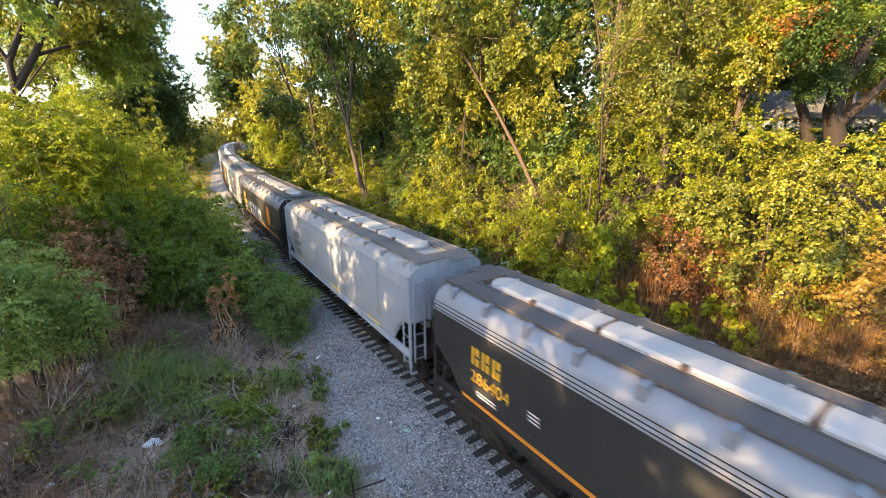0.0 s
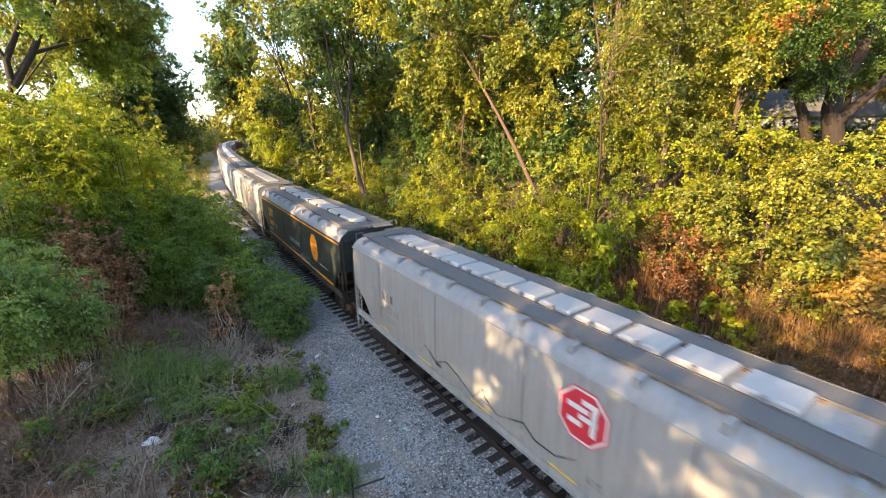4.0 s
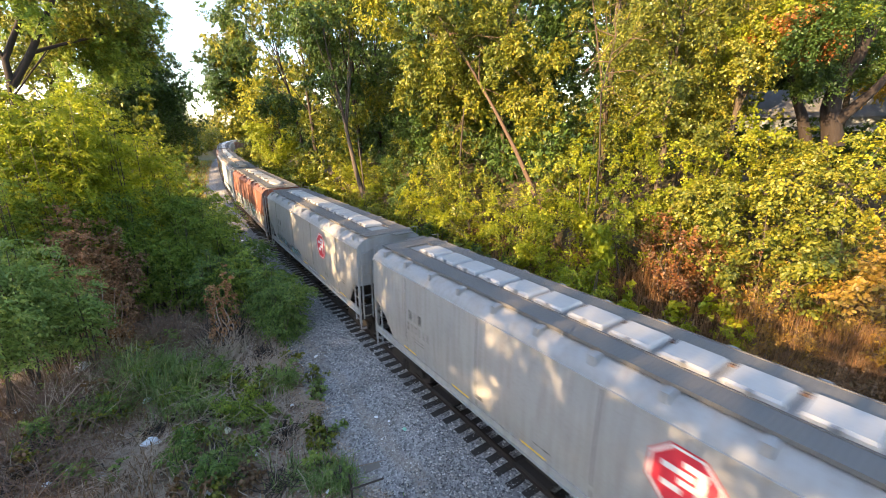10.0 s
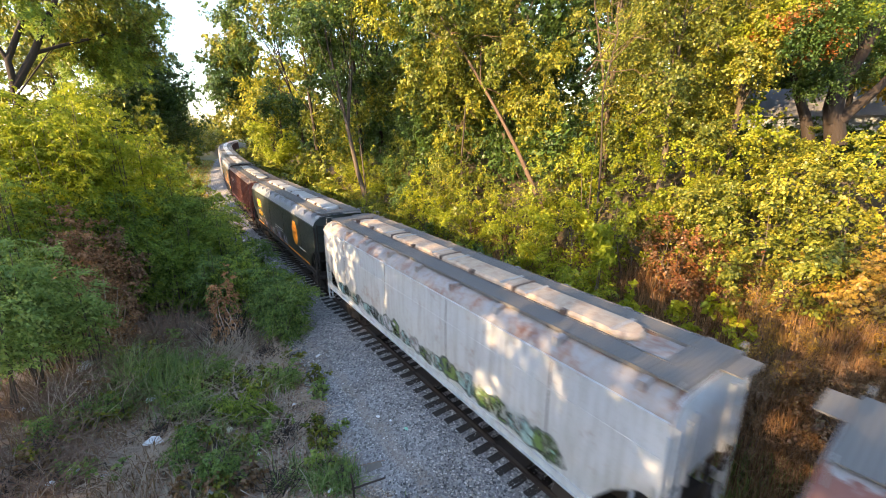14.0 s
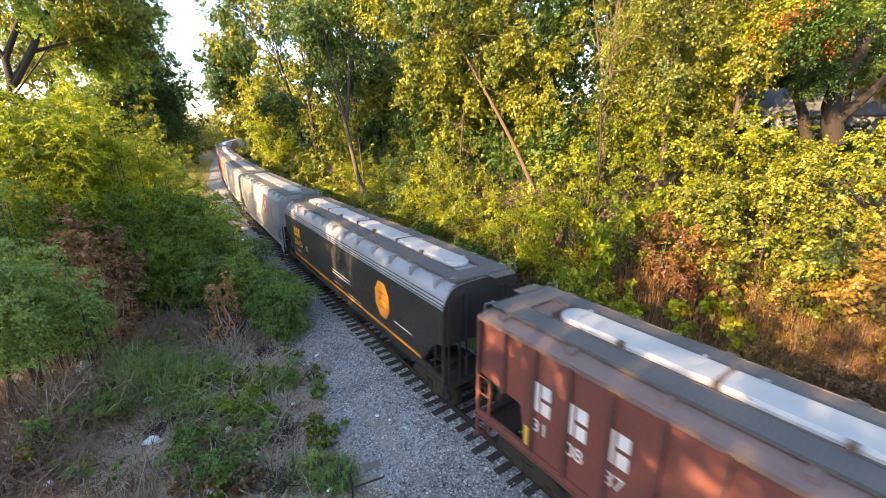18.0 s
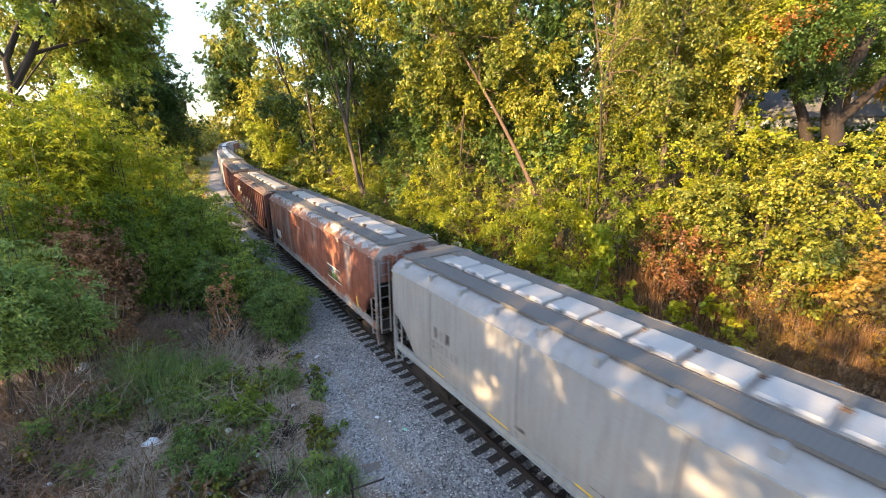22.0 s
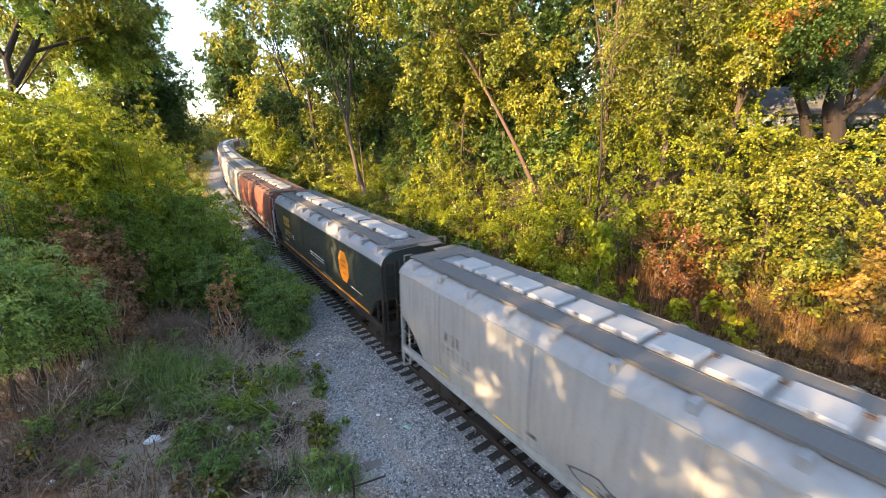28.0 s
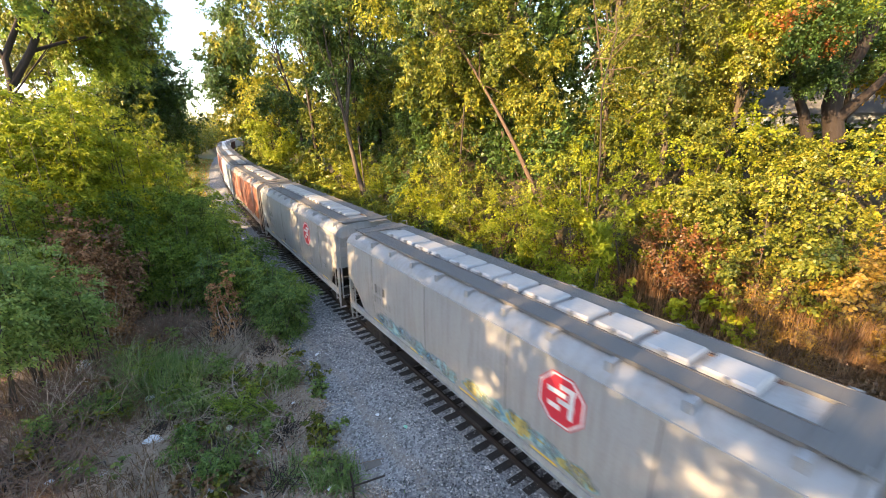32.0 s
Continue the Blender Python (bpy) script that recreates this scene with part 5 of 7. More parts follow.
# dark foliage added where the inside of the wood lies in shade
far_woods("dark-leaved undergrowth that stands in for shade inside the wood", [tuple(on_line(s_, u_ + frng.uniform(-2, 2)))[:2] + (3.2, frng.uniform(4, 7)) for s_ in range(46, 112, 6) for u_ in (12, 20, 34)], 0.46, 83, "leaf_dark", 60)
far_woods("dark-leaved undergrowth that stands in for shade inside the wood", [tuple(on_line(s_, u_ + frng.uniform(-2, 2)))[:2] + (3.0, frng.uniform(4, 7)) for s_ in range(15, 46, 4) for u_ in (12.5, 20)] + [tuple(on_line(s_, 26 + frng.uniform(-3, 3)))[:2] + (2.6, 2.6) for s_ in range(-6, 16, 4)], 0.26, 85, "leaf_dark", 90)
far_woods("green woods on the outer side of the curve", [tuple(on_line(s_, -15 + frng.uniform(-3, 1)))[:2] + (6, frng.uniform(10, 17)) for s_ in range(96, 128, 8)], 0.6, 80, "leaf_green", 60)
far_woods("green woods behind the houses", [tuple(on_line(s_, 47 + frng.uniform(-2, 2)))[:2] + (5.0, frng.uniform(16, 20)) for s_ in range(-14, 30, 5)], 0.8, 86, "leaf_dark", 100)
far_woods("dark hedge round the houses", [tuple(on_line(s_, 51 + frng.uniform(-2, 2)))[:2] + (3.6, frng.uniform(8, 10)) for s_ in range(-6, 34, 3)], 0.6, 87, "leaf_olive", 60)
far_woods("green thicket behind the verge", [(-9 + 3.2 * k + frng.uniform(-1, 1), 46 + 6 * (k % 3) + frng.uniform(-2, 2), 3.0, frng.uniform(7, 10)) for k in range(3)] + [(-14 + 4.2 * k, 76 + 5 * (k % 2), 4.2, frng.uniform(10, 13)) for k in range(4)], 0.46, 84, "leaf_green", 90)

# trees along the right of the track, far to near
for s, u, h, rad, mat, seed in ((118, -11, 14, 5.0, "leaf_green", 21), (118, 9, 17, 6.0, "leaf_green", 23), (104, 9, 19, 6.0, "leaf_dark", 24), (92, 8.5, 17, 5.6, "leaf_green", 25), (90, 16, 23, 6.5, "leaf_dark", 27)):
    b = at_bank(s, u)
    tree("distant leafy tree beside the curving track", b, off(b, 0, 0, h * 0.8),
         [(off(b, 0, 0, h * 0.60), (rad, rad, h * 0.42), 190, None), (off(b, -1.5, -1, h * 0.25), (rad * 0.8, rad * 0.8, h * 0.24), 80, None)],
         mat, "bark_dark", 0.28, leaf=0.58, per=30, seed=seed, limbs=6, clump=0.85)
b = at_bank(84, 7.0)
tree("tall dark tree leaning over the curve of the track", b, (13.8, 81.0, 24.0), [((14.8, 80.0, 17.6), (4.4, 4.4, 4.4), 360, None), ((16.0, 81.0, 23.0), (4.0, 4.4, 4.0), 260, "leaf_green"), ((15.0, 82.0, 12.0), (4.0, 4.0, 4.4), 150, "leaf_green")], "leaf_dark", "bark_dark", 0.3, leaf=0.45, per=36, seed=29, clump=0.7, limbs=8)
b = at_bank(70, 7.4)
tree("tall yellow-green tree on the bank, sunlit", b, off(b, 0, 0, 13), [(off(b, -0.4, -0.5, 11.5), (5.0, 4.4, 4.6), 300, None), (off(b, -1.2, -1.5, 5.4), (4.2, 4.0, 3.8), 180, "leaf_lime")], "leaf_yellow", "bark", 0.24, leaf=0.3, per=54, seed=31, clump=0.55)
for s, u, cx, h, rad, rv, mat, seed in ((61, 9.0, -5.6, 19.6, 5.6, 4.6, "leaf_dark", 30), (50, 8.0, -2.2, 18.5, 6.0, 6.0, "leaf_green", 32), (54, 14, 0, 15, 5.6, 8.5, "leaf_dark", 33), (44, 13, 0, 14.0, 5.4, 8.5, "leaf_dark", 34), (38, 16, 0, 13.0, 5.4, 8.0, "leaf_green", 35),
                                        (41, 9.5, -1.0, 17.0, 5.0, 4.6, "leaf_green", 38)):
    b = at_bank(s, u)
    tree("tall dense green tree on the railway bank", b, off(b, cx * 0.6, 0, h * 0.95), [(off(b, cx, 0, h), (rad, rad, rv), 250, None), (off(b, cx * 0.4, 0, h * 0.48), (rad * 0.8, rad * 0.8, h * 0.26), 110, None)], mat, "bark_dark", 0.27, leaf=0.36, per=36, seed=seed, clump=0.58)
b = at_bank(32.5, 6.6)
tree("slender dark tree leaning over the bank", b, off(b, -1.6, 3.6, 15.5), [(off(b, -0.6, 3.4, 14.0), (3.4, 3.6, 3.4), 190, None), (off(b, -1.5, 5.5, 17.0), (4.0, 4.0, 3.2), 150, None)], "leaf_dark", "bark", 0.24, leaf=0.24, per=52, seed=36, bend=0.05, clump=0.4,
     stems=((((15.0, 31.6, 0.8), (14.7, 31.4, 4.5), (14.5, 31.6, 8.5)), 0.09),))
b = at_bank(12.6, 8.0)
b.z -= 0.1
tree("leaning tree with a sunlit brown trunk and broad leaves", b, (16.0, 23.6, 16.6),
     [((15.6, 21.0, 14.6), (2.8, 3.2, 3.0), 190, None), ((17.4, 16.4, 11.6), (2.0, 2.2, 2.4), 120, None), ((14.6, 25.5, 16.6), (2.8, 3.4, 2.6), 150, "leaf_yellow"), ((18.2, 19.5, 13.6), (2.4, 2.4, 3.2), 120, None)],
     "leaf_green", "bark_warm", 0.15, leaf=0.165, per=76, seed=37, bend=0.7, limbs=16, clump=0.34, low_limb=0.62)
# rear trees take leaf_dark: shade deep in the wood, put into leaf colour
for s, u, h, rad, mat, seed in ((31, 12.5, 17, 4.6, "leaf_dark", 41), (27, 17, 19, 5.2, "leaf_dark", 42), (23, 13.5, 18, 4.2, "leaf_dark", 43), (18, 18, 18, 5.0, "leaf_dark", 44), (14.6, 13.4, 14.0, 3.6, "leaf_olive", 45),
                                (11.6, 16.5, 14.5, 4.2, "leaf_green", 46), (10.2, 11.6, 11.4, 2.8, "leaf_olive", 47), (34, 19, 20, 5, "leaf_dark", 48), (25.5, 10.4, 14, 3.2, "leaf_green", 50), (8.8, 13.8, 11.6, 2.6, "leaf_olive", 352)):
    b = at_bank(s, u)
    tree("leafy tree on the railway bank in evening light", b, off(b, 0.5, 0.3, h * 0.82), [(off(b, 0, 0, h * 0.58), (rad, rad, h * 0.44), 310, None)], mat, "bark", 0.2, leaf=0.12 if s < 16 else 0.28, per=98 if s < 16 else 44, seed=seed, clump=0.30 if s < 16 else 0.45)
for s, u, h, rad, mat, seed in ((4.0, 30, 13, 4.4, "leaf_gold", 51), (14.0, 27, 15, 4.6, "leaf_green", 52), (-1.5, 24, 12, 4.0, "leaf_yellow", 53), (20, 25, 17, 4.8, "leaf_dark", 54), (8.5, 31, 17, 5.0, "leaf_green", 353), (3.0, 36, 17, 5.0, "leaf_dark", 354)):
    b = at_bank(s, u)
    tree("tree with turning leaves beside the houses", b, off(b, 0.5, 0.3, h * 0.82), [(off(b, 0, 0, h * 0.70), (rad, rad, h * 0.28), 250, None)], mat, "bark_dark", 0.22, leaf=0.32, per=40, seed=seed, clump=0.5)
# mostly unseen crowns, added to keep the low sun off the houses
for x, y, h, rad, seed in ((33.0, 4.5, 19, 5.4, 355), (34.0, 13.0, 20, 5.6, 356), (31.0, -3.0, 18, 5.0, 357)):
    b = Vector((x, y, gz(x, y)))
    tree("tall leafy tree added to shade the houses", b, off(b, 0.3, 0.2, h * 0.8), [(off(b, 0, 0, h * 0.66), (rad, rad, h * 0.30), 380, None)], "leaf_green", "bark_dark", 0.26, leaf=0.3, per=46, seed=seed, clump=0.5, limbs=8, group=6, tight=0.17)
# bark and leaf_dark crowns have the shade put into their colour
b = Vector((26.20, 5.51, gz(26.20, 5.51)))
tree("old tree with a thick dark forked trunk and turning leaves", b, (26.40, 5.96, 11.80),
     [((23.40, 7.40, 13.18), (1.9, 1.5, 1.9), 120, "leaf_olive"), ((20.60, 5.98, 13.08), (0.55, 0.6, 0.48), 18, "leaf_red"), ((20.2, 4.7, 12.5), (0.9, 1.3, 0.9), 85, "leaf_dark"), ((20.90, 5.36, 11.84), (0.2, 0.25, 0.14), 6, "leaf_red"), ((20.90, 5.06, 12.37), (0.2, 0.25, 0.16), 6, "leaf_red"), ((21.00, 7.68, 12.75), (0.2, 0.24, 0.16), 6, "leaf_red"), ((21.20, 7.13, 13.13), (0.9, 0.9, 0.6), 54, "leaf_lime"), ((21.40, 8.06, 12.13), (0.6, 0.7, 0.4), 24, "leaf_lime"), ((22.00, 4.66, 13.20), (0.35, 0.4, 0.3), 12, "leaf_lime"), ((24.00, 6.04, 11.52), (1.2, 1.5, 0.8), 80, "leaf_dark"), ((24.50, 5.89, 13.37), (1.2, 1.1, 1.2), 60, "leaf_dark"), ((29.00, 5.18, 12.16), (1.4, 3.2, 1.5), 120, "leaf_dark"), ((28.50, 6.38, 14.68), (3.0, 4.0, 2.4), 200, "leaf_dark"), ((30.00, 4.87, 14.36), (3.0, 4.0, 2.6), 170, "leaf_dark")],
     "leaf_gold", "bark_black", 0.28, leaf=0.11, per=70, seed=49, bend=0.0, limbs=16, clump=0.34, low_limb=0.75,
     stems=((((26.20, 5.57, 9.48), (26.30, 5.17, 10.03), (26.50, 4.67, 10.76), (26.80, 4.09, 11.85)), 0.27), (((26.10, 6.37, 8.33), (26.10, 6.82, 9.75), (26.00, 7.30, 10.84), (25.80, 7.86, 12.45)), 0.27), (((26.20, 5.46, 8.36), (26.20, 5.89, 10.10), (26.20, 5.87, 11.19), (26.10, 5.42, 12.17), (26.00, 5.13, 13.22), (25.90, 5.18, 14.47)), 0.42)))


def bare_tree(label, base, way, r, seed, twigs=26, reach=1.6):
    """A dead bole with bare crooked twigs."""
    pr = random.Random(seed)
    base = Vector(base)
    thing = tagged(new("dead_tree"), label, "tree")
    thing.location = base
    way = [Vector(q) - base for q in way]
    part("trunk", Shape().path(way, [r * (1 - 0.7 * i / (len(way) - 1)) for i in range(len(way))], 7), M["bark_dark"], thing, smooth=True)
    top = way[-1]
    for k in range(twigs // 4):
        a = way[-2].lerp(top, pr.uniform(0.0, 1.0))
        d = Vector((pr.gauss(-0.2, 0.4), pr.gauss(0, 0.8), pr.gauss(0.1, 0.5)))
        m = a + d * reach * 0.5 + Vector((pr.gauss(0, 0.15), pr.gauss(0, 0.15), pr.gauss(0, 0.15)))
        e = a + d * reach * pr.uniform(0.7, 1.1) + Vector((0, 0, pr.uniform(-0.7, 0.1)))
        part("branch", Shape().path([a, m, e], [0.024, 0.016, 0.008], 5), M["bark_warm"], thing, smooth=True)
        for _ in range(4):
            a2 = m.lerp(e, pr.uniform(-0.6, 0.9))
            d2 = d * pr.uniform(0.1, 0.5) + Vector((pr.gauss(0, 0.25), pr.gauss(0, 0.35), pr.gauss(-0.15, 0.3)))
            part("twig", Shape().path([a2, a2 + d2 * 0.5 + Vector((0, 0, pr.gauss(0, 0.08))), a2 + d2], [0.011, 0.008, 0.004], 4), M["bark_warm"], thing, smooth=True)
    return thing


p = at_bank(11.6, 9.0)
bare_tree("dead bare branches reaching out of the canopy", p, [off(p, 0, 0, -0.2), off(p, 0.2, 0.3, 4.5), (16.6, 11.4, 10.6), (16.1, 10.6, 12.9)], 0.06, 361, 36)
p = at_bank(22.0, 8.8)
bare_tree("dead broken tree with drooping bare twigs", p, [off(p, 0, 0, -0.2), off(p, 0, 0.2, 3.5), (17.0, 21.6, 7.6), (16.6, 20.8, 10.4)], 0.13, 362, 34, 1.5)
zl = gz(-2.3, 21.6)
bare_tree("thin bare forked sapling on the verge", (-2.3, 21.6, zl), [(-2.3, 21.6, zl - 0.1), (-2.36, 21.5, zl + 1.4), (-2.42, 21.4, zl + 2.3)], 0.04, 364, 8, 0.7)
p = at_bank(16.0, 7.4)
bare_tree("dead bare branches in the shrubs", p, [off(p, 0, 0, -0.2), off(p, -0.3, -1.0, 2.0), off(p, -0.6, -2.4, 3.9)], 0.06, 363, 20, 1.1)

# bank shrubs in front of the trees
BANK = [  # s, u, height, radius along, radius across, leaves, seed
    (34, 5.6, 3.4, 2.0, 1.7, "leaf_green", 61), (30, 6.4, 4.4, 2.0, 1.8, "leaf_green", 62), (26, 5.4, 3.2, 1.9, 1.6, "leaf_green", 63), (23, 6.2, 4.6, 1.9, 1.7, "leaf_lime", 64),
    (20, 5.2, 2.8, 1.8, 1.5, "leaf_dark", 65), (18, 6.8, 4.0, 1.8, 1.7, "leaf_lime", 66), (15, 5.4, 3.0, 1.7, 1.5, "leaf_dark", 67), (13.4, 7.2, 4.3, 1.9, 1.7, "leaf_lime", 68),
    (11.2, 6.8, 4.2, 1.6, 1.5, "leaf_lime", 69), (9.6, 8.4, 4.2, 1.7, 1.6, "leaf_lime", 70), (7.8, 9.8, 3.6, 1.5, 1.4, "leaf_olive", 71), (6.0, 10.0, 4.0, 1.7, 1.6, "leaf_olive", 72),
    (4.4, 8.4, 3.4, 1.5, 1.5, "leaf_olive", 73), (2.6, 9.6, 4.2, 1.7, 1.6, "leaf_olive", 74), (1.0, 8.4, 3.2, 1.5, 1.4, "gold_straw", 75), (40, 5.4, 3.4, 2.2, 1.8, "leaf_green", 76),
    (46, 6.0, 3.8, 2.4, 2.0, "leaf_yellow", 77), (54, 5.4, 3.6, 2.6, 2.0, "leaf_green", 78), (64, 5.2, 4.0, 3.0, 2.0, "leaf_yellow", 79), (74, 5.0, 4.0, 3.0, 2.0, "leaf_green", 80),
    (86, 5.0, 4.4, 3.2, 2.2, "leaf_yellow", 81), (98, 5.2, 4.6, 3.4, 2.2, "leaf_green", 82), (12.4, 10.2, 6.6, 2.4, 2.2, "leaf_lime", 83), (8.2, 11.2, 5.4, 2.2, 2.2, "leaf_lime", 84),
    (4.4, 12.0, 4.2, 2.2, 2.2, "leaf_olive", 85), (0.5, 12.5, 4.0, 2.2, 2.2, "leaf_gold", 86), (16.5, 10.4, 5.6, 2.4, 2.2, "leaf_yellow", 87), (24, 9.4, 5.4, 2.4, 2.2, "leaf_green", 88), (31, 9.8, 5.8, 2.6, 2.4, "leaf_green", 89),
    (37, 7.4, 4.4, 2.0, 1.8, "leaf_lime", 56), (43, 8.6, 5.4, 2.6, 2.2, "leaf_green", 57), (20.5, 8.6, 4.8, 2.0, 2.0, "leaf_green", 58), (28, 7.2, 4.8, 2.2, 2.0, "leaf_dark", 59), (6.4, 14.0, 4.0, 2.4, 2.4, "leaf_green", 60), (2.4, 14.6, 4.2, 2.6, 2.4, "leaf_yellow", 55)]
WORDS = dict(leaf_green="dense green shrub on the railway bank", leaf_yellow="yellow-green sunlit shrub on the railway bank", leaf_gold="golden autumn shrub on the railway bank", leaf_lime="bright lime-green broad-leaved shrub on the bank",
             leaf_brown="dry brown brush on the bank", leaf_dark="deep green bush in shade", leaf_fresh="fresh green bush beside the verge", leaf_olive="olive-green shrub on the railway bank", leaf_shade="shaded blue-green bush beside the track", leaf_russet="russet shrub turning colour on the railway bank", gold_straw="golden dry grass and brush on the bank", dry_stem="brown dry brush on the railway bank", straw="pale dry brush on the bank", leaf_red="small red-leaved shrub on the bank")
for s, u, h, ra, rc, mat, seed in BANK:
    p = on_line(s, u)
    far = s > 38
    bush(WORDS[mat], p.x, p.y, h, (rc * 1.1, ra * 1.15), mat, seed, clumps=112, per=34 if far else 72, leaf=0.36 if far else 0.12, clump=0.5 if far else 0.24, mix_mat={"leaf_yellow": "leaf_green", "leaf_gold": "leaf_yellow", "leaf_green": "leaf_yellow", "leaf_lime": "leaf_yellow"}.get(mat))
LOW = [(8.6, 5.6, 2.2, 1.4, 1.1, "leaf_yellow", 91), (6.8, 7.6, 3.4, 1.3, 1.1, "leaf_russet", 92), (6.0, 8.0, 3.2, 1.1, 1.0, "leaf_russet", 93), (10.2, 5.8, 3.2, 1.3, 1.0, "leaf_lime", 94), 
       (3.2, 6.4, 2.6, 1.2, 1.2, "gold_straw", 97), (2.0, 6.0, 2.2, 1.2, 1.0, "dry_stem", 98), (1.0, 7.4, 3.4, 1.3, 1.2, "gold_straw", 99), (7.7, 7.9, 3.2, 1.1, 1.0, "leaf_russet", 90), (11.8, 6.0, 3.2, 1.4, 1.0, "leaf_lime", 401), (7.6, 4.8, 1.6, 1.2, 0.8, "leaf_brown", 402),
       (4.0, 7.6, 3.2, 1.2, 1.1, "gold_straw", 403), (2.2, 8.0, 3.4, 1.3, 1.2, "gold_straw", 404), (0.0, 6.4, 2.4, 1.3, 1.2, "dry_stem", 405), (3.4, 5.4, 1.8, 1.2, 1.0, "dry_stem", 406), (-1.0, 6.2, 2.4, 1.4, 1.2, "dry_stem", 407), (4.4, 4.6, 1.4, 1.3, 0.8, "dry_stem", 409),
       (2.6, 4.6, 1.4, 1.3, 0.8, "dry_stem", 410), (0.8, 4.8, 1.5, 1.3, 0.8, "dry_stem", 411), (5.8, 4.8, 1.5, 1.2, 0.8, "leaf_brown", 412), (1.2, 5.6, 2.2, 1.3, 1.0, "leaf_brown", 413), (-2.4, 7.6, 3.0, 1.4, 1.2, "gold_straw", 414), (-0.6, 8.6, 3.6, 1.4, 1.2, "gold_straw", 415)]
prnd = random.Random(44)
for k in range(14):
    LOW.append((15.0 + 1.9 * k, prnd.uniform(6.6, 9.6), prnd.uniform(2.4, 3.6), 1.7, 1.5, ("leaf_lime", "leaf_yellow", "leaf_green", "leaf_lime")[k % 4], 450 + k))
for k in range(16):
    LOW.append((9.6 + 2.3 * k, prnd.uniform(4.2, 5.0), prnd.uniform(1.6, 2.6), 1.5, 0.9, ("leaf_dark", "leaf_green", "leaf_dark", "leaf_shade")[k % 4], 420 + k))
for s, u, h, ra, rc, mat, seed in LOW:
    p = on_line(s, u)
    dry = mat in ("gold_straw", "dry_stem")
    bush(WORDS[mat], p.x, p.y, h, (rc, ra), mat, seed, clumps=84, per=52 if dry else 32, leaf=0.07 if dry else 0.105, clump=0.24, stems=14 if dry else 8, aspect=0.3 if dry else 0.72, stem_r=0.35 if dry else 0.7, bark_mat="twig_brown" if dry else "bark", mix_mat={"leaf_russet": "leaf_brown", "gold_straw": "leaf_brown", "dry_stem": "leaf_brown"}.get(mat))
for i, (s_, u_, h) in enumerate(((7.5, 6.5, 1.3), (6.2, 6.8, 1.5), (5.3, 7.2, 1.6), (4.5, 6.9, 1.2), (8.3, 6.6, 1.5), (5.7, 6.3, 1.0))):
    p = on_line(s_, u_)
    bush("lime-green sapling with broad leaves on the bank", p.x, p.y, h, (0.45, 0.45), "leaf_lime", 471 + i, clumps=22, per=12, leaf=0.2, clump=0.16, stems=3, aspect=0.9, stem_r=0.5)
p = on_line(9.4, 6.0)
bush("bright green sumac with long fronds", p.x, p.y, 4.6, (0.7, 0.7), "leaf_lime", 440, clumps=40, per=30, leaf=0.34, clump=0.2, stems=5, aspect=0.3, lift=0.4)

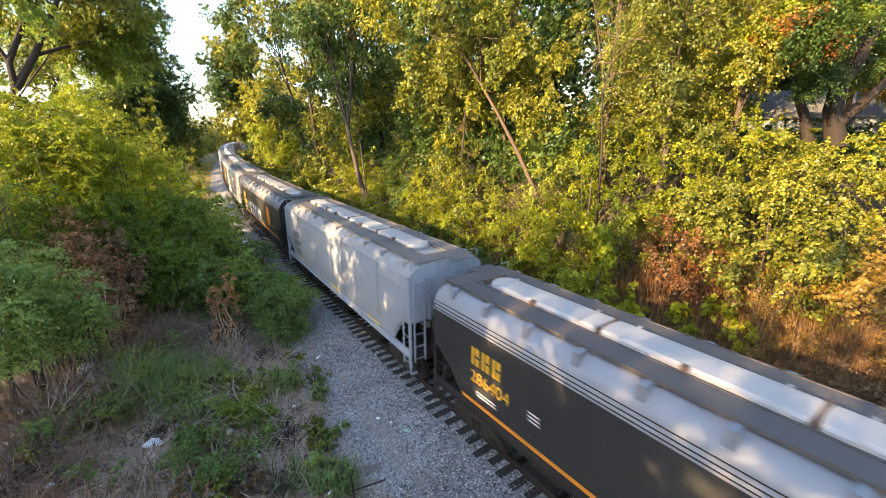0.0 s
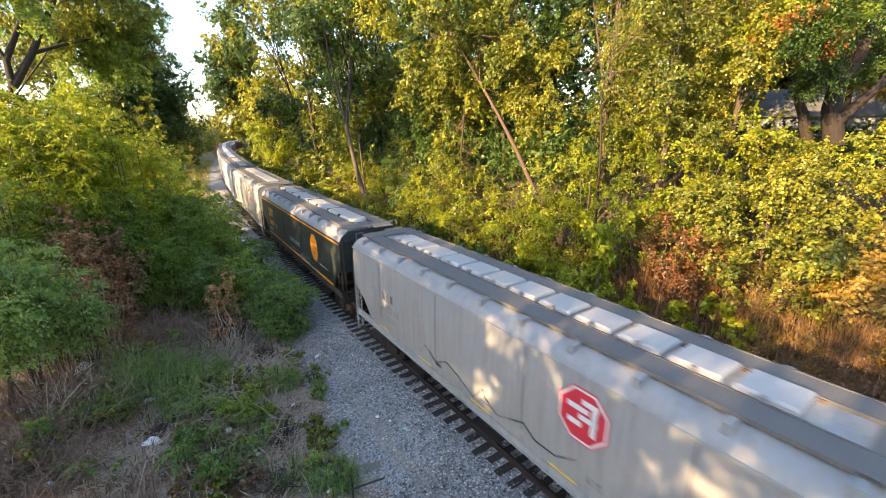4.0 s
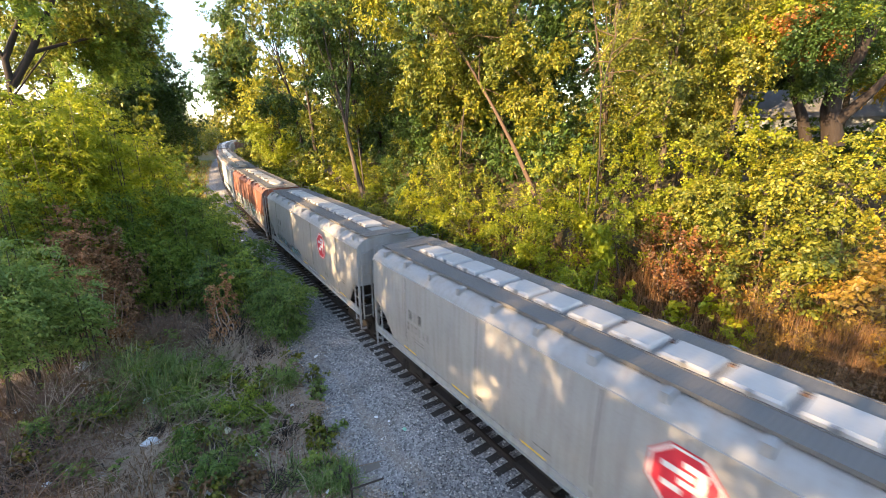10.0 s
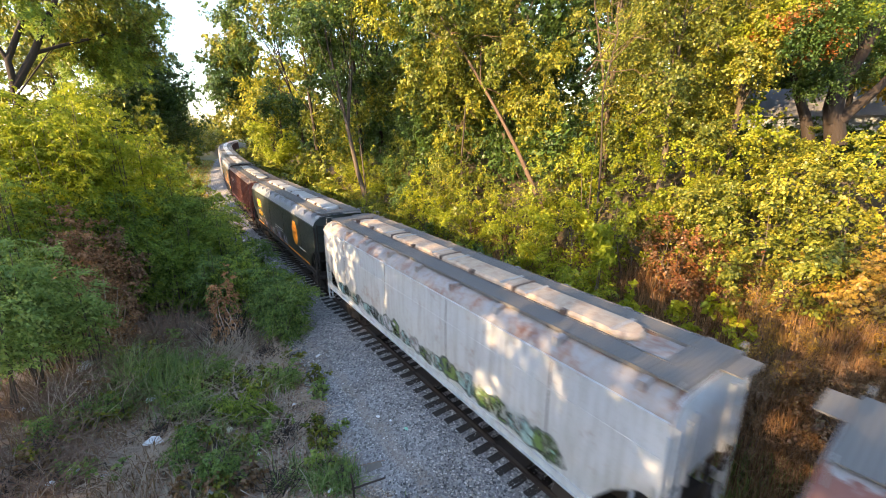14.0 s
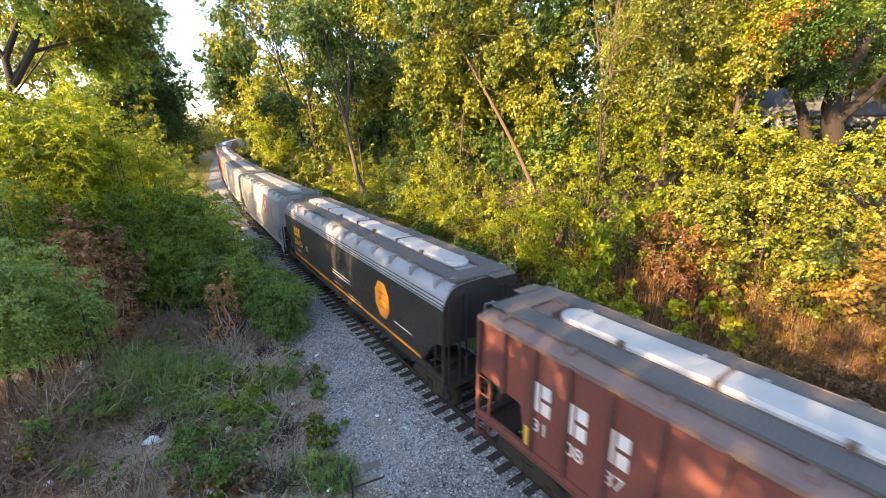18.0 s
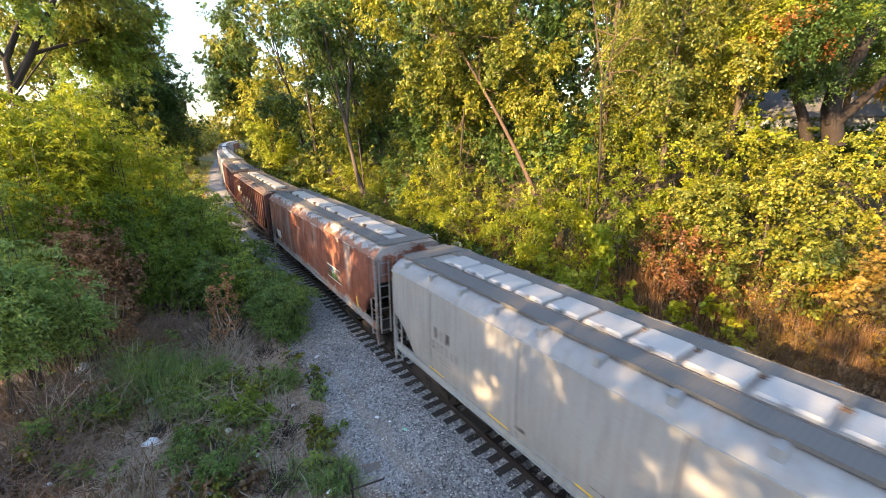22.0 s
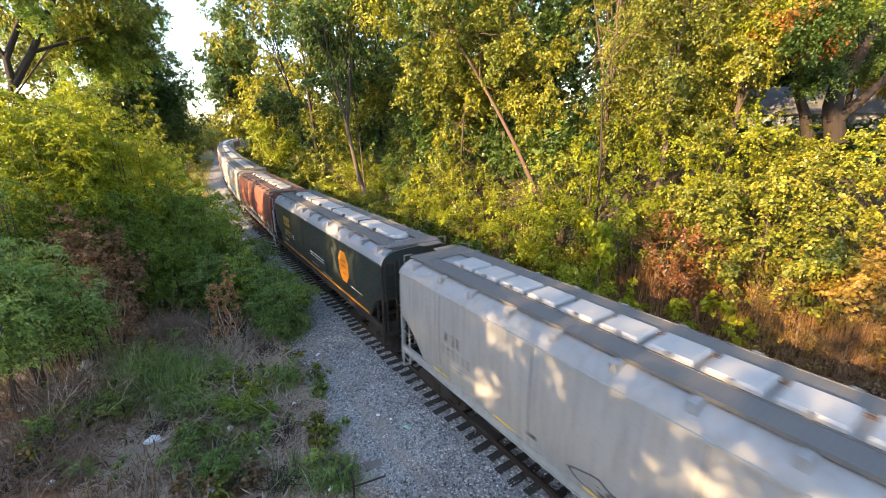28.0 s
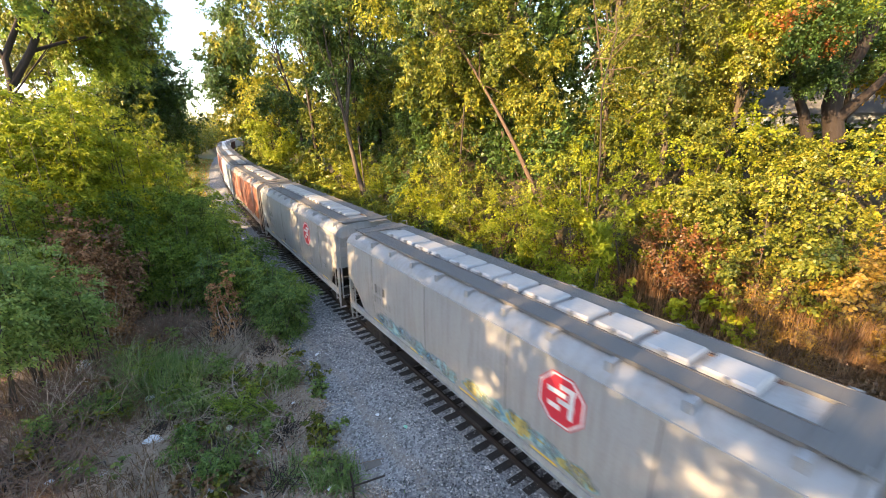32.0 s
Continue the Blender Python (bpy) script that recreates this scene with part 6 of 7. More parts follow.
# left side: bushes and trees between the viewer and the track
FRONDS = [  # x, y, height, rx, ry, leaves, seed, leaflet, stalk, clumps, lowest leaves
    # hazy blue-green sumac beside the slope
    (-4.2, 18.6, 5.4, 1.0, 1.0, "leaf_shade", 125, 0.13, 0.62, 95, 1.9), (-3.5, 19.8, 4.9, 0.9, 0.9, "leaf_shade", 126, 0.13, 0.6, 85, 1.7), (-2.75, 19.3, 3.5, 0.75, 0.7, "leaf_shade", 128, 0.12, 0.55, 50, 1.4), (-4.9, 17.2, 5.0, 0.9, 0.8, "leaf_shade", 127, 0.13, 0.6, 60, 2.2),
    # shaded thicket between the brown brush and the track
    (-0.9, 27.0, 6.4, 1.1, 1.0, "leaf_fresh", 106, 0.14, 0.62, 90, 0.2), (0.7, 29.0, 6.9, 1.2, 1.1, "leaf_fresh", 108, 0.15, 0.65, 95, 0.2), (2.3, 28.9, 6.4, 1.3, 1.2, "leaf_fresh", 107, 0.15, 0.65, 95, 0.2), (-0.6, 25.5, 4.6, 1.1, 1.0, "leaf_fresh", 130, 0.14, 0.6, 80, 0.1), (0.6, 24.9, 4.0, 1.0, 0.9, "leaf_fresh", 396, 0.13, 0.58, 70, 0.1),
    (1.5, 25.8, 5.0, 1.2, 1.1, "leaf_fresh", 397, 0.14, 0.62, 90, 0.1), (3.3, 26.8, 5.2, 1.2, 1.2, "leaf_fresh", 109, 0.14, 0.62, 90, 0.1), (3.6, 33.6, 5.7, 1.4, 1.8, "leaf_fresh", 113, 0.17, 0.7, 85, 0.1), (2.2, 23.6, 3.6, 0.9, 0.9, "leaf_sumac", 398, 0.13, 0.55, 60, 0.1), (3.7, 22.8, 3.8, 1.1, 1.1, "leaf_fresh", 112, 0.13, 0.6, 85, 0.1),
    # dark sumac along the ballast
    (4.2, 21.4, 3.4, 1.0, 1.1, "leaf_sumac", 111, 0.13, 0.6, 85, 0.0), (4.8, 20.0, 2.6, 0.9, 0.9, "leaf_sumac", 117, 0.13, 0.58, 60, 0.0), (4.6, 18.9, 1.8, 0.7, 0.8, "leaf_sumac", 399, 0.12, 0.5, 40, 0.0), (4.9, 23.4, 2.3, 1.2, 1.3, "leaf_fresh", 110, 0.13, 0.58, 65, 0.0), (4.7, 28.0, 3.2, 1.2, 1.8, "leaf_sumac", 391, 0.15, 0.6, 60, 0.0), (4.3, 19.6, 2.4, 0.7, 0.7, "leaf_sumac", 394, 0.12, 0.52, 45, 0.2),
    # tall lime thicket in the low sun
    (-4.3, 26.7, 11.2, 1.2, 1.1, "leaf_lime", 103, 0.16, 0.75, 105, 2.4), (-2.9, 27.8, 12.0, 1.2, 1.2, "leaf_lime", 104, 0.16, 0.75, 110, 2.6), (-1.6, 29.0, 11.6, 1.2, 1.2, "leaf_lime", 105, 0.17, 0.75, 105, 2.4), (-0.3, 30.0, 10.8, 1.2, 1.2, "leaf_lime", 116, 0.17, 0.75, 95, 2.0), (-3.6, 25.4, 9.8, 1.1, 1.0, "leaf_lime", 129, 0.15, 0.7, 95, 2.0), (-2.3, 26.0, 9.8, 1.1, 1.0, "leaf_lime", 392, 0.15, 0.7, 95, 1.8),
    (-1.0, 27.4, 9.6, 1.1, 1.0, "leaf_lime", 393, 0.15, 0.7, 85, 2.0), (-4.9, 23.9, 7.8, 1.1, 1.0, "leaf_fresh", 386, 0.14, 0.65, 85, 1.0), (-3.5, 24.6, 7.2, 1.0, 0.9, "leaf_fresh", 387, 0.14, 0.65, 80, 1.0), (-2.0, 25.6, 7.0, 1.0, 0.9, "leaf_fresh", 388, 0.14, 0.65, 80, 1.0), (0.7, 32.0, 9.6, 1.2, 1.2, "leaf_lime", 389, 0.17, 0.75, 80, 1.5), (-5.6, 28.0, 12.0, 1.3, 1.3, "leaf_lime", 390, 0.17, 0.75, 90, 2.4)]
for x, y, h, rx, ry, mat, seed, lf, ln, cl, low in FRONDS:
    frond_bush({"leaf_lime": "tall bright lime-green sapling thicket with feathered leaves in low sun", "leaf_shade": "hazy blue-green sumac bush with feathered leaves", "leaf_sumac": "deep green sumac bush with feathered leaves beside the ballast"}.get(mat, "fresh green sumac thicket with feathered leaves"), x, y, h, (rx, ry), mat, seed, clumps=cl, per=5, leaflet=lf * 1.4, length=ln * 1.4, low=low, canes=9)
LEFT = [  # x, y, height, rx, ry, leaves, seed, leaf length
    (-3.1, 23.2, 6.0, 0.9, 0.8, "leaf_withered", 101, 0.12), (-2.3, 23.4, 6.1, 0.9, 0.8, "leaf_withered", 102, 0.12), (-1.6, 24.2, 5.2, 0.9, 0.8, "leaf_withered", 148, 0.12), (-2.9, 22.2, 4.0, 0.9, 0.7, "leaf_withered", 385, 0.11),
    (1.2, 44.0, 11.6, 1.3, 1.4, "leaf_yellow", 382, 0.2), (3.3, 41.9, 8.2, 1.0, 1.4, "leaf_yellow", 114, 0.2), (2.2, 37.9, 7.6, 1.2, 1.4, "leaf_fresh", 381, 0.2), (-0.6, 41.0, 9.0, 1.9, 1.8, "leaf_green", 383, 0.22), (-2.6, 38.0, 9.4, 2.0, 1.8, "leaf_green", 384, 0.22),
    (3.2, 40.0, 4.6, 1.0, 2.4, "leaf_fresh", 115, 0.22), (2.9, 50.0, 4.2, 1.1, 2.8, "leaf_fresh", 118, 0.22), (2.0, 58.0, 7.0, 1.4, 2.0, "leaf_fresh", 119, 0.3), (2.8, 66.0, 4.6, 1.2, 2.4, "leaf_fresh", 120, 0.3), (4.0, 76.0, 8.4, 1.5, 2.0, "leaf_fresh", 121, 0.34), (4.8, 90.0, 4.6, 1.5, 3.0, "leaf_fresh", 122, 0.38), (6.6, 108.0, 7.0, 2.0, 4.0, "leaf_fresh", 123, 0.42), (7.4, 128.0, 9.6, 2.8, 3.6, "leaf_yellow", 124, 0.48)]
for x, y, h, rx, ry, mat, seed, lf in LEFT:
    bush({"leaf_yellow": "yellow-green thicket beyond the verge", "leaf_withered": "withered reddish-brown thicket beside green bushes"}.get(mat, WORDS.get(mat, "")), x, y, h, (rx, ry), mat, seed, clumps=int(60 + 9 * h), per=40, leaf=lf, clump=0.12 + 0.65 * lf, bark_mat="twig_brown" if mat == "leaf_withered" else "bark", stems=14 if mat == "leaf_withered" else 6, stem_r=0.5 if mat == "leaf_withered" else 1.0)
b = (-4.7, 31.2, gz(-4.7, 31.2))
tree("large spreading tree with a dark forked trunk", b, (-4.6, 31.2, 11.4), [((-2.0, 33.9, 16.4), (4.0, 3.6, 2.8), 420, None), ((0.4, 38.0, 17.0), (2.6, 3.0, 3.0), 380, "leaf_fresh"), ((-1.4, 36.0, 14.0), (3.0, 2.6, 2.2), 300, "leaf_fresh"), ((-3.6, 29.8, 14.4), (1.7, 1.2, 1.5), 46, "leaf_fresh"), ((-4.0, 30.6, 17.4), (2.6, 2.4, 1.6), 90, None)], "leaf_green", "bark_black", 0.27, leaf=0.19, per=54, seed=131, bend=0.06, clump=0.36, low_limb=0.9, limbs=3, tight=0.15,
     stems=((((-4.57, 31.17, 11.2), (-4.55, 31.17, 12.5), (-3.7, 31.3, 14.3), (-3.5, 31.3, 15.6), (-4.4, 31.3, 18.0)), 0.17), (((-4.57, 31.17, 11.2), (-3.54, 31.3, 12.9), (-2.8, 31.4, 14.4), (-2.1, 31.6, 15.8), (-1.6, 32.2, 17.5)), 0.19), (((-3.54, 31.3, 12.9), (-2.4, 32.0, 13.5), (-0.9, 33.0, 14.2), (0.2, 35.0, 15.0)), 0.10), (((-4.55, 31.17, 12.5), (-5.1, 31.0, 14.0), (-5.3, 31.0, 16.5)), 0.10)))
b = (1.6, 57.0, gz(1.6, 57.0))
tree("tall dark green tree against the bright sky", b, off(b, 0.3, 0, 15.5), [(off(b, 0.4, 0, 13.8), (3.7, 3.6, 3.2), 620, None), (off(b, -1.0, 0, 16.6), (2.6, 3.0, 2.6), 330, None), (off(b, -0.4, 0, 10.2), (4.2, 4.0, 3.0), 400, None)], "leaf_dark", "bark_dark", 0.32, leaf=0.26, per=56, seed=132, clump=0.5, group=6, tight=0.17, limbs=6)
b = (-5.2, 52.0, gz(-5.2, 52.0))
tree("broad green tree behind the thicket", b, off(b, 0.3, 0, 15), [(off(b, 0, 0, 13.0), (5.0, 5.2, 6.0), 300, None)], "leaf_green", "bark_dark", 0.32, leaf=0.3, per=50, seed=133, clump=0.6)
# trees beside and behind the viewer whose shade falls on the track
SHADE = [(-20, -25, 15.0, 3.9, 147, 1), (-20.5, -18.5, 15.2, 3.9, 141, 1), (-20, -12, 15.2, 3.9, 142, 1), (-20.5, -5.5, 15.0, 3.9, 143, 1), (-20, 1, 15.2, 3.9, 144, 0.85), (-20.5, 7.5, 15.0, 3.8, 145, 0.8), (-20, 13.5, 14.4, 3.5, 146, 0.8), (-19.5, 19.5, 13.4, 3.5, 148, 0.9), (-19.5, 26.0, 10.4, 3.2, 149, 0.7), (-19.5, 32.5, 10.4, 3.2, 150, 0.7)]
SHADE += [(-26 + (k % 2), -23.5 + 6.2 * k, 16.6, 4.2, 151 + k, 0.8) for k in range(6)]
for x, y, h, rad, seed, k in SHADE:
    b = (x, y, gz(x, y))
    tree("leafy tree whose shade falls over the track", b, off(b, 0.3, 0, h * 0.8), [(off(b, 0, 0, h * 0.56), (rad, rad, h * 0.42), int(300 * k), None)], "leaf_green", "bark", 0.24, leaf=0.31, per=74, seed=seed, clump=0.62, limbs=6, group=4, tight=0.2)
# unseen bushes added to close sun gaps below the shade trees
for x, y, h, seed in ((-18, 10.6, 8.5, 171), (-18.5, 4.2, 8.0, 172), (-18, -2.2, 8.0, 173)):
    bush("unseen green bush added to block low sun from the verge", x, y, h, (3.0, 2.8), "leaf_green", seed, clumps=110, per=30, leaf=0.4, clump=0.6)

# ---- houses above the bank ----
def house(label, s, u, w, d, h, roof_h, wall, roof_mat, turn, z):
    thing = tagged(new("house"), label, "house")
    p = on_line(s, u)
    thing.matrix_basis = Matrix.Translation((p.x, p.y, z)) @ pose(0, 0, 0, 0, 0, turn)
    sh = Shape()
    t = 0.2
    for c, sz in (((0, -d / 2, h / 2), (w, t, h)), ((0, d / 2, h / 2), (w, t, h)), ((-w / 2, 0, h / 2), (t, d - t - 0.01, h)), ((w / 2, 0, h / 2), (t, d - t - 0.01, h))):
        sh.box(c, sz)
    part("wall", sh, M[wall], thing)
    sh = Shape()
    o = 0.5
    sh.slab([(-w / 2 - o, -d / 2 - o, h), (-w / 2 - o, d / 2 + o, h), (-w / 2 - o, 0, h + roof_h)], (w + 2 * o, 0, 0))
    part("roof", sh, M[roof_mat], thing)
    for k in (-0.3, 0.3):
        for face in (-1, 1):
            win = part("window", Shape().box((w * k, face * (d / 2 + 0.11), h * 0.55), (1.1, 0.06, 1.3)), M["trim"], thing)
            part("pane", Shape().box((w * k, face * (d / 2 + 0.145), h * 0.55), (0.9, 0.02, 1.1)), M["glass"], win)
        win = part("window", Shape().box((-w / 2 - 0.11, d * k, h * 0.55), (0.06, 1.1, 1.3)), M["trim"], thing)
        part("pane", Shape().box((-w / 2 - 0.145, d * k, h * 0.55), (0.02, 0.9, 1.1)), M["glass"], win)
    for k in (-0.45, -0.1, 0.25):
        part("porch_post", Shape().box((-w / 2 - 1.6, d * k, h * 0.45), (0.14, 0.14, h * 0.9)), M["trim"], thing)
    part("porch_roof", Shape().box((-w / 2 - 0.9, -d * 0.1, h * 0.93), (1.9, d * 0.85, 0.14)), M[roof_mat], thing)
    return thing


house("pale-sided house with a grey shingle roof and porch", 12.5, 38, 11, 9, 3.4, 2.4, "siding", "shingle", 96, 6.6)
house("house with a brown shingle roof behind trees", 5.2, 44, 9, 9, 2.8, 2.0, "siding", "shingle_brown", 5, 6.4)
house("white-trimmed house seen through the leaves", 36, 44, 10, 9, 3.4, 2.4, "siding", "shingle", 20, 6.4)

# ---- verge: grass, straw, twigs, litter ----
def blades(name, label, n, place, h_lo, h_hi, width, mat, seed, lean=0.5):
    rs = np.random.default_rng(seed)
    x, y = place(rs, n)
    z = ground_z(x, y)
    h = rs.uniform(h_lo, h_hi, n)
    a = rs.uniform(0, 2 * np.pi, n)
    ln = rs.normal(0, lean, n) * h
    w = width * rs.uniform(0.6, 1.4, n)
    b = np.stack([x, y, z - 0.02], -1)
    sd = np.stack([-np.sin(a), np.cos(a), 0 * a], -1) * w[:, None]
    m = b + np.stack([np.cos(a) * ln * 0.35, np.sin(a) * ln * 0.35, h * 0.6], -1)
    t = b + np.stack([np.cos(a) * ln, np.sin(a) * ln, h * np.clip(1 - 0.25 * np.abs(ln / h), 0.3, 1)], -1)
    co = np.stack([b - sd, b + sd, m + sd * 0.7, m - sd * 0.7, t], 1).reshape(-1, 3)
    i = 5 * np.arange(n)[:, None]
    f = np.concatenate([i + np.array([[0, 1, 2]]), i + np.array([[0, 2, 3]]), i + np.array([[3, 2, 4]])])
    ob = new(name, raw_mesh(name, co, f, M[mat]))
    return tagged(ob, label, "grass" if "grass" in name else "brush", kind="stuff")


def verge(rs, n):
    s, u = 5 + 30 * rs.random(n), rs.uniform(-13, -3.2, n)
    p = np.stack([np.interp(s, LS, _x) + u, np.interp(s, LS, _y)])
    return p[0], p[1]


def tufts(cx, cy, r, k, seed0):
    def place(rs, n):
        rc = np.random.default_rng(seed0)
        tx, ty = cx + rc.normal(0, r, k), cy + rc.normal(0, r, k)
        j = rs.integers(0, k, n)
        return tx[j] + rs.normal(0, 0.16, n), ty[j] + rs.normal(0, 0.16, n)
    return place


def far_verge(rs, n):
    s, u = rs.uniform(34, 150, n), rs.uniform(-9.0, -3.6, n)
    return np.interp(s, LS, _x) + u, np.interp(s, LS, _y)


blades("verge_grass", "sunlit rough grass beside the distant track", 5200, far_verge, 0.15, 0.6, 0.05, "blade", 218, 0.7)
blades("verge_grass", "golden dry grass beside the distant track", 2600, far_verge, 0.2, 0.7, 0.05, "gold_straw", 219, 0.7)
blades("dry_grass", "dry grey-brown grass and fallen stalks on the verge", 5200, verge, 0.06, 0.34, 0.009, "straw", 201, 1.6)
blades("verge_grass", "thin green grass on the verge", 900, verge, 0.08, 0.35, 0.010, "blade", 202, 0.8)
for cx, cy, r, k, n, hi, seed in ((-1.3, 18.0, 0.45, 12, 2200, 1.1, 203), (-0.5, 17.2, 0.5, 13, 2600, 1.05, 208), (0.4, 16.5, 0.4, 10, 1900, 0.95, 209), (-0.1, 15.2, 0.4, 6, 800, 0.7, 212), (1.3, 13.4, 0.4, 6, 520, 0.6, 211), (-2.8, 15.8, 0.4, 6, 700, 0.7, 216), (2.6, 10.0, 0.4, 10, 1100, 0.4, 204), (3.2, 9.4, 0.3, 7, 600, 0.35, 213), (2.7, 14.6, 0.3, 5, 420, 0.5, 205), (1.0, 11.4, 0.5, 5, 320, 0.5, 210)):
    blades("grass_clump", "long green grass clump on the verge", int(n * 0.36), tufts(cx, cy, r, k, seed), 0.35, hi * 1.3, 0.017, "blade", seed, 1.1)


blades("dry_stalks", "long pale dead stalks leaning over the verge", 420, lambda rs, n: (rs.uniform(-4.5, 3.6, n), rs.uniform(9.5, 21, n)), 0.5, 1.5, 0.010, "straw", 214, 1.7)
blades("dry_stalks", "brown dead stalks leaning over the verge", 1300, lambda rs, n: (rs.uniform(-4.8, 3.4, n), rs.uniform(9.5, 22, n)), 0.25, 0.9, 0.010, "dry_stem", 215, 1.3)


def fallen(name, label, n, seed, mat, size):
    rs = np.random.default_rng(seed)
    x, y = verge(rs, n)
    p = np.stack([x, y, ground_z(x, y) + rs.uniform(0.0, 0.06, n)], -1)
    return tagged(new(name, leaf_mesh(name, p, size, M[mat], rs, np.array([0, 0, 1.0]))), label, "leaves", kind="stuff")


fallen("leaf_litter", "fallen dry leaves scattered over the verge", 30000, 221, "leaf_litter", 0.10)
fallen("leaf_litter", "pale dry leaves scattered over the verge", 7000, 222, "straw", 0.10)
blades("bank_grass", "sunlit dry grass on the railway bank", 26000, lambda rs, n: (TX + rs.uniform(3.2, 8.5, n), rs.uniform(-3, 1, n) + 20 * rs.random(n) ** 2), 0.3, 1.2, 0.014, "dry_stem", 206, 0.6)
blades("bank_grass", "green grass at the foot of the bank", 15000, lambda rs, n: (TX + rs.uniform(2.5, 4.6, n), rs.uniform(-3, 0, n) + 22 * rs.random(n) ** 1.5), 0.2, 0.75, 0.012, "blade", 207, 0.6)


def dead_brush(label, x, y, r, h, n, mat, seed):
    pr = random.Random(seed)
    z = gz(x, y)
    thing = tagged(new("dead_brush"), label, "brush")
    thing.location = (x, y, z)
    for k in range(4):
        sh = Shape()
        for _ in range(n // 4):
            a = Vector((pr.gauss(0, r * 0.5), pr.gauss(0, r * 0.5), pr.uniform(-0.05, 0.1)))
            e = a + Vector((pr.gauss(0, r * 0.6), pr.gauss(0, r * 0.6), pr.uniform(0.25, 1) * h))
            m = a.lerp(e, 0.5) + Vector((pr.gauss(0, 0.1), pr.gauss(0, 0.1), pr.uniform(0, 0.12)))
            sh.path([a, m, e], [0.013, 0.010, 0.004], 4)
        tagged(part("twig_tangle", sh, M[mat], thing), kind="stuff")
    return thing


tagged(new("leaf_litter", leaf_mesh("leaf_litter", (lambda q: np.stack([q[0], q[1], ground_z(q[0], q[1]) + q[2]], -1))((TX + rng.uniform(4.2, 9.5, 22000), rng.uniform(-4, 14, 22000), rng.uniform(0.0, 0.08, 22000))), 0.075, M["leaf_brown"], rng, np.array([0, 0, 0.6]))), "brown fallen leaves covering the foot of the bank", "leaves", kind="stuff")
for bx, by, br, bh in ((-3.6, 14.6, 1.3, 1.0), (-2.9, 16.6, 1.2, 1.1), (-4.2, 17.2, 1.2, 1.4), (-2.0, 18.6, 1.3, 1.2), (-3.2, 13.2, 1.0, 0.8), (-0.6, 22.0, 1.2, 1.6)):
    dead_brush("brown dead stalks standing on the slope", bx, by, br, bh, 120, "twig_brown", 313 + int(bx * 10))
dead_brush("flattened mat of pale dead stalks on the slope", -1.6, 12.8, 0.75, 0.16, 260, "twig", 312)
dead_brush("flattened mat of pale dead stalks on the slope", -2.2, 13.5, 0.6, 0.14, 160, "twig", 317)
fallen_at = lambda rs, n: (rs.uniform(-5.5, -1.0, n), rs.uniform(11, 22, n))
blades("dry_brush", "brown dead grass on the slope", 3200, fallen_at, 0.1, 0.8, 0.012, "dry_stem", 231, 0.9)
dead_brush("tangle of grey-brown dead twigs on the verge", 2.0, 19.8, 0.9, 1.9, 200, "bark_dark", 301)
dead_brush("pale broken canes in a dead tangle", 1.9, 19.2, 0.8, 1.6, 46, "twig", 321)
dead_brush("tangle of grey dead twigs on the verge", 1.7, 18.6, 0.8, 1.3, 130, "twig", 316)
dead_brush("tangle of grey dead twigs on the verge", 0.9, 18.8, 0.9, 1.0, 90, "twig_brown", 302)
dead_brush("tangle of grey dead stalks on the verge", 3.0, 16.6, 0.9, 0.9, 90, "twig", 303)
dead_brush("flattened dead stalks on the slope", -1.6, 12.8, 1.1, 0.35, 110, "twig", 304)
dead_brush("dead stalks among weeds on the verge", 1.2, 15.6, 1.6, 0.8, 130, "twig", 308)
dead_brush("dead stalks among weeds on the verge", 0.2, 20.8, 1.2, 1.0, 110, "twig_brown", 309)
dead_brush("low tangle of dead twigs beside the ballast", 2.6, 13.4, 1.2, 0.5, 90, "twig", 310)
dead_brush("dead stalks standing on the slope", -3.2, 17.0, 1.2, 1.5, 90, "twig", 305)
bush("withered brown plant with dry seed heads", 2.05, 19.2, 3.9, (0.55, 0.5), "leaf_withered", 306, clumps=90, per=30, leaf=0.10, clump=0.16, stems=8, bark_mat="twig")
bush("withered brown thicket beside green bushes", -2.2, 21.8, 3.6, (1.1, 0.9), "leaf_withered", 307, clumps=60, per=26, leaf=0.13, clump=0.25, stems=9, bark_mat="twig")
def fallen_canes(label, n, seed, mat):
    """Long dead canes lying and leaning over the verge, each bent."""
    pr = random.Random(seed)
    sh = Shape()
    for _ in range(n):
        x, y = pr.uniform(-4.6, 3.4), pr.uniform(9.6, 21.5)
        a, ln = pr.uniform(0, 6.283), pr.uniform(0.6, 2.0)
        pts = []
        for k in range(5):
            px, py = x + math.cos(a) * ln * k / 4, y + math.sin(a) * ln * k / 4
            a += pr.gauss(0, 0.22)
            pts.append((px, py, gz(px, py) + 0.05 + 0.5 * ln * pr.uniform(0.1, 0.35) * math.sin(math.pi * min(1, k / 4 + 0.12))))
        sh.path(pts, [0.011, 0.011, 0.009, 0.007, 0.004], 4)
    tagged(part("fallen_canes", sh, M[mat]), label, "brush", kind="stuff")


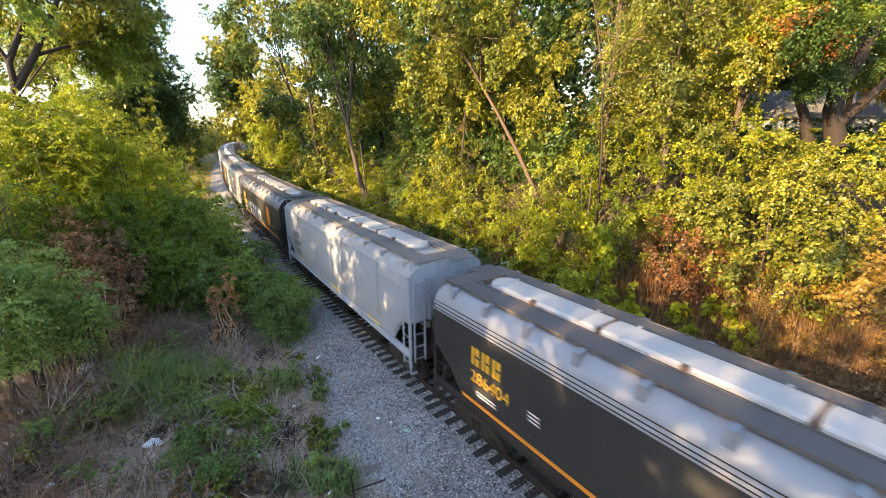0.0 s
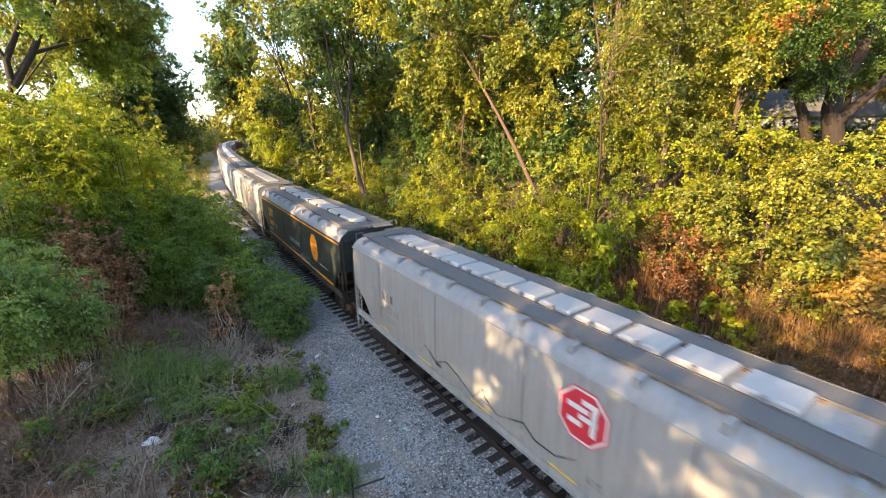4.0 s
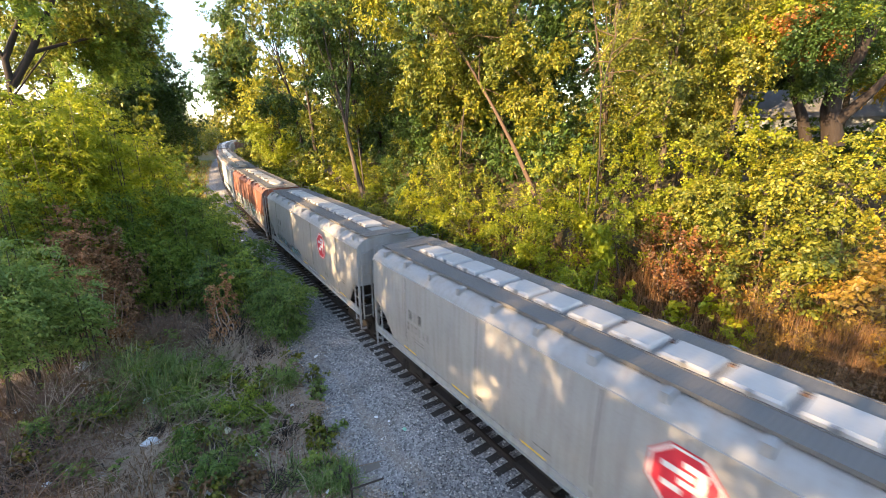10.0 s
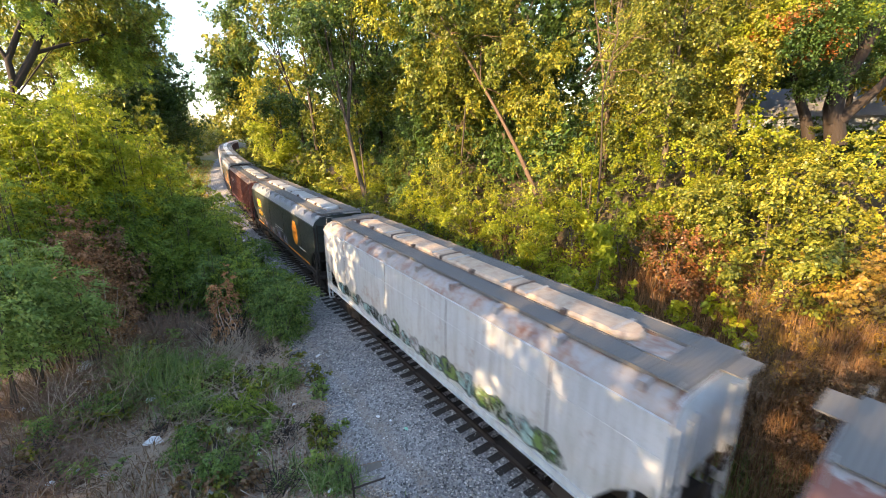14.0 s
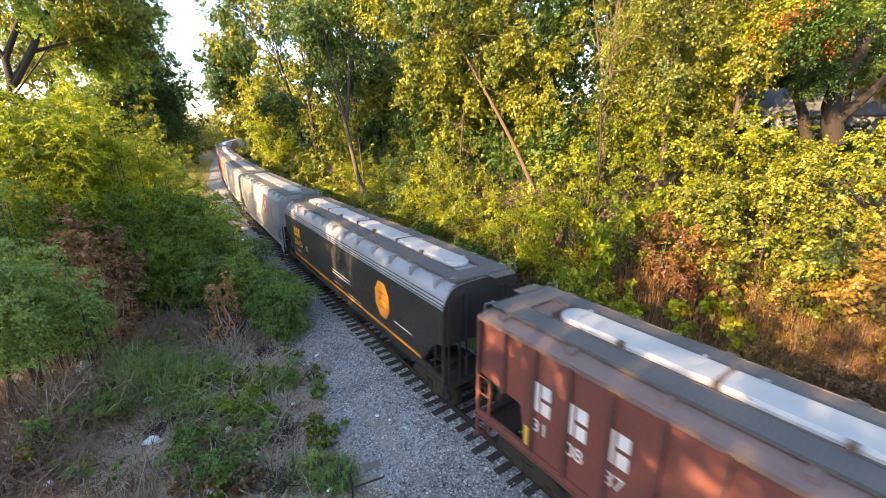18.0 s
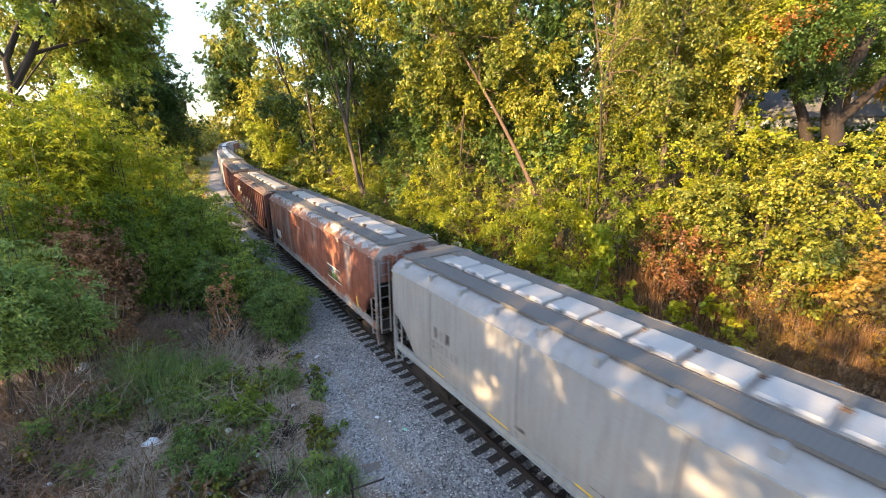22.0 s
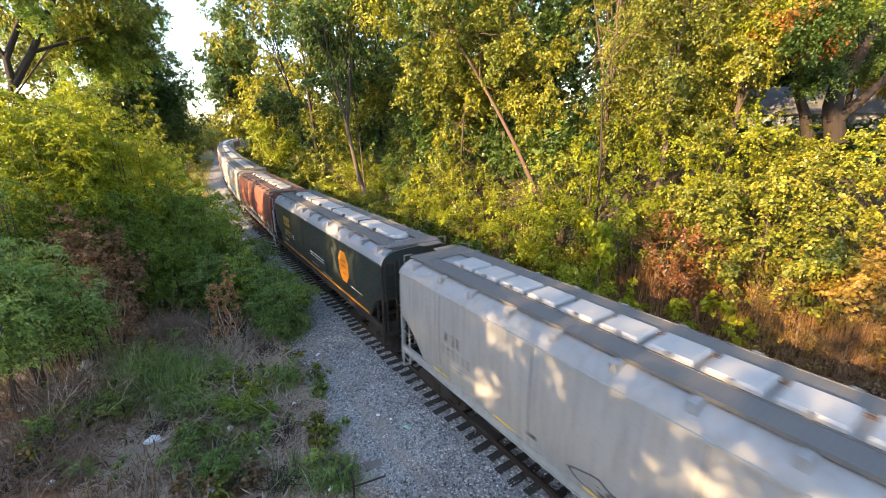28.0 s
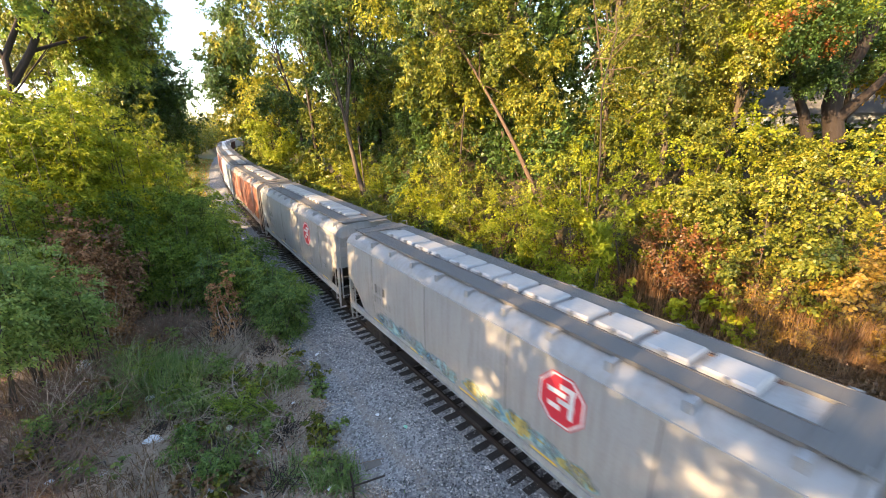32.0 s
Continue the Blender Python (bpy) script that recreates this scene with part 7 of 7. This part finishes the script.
fallen_canes("long pale dead canes fallen over the verge", 90, 318, "straw_cane")
fallen_canes("brown dead canes fallen over the verge", 190, 319, "twig_brown")
for i, (x, y) in enumerate(((-3.5, 15.0), (-2.9, 17.4), (-1.0, 14.2), (0.8, 14.6), (2.0, 16.2), (2.4, 12.2), (0.4, 11.6), (-0.9, 20.6), (3.2, 17.8), (-4.2, 13.6), (1.6, 10.2))):
    dead_brush("small heap of dark dead twigs and leaves", x, y, 0.45, 0.5, 70, "bark_dark", 620 + i)
wrng = random.Random(9)
WEEDS = [(4.25, 14.6, 0.6), (3.1, 9.4, 0.5), (1.6, 12.2, 0.6), (-2.6, 15.2, 0.8), (0.9, 10.8, 0.45), (0.0, 13.4, 0.7)] + [(wrng.uniform(-4.5, 4.2), wrng.uniform(10.5, 22), wrng.uniform(0.4, 1.1)) for _ in range(30)]
WEEDS += [(4.1, 13.5, 0.55), (4.15, 13.8, 0.4), (-1.2, 18.6, 1.6), (-2.6, 16.2, 1.2), (-2.2, 15.6, 0.9)]
for i, (x, y, h) in enumerate(WEEDS):
    bush("low green weed on the verge", x, y, h, (0.3 + 0.3 * h, 0.3 + 0.3 * h), ("leaf_green", "leaf_shade", "leaf_shade", "leaf_olive", "leaf_brown")[i % 5], 330 + i, clumps=20, per=16, leaf=0.12, clump=0.12, stems=3)


grng = random.Random(23)
for i in range(26):
    cx, cy = ((-0.9, 17.4), (0.6, 16.2), (-2.4, 15.9), (1.6, 13.6), (2.9, 15.0), (0.2, 12.0))[i % 6]
    frond_bush("low green weed with feathered leaves on the verge", cx + grng.gauss(0, 0.55), cy + grng.gauss(0, 0.6), grng.uniform(0.5, 1.0), (0.35, 0.35), ("leaf_fresh", "leaf_shade", "leaf_sumac")[i % 3], 640 + i, clumps=16, per=5, leaflet=0.11, length=0.36, canes=4)


def surface(x, y):
    """Top of the ground or of the ballast."""
    u = float(lateral(np.array([x]), np.array([y]))[0][0])
    return max(gz(x, y), float(np.interp(u, [p[0] for p in prof], [p[1] for p in prof])) if -4.5 < u < 2.9 else -9)


def litter(name, label, category, x, y, size, mat, seed, flat=0.5, lift=0.0):
    """A crumpled scrap."""
    pr = random.Random(seed)
    z = surface(x, y) + 0.01 + lift
    size *= 1.35
    sh = Shape()
    n = 7
    rings = []
    for r, k in ((1.0, 0.05), (0.8, 0.6), (0.4, 1.0)):
        rings.append([(size * r * math.cos(6.283 * i / n) * pr.uniform(0.7, 1.2), size * 0.7 * r * math.sin(6.283 * i / n) * pr.uniform(0.7, 1.2), size * flat * k * pr.uniform(0.7, 1.2)) for i in range(n)])
    sh.loft(rings)
    sh.poly(rings[-1])
    ob = part(name, sh, M[mat])
    ob.matrix_basis = Matrix.Translation((x, y, z)) @ pose(0, 0, 0, pr.uniform(-15, 15), pr.uniform(-15, 15), pr.uniform(0, 360))
    return tagged(ob, label, category)


for name, label, x, y, size, mat, flat in (
        ("plastic_cup", "crushed mint-green plastic cup on the gravel", 5.67, 10.00, 0.07, "litter_green", 0.8), ("paper_scrap", "white crumpled paper scrap on the gravel", 5.25, 11.16, 0.07, "litter", 0.5),
        ("paper_scrap", "white crumpled paper scrap on the gravel", 5.48, 10.70, 0.05, "litter", 0.5), ("plastic_bag", "white plastic bag lying in dry grass", -1.06, 13.63, 0.20, "litter", 0.6),
        ("plastic_bag", "white plastic bag lying in dry grass", -3.02, 19.36, 0.26, "litter", 0.6), ("plastic_bag", "pale plastic wrapper caught in dry grass", 1.48, 17.84, 0.16, "litter", 0.6),
        ("paper_scrap", "pale paper scrap among dry stalks", -1.11, 16.31, 0.14, "litter", 0.6), ("paper_scrap", "white scrap on the verge", 2.78, 9.17, 0.07, "litter", 0.8),
        ("plastic_bag", "pale plastic bag on the slope", -2.85, 13.33, 0.13, "litter", 0.7), ("paper_scrap", "white scrap beside the ballast", 4.95, 16.37, 0.08, "litter", 0.5),
        ("rubber_scrap", "black rubber scrap lying on the ballast", 6.69, 41.94, 0.32, "litter_dark", 0.6), ("paper_scrap", "pale scrap on the ballast", 6.35, 39.01, 0.15, "litter", 0.4),
        ("paper_scrap", "small white scrap on the slope", -3.31, 13.09, 0.09, "litter", 0.7), ("paper_scrap", "small pale scrap on the slope", -4.27, 19.01, 0.15, "litter", 0.6),
        ("rubber_scrap", "dark scrap on the verge", -0.20, 11.65, 0.14, "litter_dark", 0.4), ("paper_scrap", "yellowed scrap among weeds", 0.95, 13.23, 0.12, "litter_tan", 0.7),
        ("plastic_bag", "white torn bag at the foot of the slope", 0.07, 10.68, 0.13, "litter", 0.7), ("paper_scrap", "small pale scrap on the slope", -4.39, 17.07, 0.10, "litter", 0.7), ("paper_scrap", "small white scrap in dry stalks", 2.23, 15.60, 0.08, "litter", 0.7)):
    litter(name, label, "cup" if name == "plastic_cup" else "litter", x, y, size, mat, int(900 + 37 * x + 11 * y), flat, 0.0 if x > 4.5 else 0.12)

for i, (x, y, size, mat) in enumerate(((-2.95, 18.3, 0.15, "litter"), (-3.0, 16.6, 0.08, "litter"), (-3.9, 16.0, 0.07, "litter_tan"), (-0.95, 16.4, 0.11, "litter"), (-2.2, 12.9, 0.10, "litter"), (0.75, 13.6, 0.10, "litter_tan"), (-0.1, 11.2, 0.06, "litter"), (2.2, 13.4, 0.06, "litter_tan"), (3.1, 13.6, 0.07, "litter"), (1.9, 17.0, 0.08, "litter"), (1.2, 17.9, 0.06, "litter_tan"), (3.0, 11.0, 0.07, "litter"), (1.5, 11.8, 0.05, "litter"))):
    litter("paper_scrap", "small crumpled scrap lying on the leafy verge", "litter", x, y, size, mat, 960 + i, 0.6, 0.1)

# stake and plank beside the ballast
stake = tagged(new("stake"), "thin rusty steel stake standing in the verge", "stake")
stake.location = (3.2, 8.6, surface(3.2, 8.6))
part("rod", Shape().path([(0, 0, -0.2), (0.02, 0.03, 0.5), (-0.02, 0.04, 0.95)], [0.03, 0.028, 0.026], 6), M["rail"], stake)
part("crossbar", Shape().tube((-0.05, 0, 0.50), (0.90, -0.1, 0.40), 0.026, k=6), M["rail"], stake)
plank = part("plank", Shape().box((0, 0, 0.03), (0.50, 0.26, 0.05)), M["wood_old"])
plank.matrix_basis = Matrix.Translation((4.15, 9.35, surface(4.15, 9.35) + 0.02)) @ pose(0, 0, 0, 4, 0, -12)
soft_edges(plank, 0.008)
tagged(plank, "short weathered grey plank lying on gravel", "plank")

# ---- the train ----
shared_parts()
GREY = "weathered grey hopper car with a red octagonal emblem"


def grey_car(L, label=GREY, emblem=True, gset=None, side="grey"):
    c = car(label, "plain", L, side, "roof", 12, "hatch", "board", 11, sill_mat=side)
    if emblem:
        red_emblem(c, "plain", -L / 2 + 4.58, 3.46, 1.25, 1.28)
    for k in range(5):
        part("reflector_stripe", bar("plain", -L / 2 + 1.7 + k * 2.9, SILL + 0.015, 0.8, 0.07), M["stripe"], c)
    data_bars(c, "plain", [(-L / 2 + 4.0, 1.95, 0.34, 0.20), (L / 2 - 2.9, 2.92, 0.20, 0.36), (L / 2 - 3.2, 2.92, 0.20, 0.36), (L / 2 - 3.5, 2.92, 0.20, 0.36)] + [(L / 2 - 2.72 - k * 0.24, 2.50, 0.14, 0.30) for k in range(6)] + [(L / 2 - 3.6, 2.28, 0.8, 0.05), (L / 2 - 3.6, 2.16, 0.6, 0.05)], M["letter_faded"])
    data_bars(c, "plain", [(-L / 2 + 1.6, 2.45, 0.5, 0.05), (-L / 2 + 1.6, 2.33, 0.4, 0.05), (-0.8, 1.9, 0.5, 0.05), (1.6, 1.9, 0.35, 0.12)], M["letter_faded"])
    return c


def black_car(L, kind, side, digits, label):
    c = car(label, kind, L, side, "silver", 4, "hatch", "board_dark" if kind == "curved" else "board", 12, ladder_mat="under", sill_mat="under")
    initials(c, kind, L / 2 - (1.9 if kind == "curved" else 2.25), 2.95 if kind == "curved" else 3.05, 0.54 if kind == "curved" else 0.6, M["yellow"])
    if digits:
        number(c, kind, digits, L / 2 - (1.85 if kind == "curved" else 2.2), 2.42, 0.52, M["yellow"])
    else:
        data_bars(c, kind, [(L / 2 - 3.5, 2.45, 1.6, 0.34)], M["yellow"])
    orange_badge(c, kind, -L / 2 + (4.1 if kind == "curved" else 3.9), 2.85 if kind == "curved" else 3.05)
    part("reflector_stripe", bar(kind, -L / 2 + 1.4, SILL + 0.012, L - 2.8, 0.15), M["orange"], c)
    data_bars(c, kind, [(-1.6, 2.55, 2.3, 0.05), (-1.6, 2.40, 2.3, 0.05), (-0.6, 1.95, 1.2, 0.04), (-2.6, 1.85, 1.4, 0.04), (-L / 2 + 1.9, 2.3, 1.3, 0.05), (L / 2 - 2.9, 2.12, 0.8, 0.05), (L / 2 - 2.9, 2.02, 0.8, 0.05), (L / 2 - 4.4, 2.45, 0.36, 0.05), (L / 2 - 4.4, 2.56, 0.36, 0.05), (L / 2 - 4.4, 2.67, 0.36, 0.05)], M["letter_white"])
    return c


def rust_car(L, side, label, kind="plain", roof="roof_rust", boards="board"):
    c = car(label, kind, L, side, roof, 4, "hatch", boards, 11, ladder_mat="roof_rust", sill_mat="roof_rust" if kind == "plain" else side)
    part("reflector_stripe", bar(kind, -L / 2 + 1.9, SILL + 0.05, 0.16, 0.55), M["stripe"], c)
    part("reflector_stripe", bar(kind, L / 2 - 2.1, SILL + 0.05, 0.16, 0.55), M["stripe"], c)
    return c


def ribbed_car(L, side, label, digits=None, light=True):
    c = car(label, "ribbed", L, side, "oxide_roof", 4, "hatch" if light else "hatch_tan", "board_dark", 9)
    w = 0.92
    for i in range(3):
        yy = L / 2 - 2.0 - i * 0.95
        sh = join([bar("ribbed", yy - 0.18, 2.78, 0.18, 0.78), bar("ribbed", yy - 0.50, 2.78, 0.26, 0.34), bar("ribbed", yy - 0.50, 3.22, 0.26, 0.34)])
        part("initial_block", sh, M["letter_white"], c)
    if digits:
        for i in range(0, 6, 2):
            number(c, "ribbed", digits[i:i + 2], L / 2 - 2.0 - i / 2 * 0.95, 2.22, 0.48, M["letter_white"])
    for y in np.linspace(-L / 2 + 1.9, L / 2 - 1.9, 6):
        part("reflector_stripe", bar("ribbed", float(y), SILL + 0.02, 0.14, 0.55), M["stripe"], c)
    data_bars(c, "ribbed", [(-L / 2 + 5.6, 1.85, 0.5, 0.30), (-L / 2 + 4.2, 1.72, 0.4, 0.14)], M["letter_white"])
    return c


CARS = []          # thing, length, centre at the start, in order


def couple(thing, front, rear):
    CARS.append((thing, rear - front, (front + rear) / 2))


c = black_car(17.4, "curved", "black", "286404", "black hopper car with a silver roof and yellow lettering")
couple(c, -7.65, 9.75)
c = car("blue-grey hopper car with a rounded white hatch cover", "plain", 16.1, "grey_blue", "roof", 4, "hatch", "board", 10)
letter_bars(c, "plain", 5.9, 2.95, 4, 0.19, 0.34, M["letter_black"])
letter_bars(c, "plain", 5.9, 2.48, 6, 0.15, 0.32, M["letter_black"])
data_bars(c, "plain", [(4.6, 2.2, 1.3, 0.05), (4.9, 2.08, 1.0, 0.05), (4.7, 1.96, 1.2, 0.05)], M["letter_black"])
for y in (-5.6, -1.2, 4.9):
    part("reflector_stripe", bar("plain", y, SILL + 0.02, 1.3, 0.11), M["stripe"], c)
part("side_crease", Shape().box((-1.585, 0, 3.95), (0.03, 15.8, 0.05)), M["grey_blue"], c)
couple(c, 11.29, 27.37)
c = black_car(17.4, "curved", "black", "", "black hopper car with white graffiti and an orange emblem")
graffiti(c, "curved", 4.8, -1.4, 1.65, 2.95, [M["spray_white"], M["spray_aqua"], M["spray_white"]], 8, 3, 0.95)
couple(c, 28.80, 46.21)
c = grey_car(16.3, "grey hopper car with a red emblem and faint graffiti")
tag(c, "plain", 3.0, 1.8, -6.5, 0.55, M["spray_dark"], 4)
couple(c, 47.81, 64.11)
c = black_car(16.7, "shouldered", "green", "286785", "dark green hopper car with an orange stripe under a silver roof")
part("roofline_stripe", Shape().box((-1.60, 0, 4.09), (0.02, 16.5, 0.10)), M["orange"], c)
graffiti(c, "shouldered", -1.8, -4.0, 1.65, 2.1, [M["spray_aqua"], M["spray_dark"]], 3, 6)
couple(c, 65.70, 82.39)
couple(grey_car(16.5), 83.79, 100.33)
c = car("clean white-grey hopper car with black lettering", "plain", 16.4, "white_car", "roof", 4, "hatch", "board", 10)
letter_bars(c, "plain", 5.9, 3.04, 4, 0.17, 0.32, M["letter_black"])
number(c, "plain", "521032", 6.1, 2.5, 0.46, M["letter_black"])
couple(c, 101.95, 118.36)
couple(grey_car(16.3), 120.06, 136.33)
c = grey_car(16.3, "grey hopper car with a red emblem and pale blue graffiti")
graffiti(c, "plain", 6.0, 0.5, 1.65, 2.15, [M["spray_blue"], M["spray_blue"], M["spray_aqua"]], 5, 8)
couple(c, 137.92, 154.20)
c = rust_car(17.6, "rust_a", "rust-brown hopper car with pale blue graffiti along the sill", roof="roof_scalloped")
graffiti(c, "plain", 5.6, -3.4, 1.68, 2.85, [M["spray_dark"], M["spray_aqua"], M["spray_white"], M["spray_aqua"], M["spray_white"]], 9, 9, 0.92)
part("side_crease", Shape().box((-1.592, 0, 3.62), (0.02, 17.4, 0.05)), M["rust_a"], c)
part("mural", on_side("plain", [(-3.4, 2.1), (-5.2, 2.05), (-5.3, 2.75), (-3.3, 2.95)], 0.012), M["spray_blue"], c, "sky-blue painted panel edged with green")
part("mural", on_side("plain", [(-3.9, 2.12), (-5.15, 2.10), (-5.2, 2.32), (-4.2, 2.42)], 0.018), M["spray_green"], c)
tag(c, "plain", 6.8, 2.3, -1.4, 0.5, M["letter_black"], 10)
couple(c, 155.89, 173.55)
c = car("pale white hopper car with green graffiti and a stained roof", "plain", 17.2, "pale", "roof_rust", 4, "hatch_tan", "board", 9)
part("side_crease", Shape().box((-1.592, 0, 3.62), (0.02, 17.0, 0.05)), M["pale"], c)
graffiti(c, "plain", -6.4, -1.8, 1.62, 2.45, [M["spray_dark"], M["spray_green"], M["spray_aqua"], M["spray_green"]], 6, 11)
graffiti(c, "plain", -1.8, 3.0, 1.65, 2.3, [M["spray_dark"], M["spray_aqua"], M["spray_green"], M["spray_white"]], 7, 12)
graffiti(c, "plain", 2.8, 7.0, 1.65, 2.2, [M["spray_dark"], M["spray_dark"], M["spray_aqua"]], 6, 13)
couple(c, 175.25, 192.45)
c = black_car(17.4, "shouldered", "green", "287150", "dark green hopper car with white graffiti and an orange emblem")
graffiti(c, "shouldered", 5.4, -2.6, 1.65, 2.35, [M["letter_black"], M["spray_white"], M["spray_pink"]], 9, 14)
couple(c, 194.16, 211.54)
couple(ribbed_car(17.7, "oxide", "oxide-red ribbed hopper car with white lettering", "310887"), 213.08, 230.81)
couple(black_car(17.8, "curved", "black", "286450", "black hopper car with a silver roof and orange emblem"), 232.36, 250.22)
couple(grey_car(16.3), 251.79, 268.09)
couple(grey_car(16.4), 269.49, 285.92)
c = rust_car(17.4, "rust_b", "orange-rusted hopper car with pale worn edges", roof="roof_faded")
part("mural", on_side("plain", [(-3.2, 2.15), (-4.9, 2.15), (-4.9, 2.75), (-3.2, 2.75)], 0.01), M["spray_blue"], c, "small blue and green painted panel")
part("mural", on_side("plain", [(-3.2, 2.17), (-4.9, 2.17), (-4.9, 2.35), (-4.2, 2.50), (-3.7, 2.38), (-3.2, 2.45)], 0.015), M["spray_green"], c)
for z in (2.10, 2.75):
    part("mural_border", bar("plain", -4.95, z, 1.8, 0.05, proud=0.02), M["letter_white"], c)
part("side_crease", Shape().box((-1.592, 0, 3.62), (0.02, 17.2, 0.05)), M["rust_b"], c)
part("placard", bar("plain", 6.2, 2.0, 1.0, 0.5), M["letter_white"], c)
couple(c, 287.36, 304.79)
c = ribbed_car(17.3, "oxide_dark", "dark brown ribbed hopper car with white graffiti")
graffiti(c, "ribbed", 5.0, -2.2, 1.65, 2.95, [M["spray_dark"], M["spray_white"], M["spray_white"]], 6, 17, 0.93)
graffiti(c, "ribbed", 5.4, 4.6, 2.6, 3.2, [M["spray_yellow"], M["spray_yellow"]], 1, 18)
couple(c, 306.29, 323.64)
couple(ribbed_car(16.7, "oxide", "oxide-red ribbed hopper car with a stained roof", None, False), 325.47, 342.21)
c = grey_car(16.1, "grey hopper car with a red emblem and dark graffiti")
graffiti(c, "plain", 0.5, -4.2, 1.65, 2.1, [M["letter_black"], M["roof"]], 5, 19)
couple(c, 343.67, 359.70)
couple(black_car(16.6, "shouldered", "green", "287323", "dark green hopper car with yellow lettering and orange emblem"), 361.20, 377.77)
c = rust_car(15.4, "rust_c", "rust-red round-sided hopper car with faded panels", "bulged", "brown_roof", "board_brown")
for y, w in ((-7.2, 2.2), (-1.1, 1.7), (2.3, 1.9)):
    part("panel", bar("bulged", y, 1.75, w, 2.6, proud=0.006), M["panel_brown"], c, "dark brown repainted panel")
for z in (2.62, 3.42):
    part("side_crease", bar("bulged", -7.3, z, 14.6, 0.045, proud=0.018), M["rust_c"], c)
part("name_board", bar("bulged", 4.6, 1.74, 2.4, 0.40, proud=0.010), M["letter_black"], c)
letter_bars(c, "bulged", 6.7, 1.84, 7, 0.17, 0.20, M["letter_white"])
graffiti(c, "bulged", 4.0, -6.4, 1.62, 2.15, [M["spray_aqua"], M["spray_white"], M["spray_yellow"], M["spray_white"]], 9, 21)
for y in (-7.55, 7.3):
    part("end_stanchion", Shape().box((-1.45, y, 3.0), (0.12, 0.12, 2.6)), M["letter_white"], c, "chalky white post")
couple(c, 379.30, 394.60)
c = grey_car(16.4, "grey hopper car with a red emblem and pastel graffiti")
graffiti(c, "plain", 5.6, 0.2, 1.65, 2.2, [M["spray_blue"], M["spray_blue"], M["spray_aqua"]], 6, 22)
graffiti(c, "plain", -0.2, -4.6, 1.65, 2.2, [M["spray_aqua"], M["spray_yellow"], M["spray_blue"]], 5, 23)
couple(c, 396.30, 412.70)
couple(grey_car(16.4), 414.1, 430.5)
couple(rust_car(17.4, "rust_b", "orange-rusted hopper car far back in the train"), 432.0, 449.4)
couple(car("grey-green hopper car far back in the train", "plain", 16.4, "grey_blue", "roof", 12, "hatch", "board", 9), 451.0, 467.4)
couple(rust_car(17.4, "rust_c", "rust-red hopper car far back in the train"), 469.0, 486.4)
couple(grey_car(16.4, "grey hopper car at the far curve"), 488.0, 504.4)
couple(rust_car(17.4, "rust_a", "rust-brown hopper car at the far curve"), 506.0, 523.4)
couple(grey_car(16.4, "grey hopper car at the tail of the far curve"), 525.0, 541.4)
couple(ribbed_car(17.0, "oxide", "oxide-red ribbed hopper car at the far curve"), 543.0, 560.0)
couple(grey_car(16.4, "grey hopper car at the tail of the far curve"), 561.6, 578.0)
couple(rust_car(17.4, "rust_b", "orange-rusted hopper car at the far curve"), 579.6, 597.0)
couple(grey_car(16.4, "grey hopper car at the tail of the far curve"), 598.6, 615.0)


def run(t):
    """Metres that the train has gone by t seconds."""
    return 11.879 * t + 0.04626 * t * t - 0.000957 * t ** 3


def car_pose(centre, L, t):
    s = centre - run(t)
    a, b = on_line(s - L / 2 + 1.55), on_line(s + L / 2 - 1.55)
    d = b - a
    m = (a + b) / 2
    return Matrix.Translation((m.x, m.y, 0.0)) @ pose(0, 0, 0, 0, 0, -math.degrees(math.atan2(d.x, d.y)))


def motions():
    for thing, L, centre in CARS:
        walk(thing, [(k * 0.5, car_pose(centre, L, k * 0.5)) for k in range(65)])


motions()
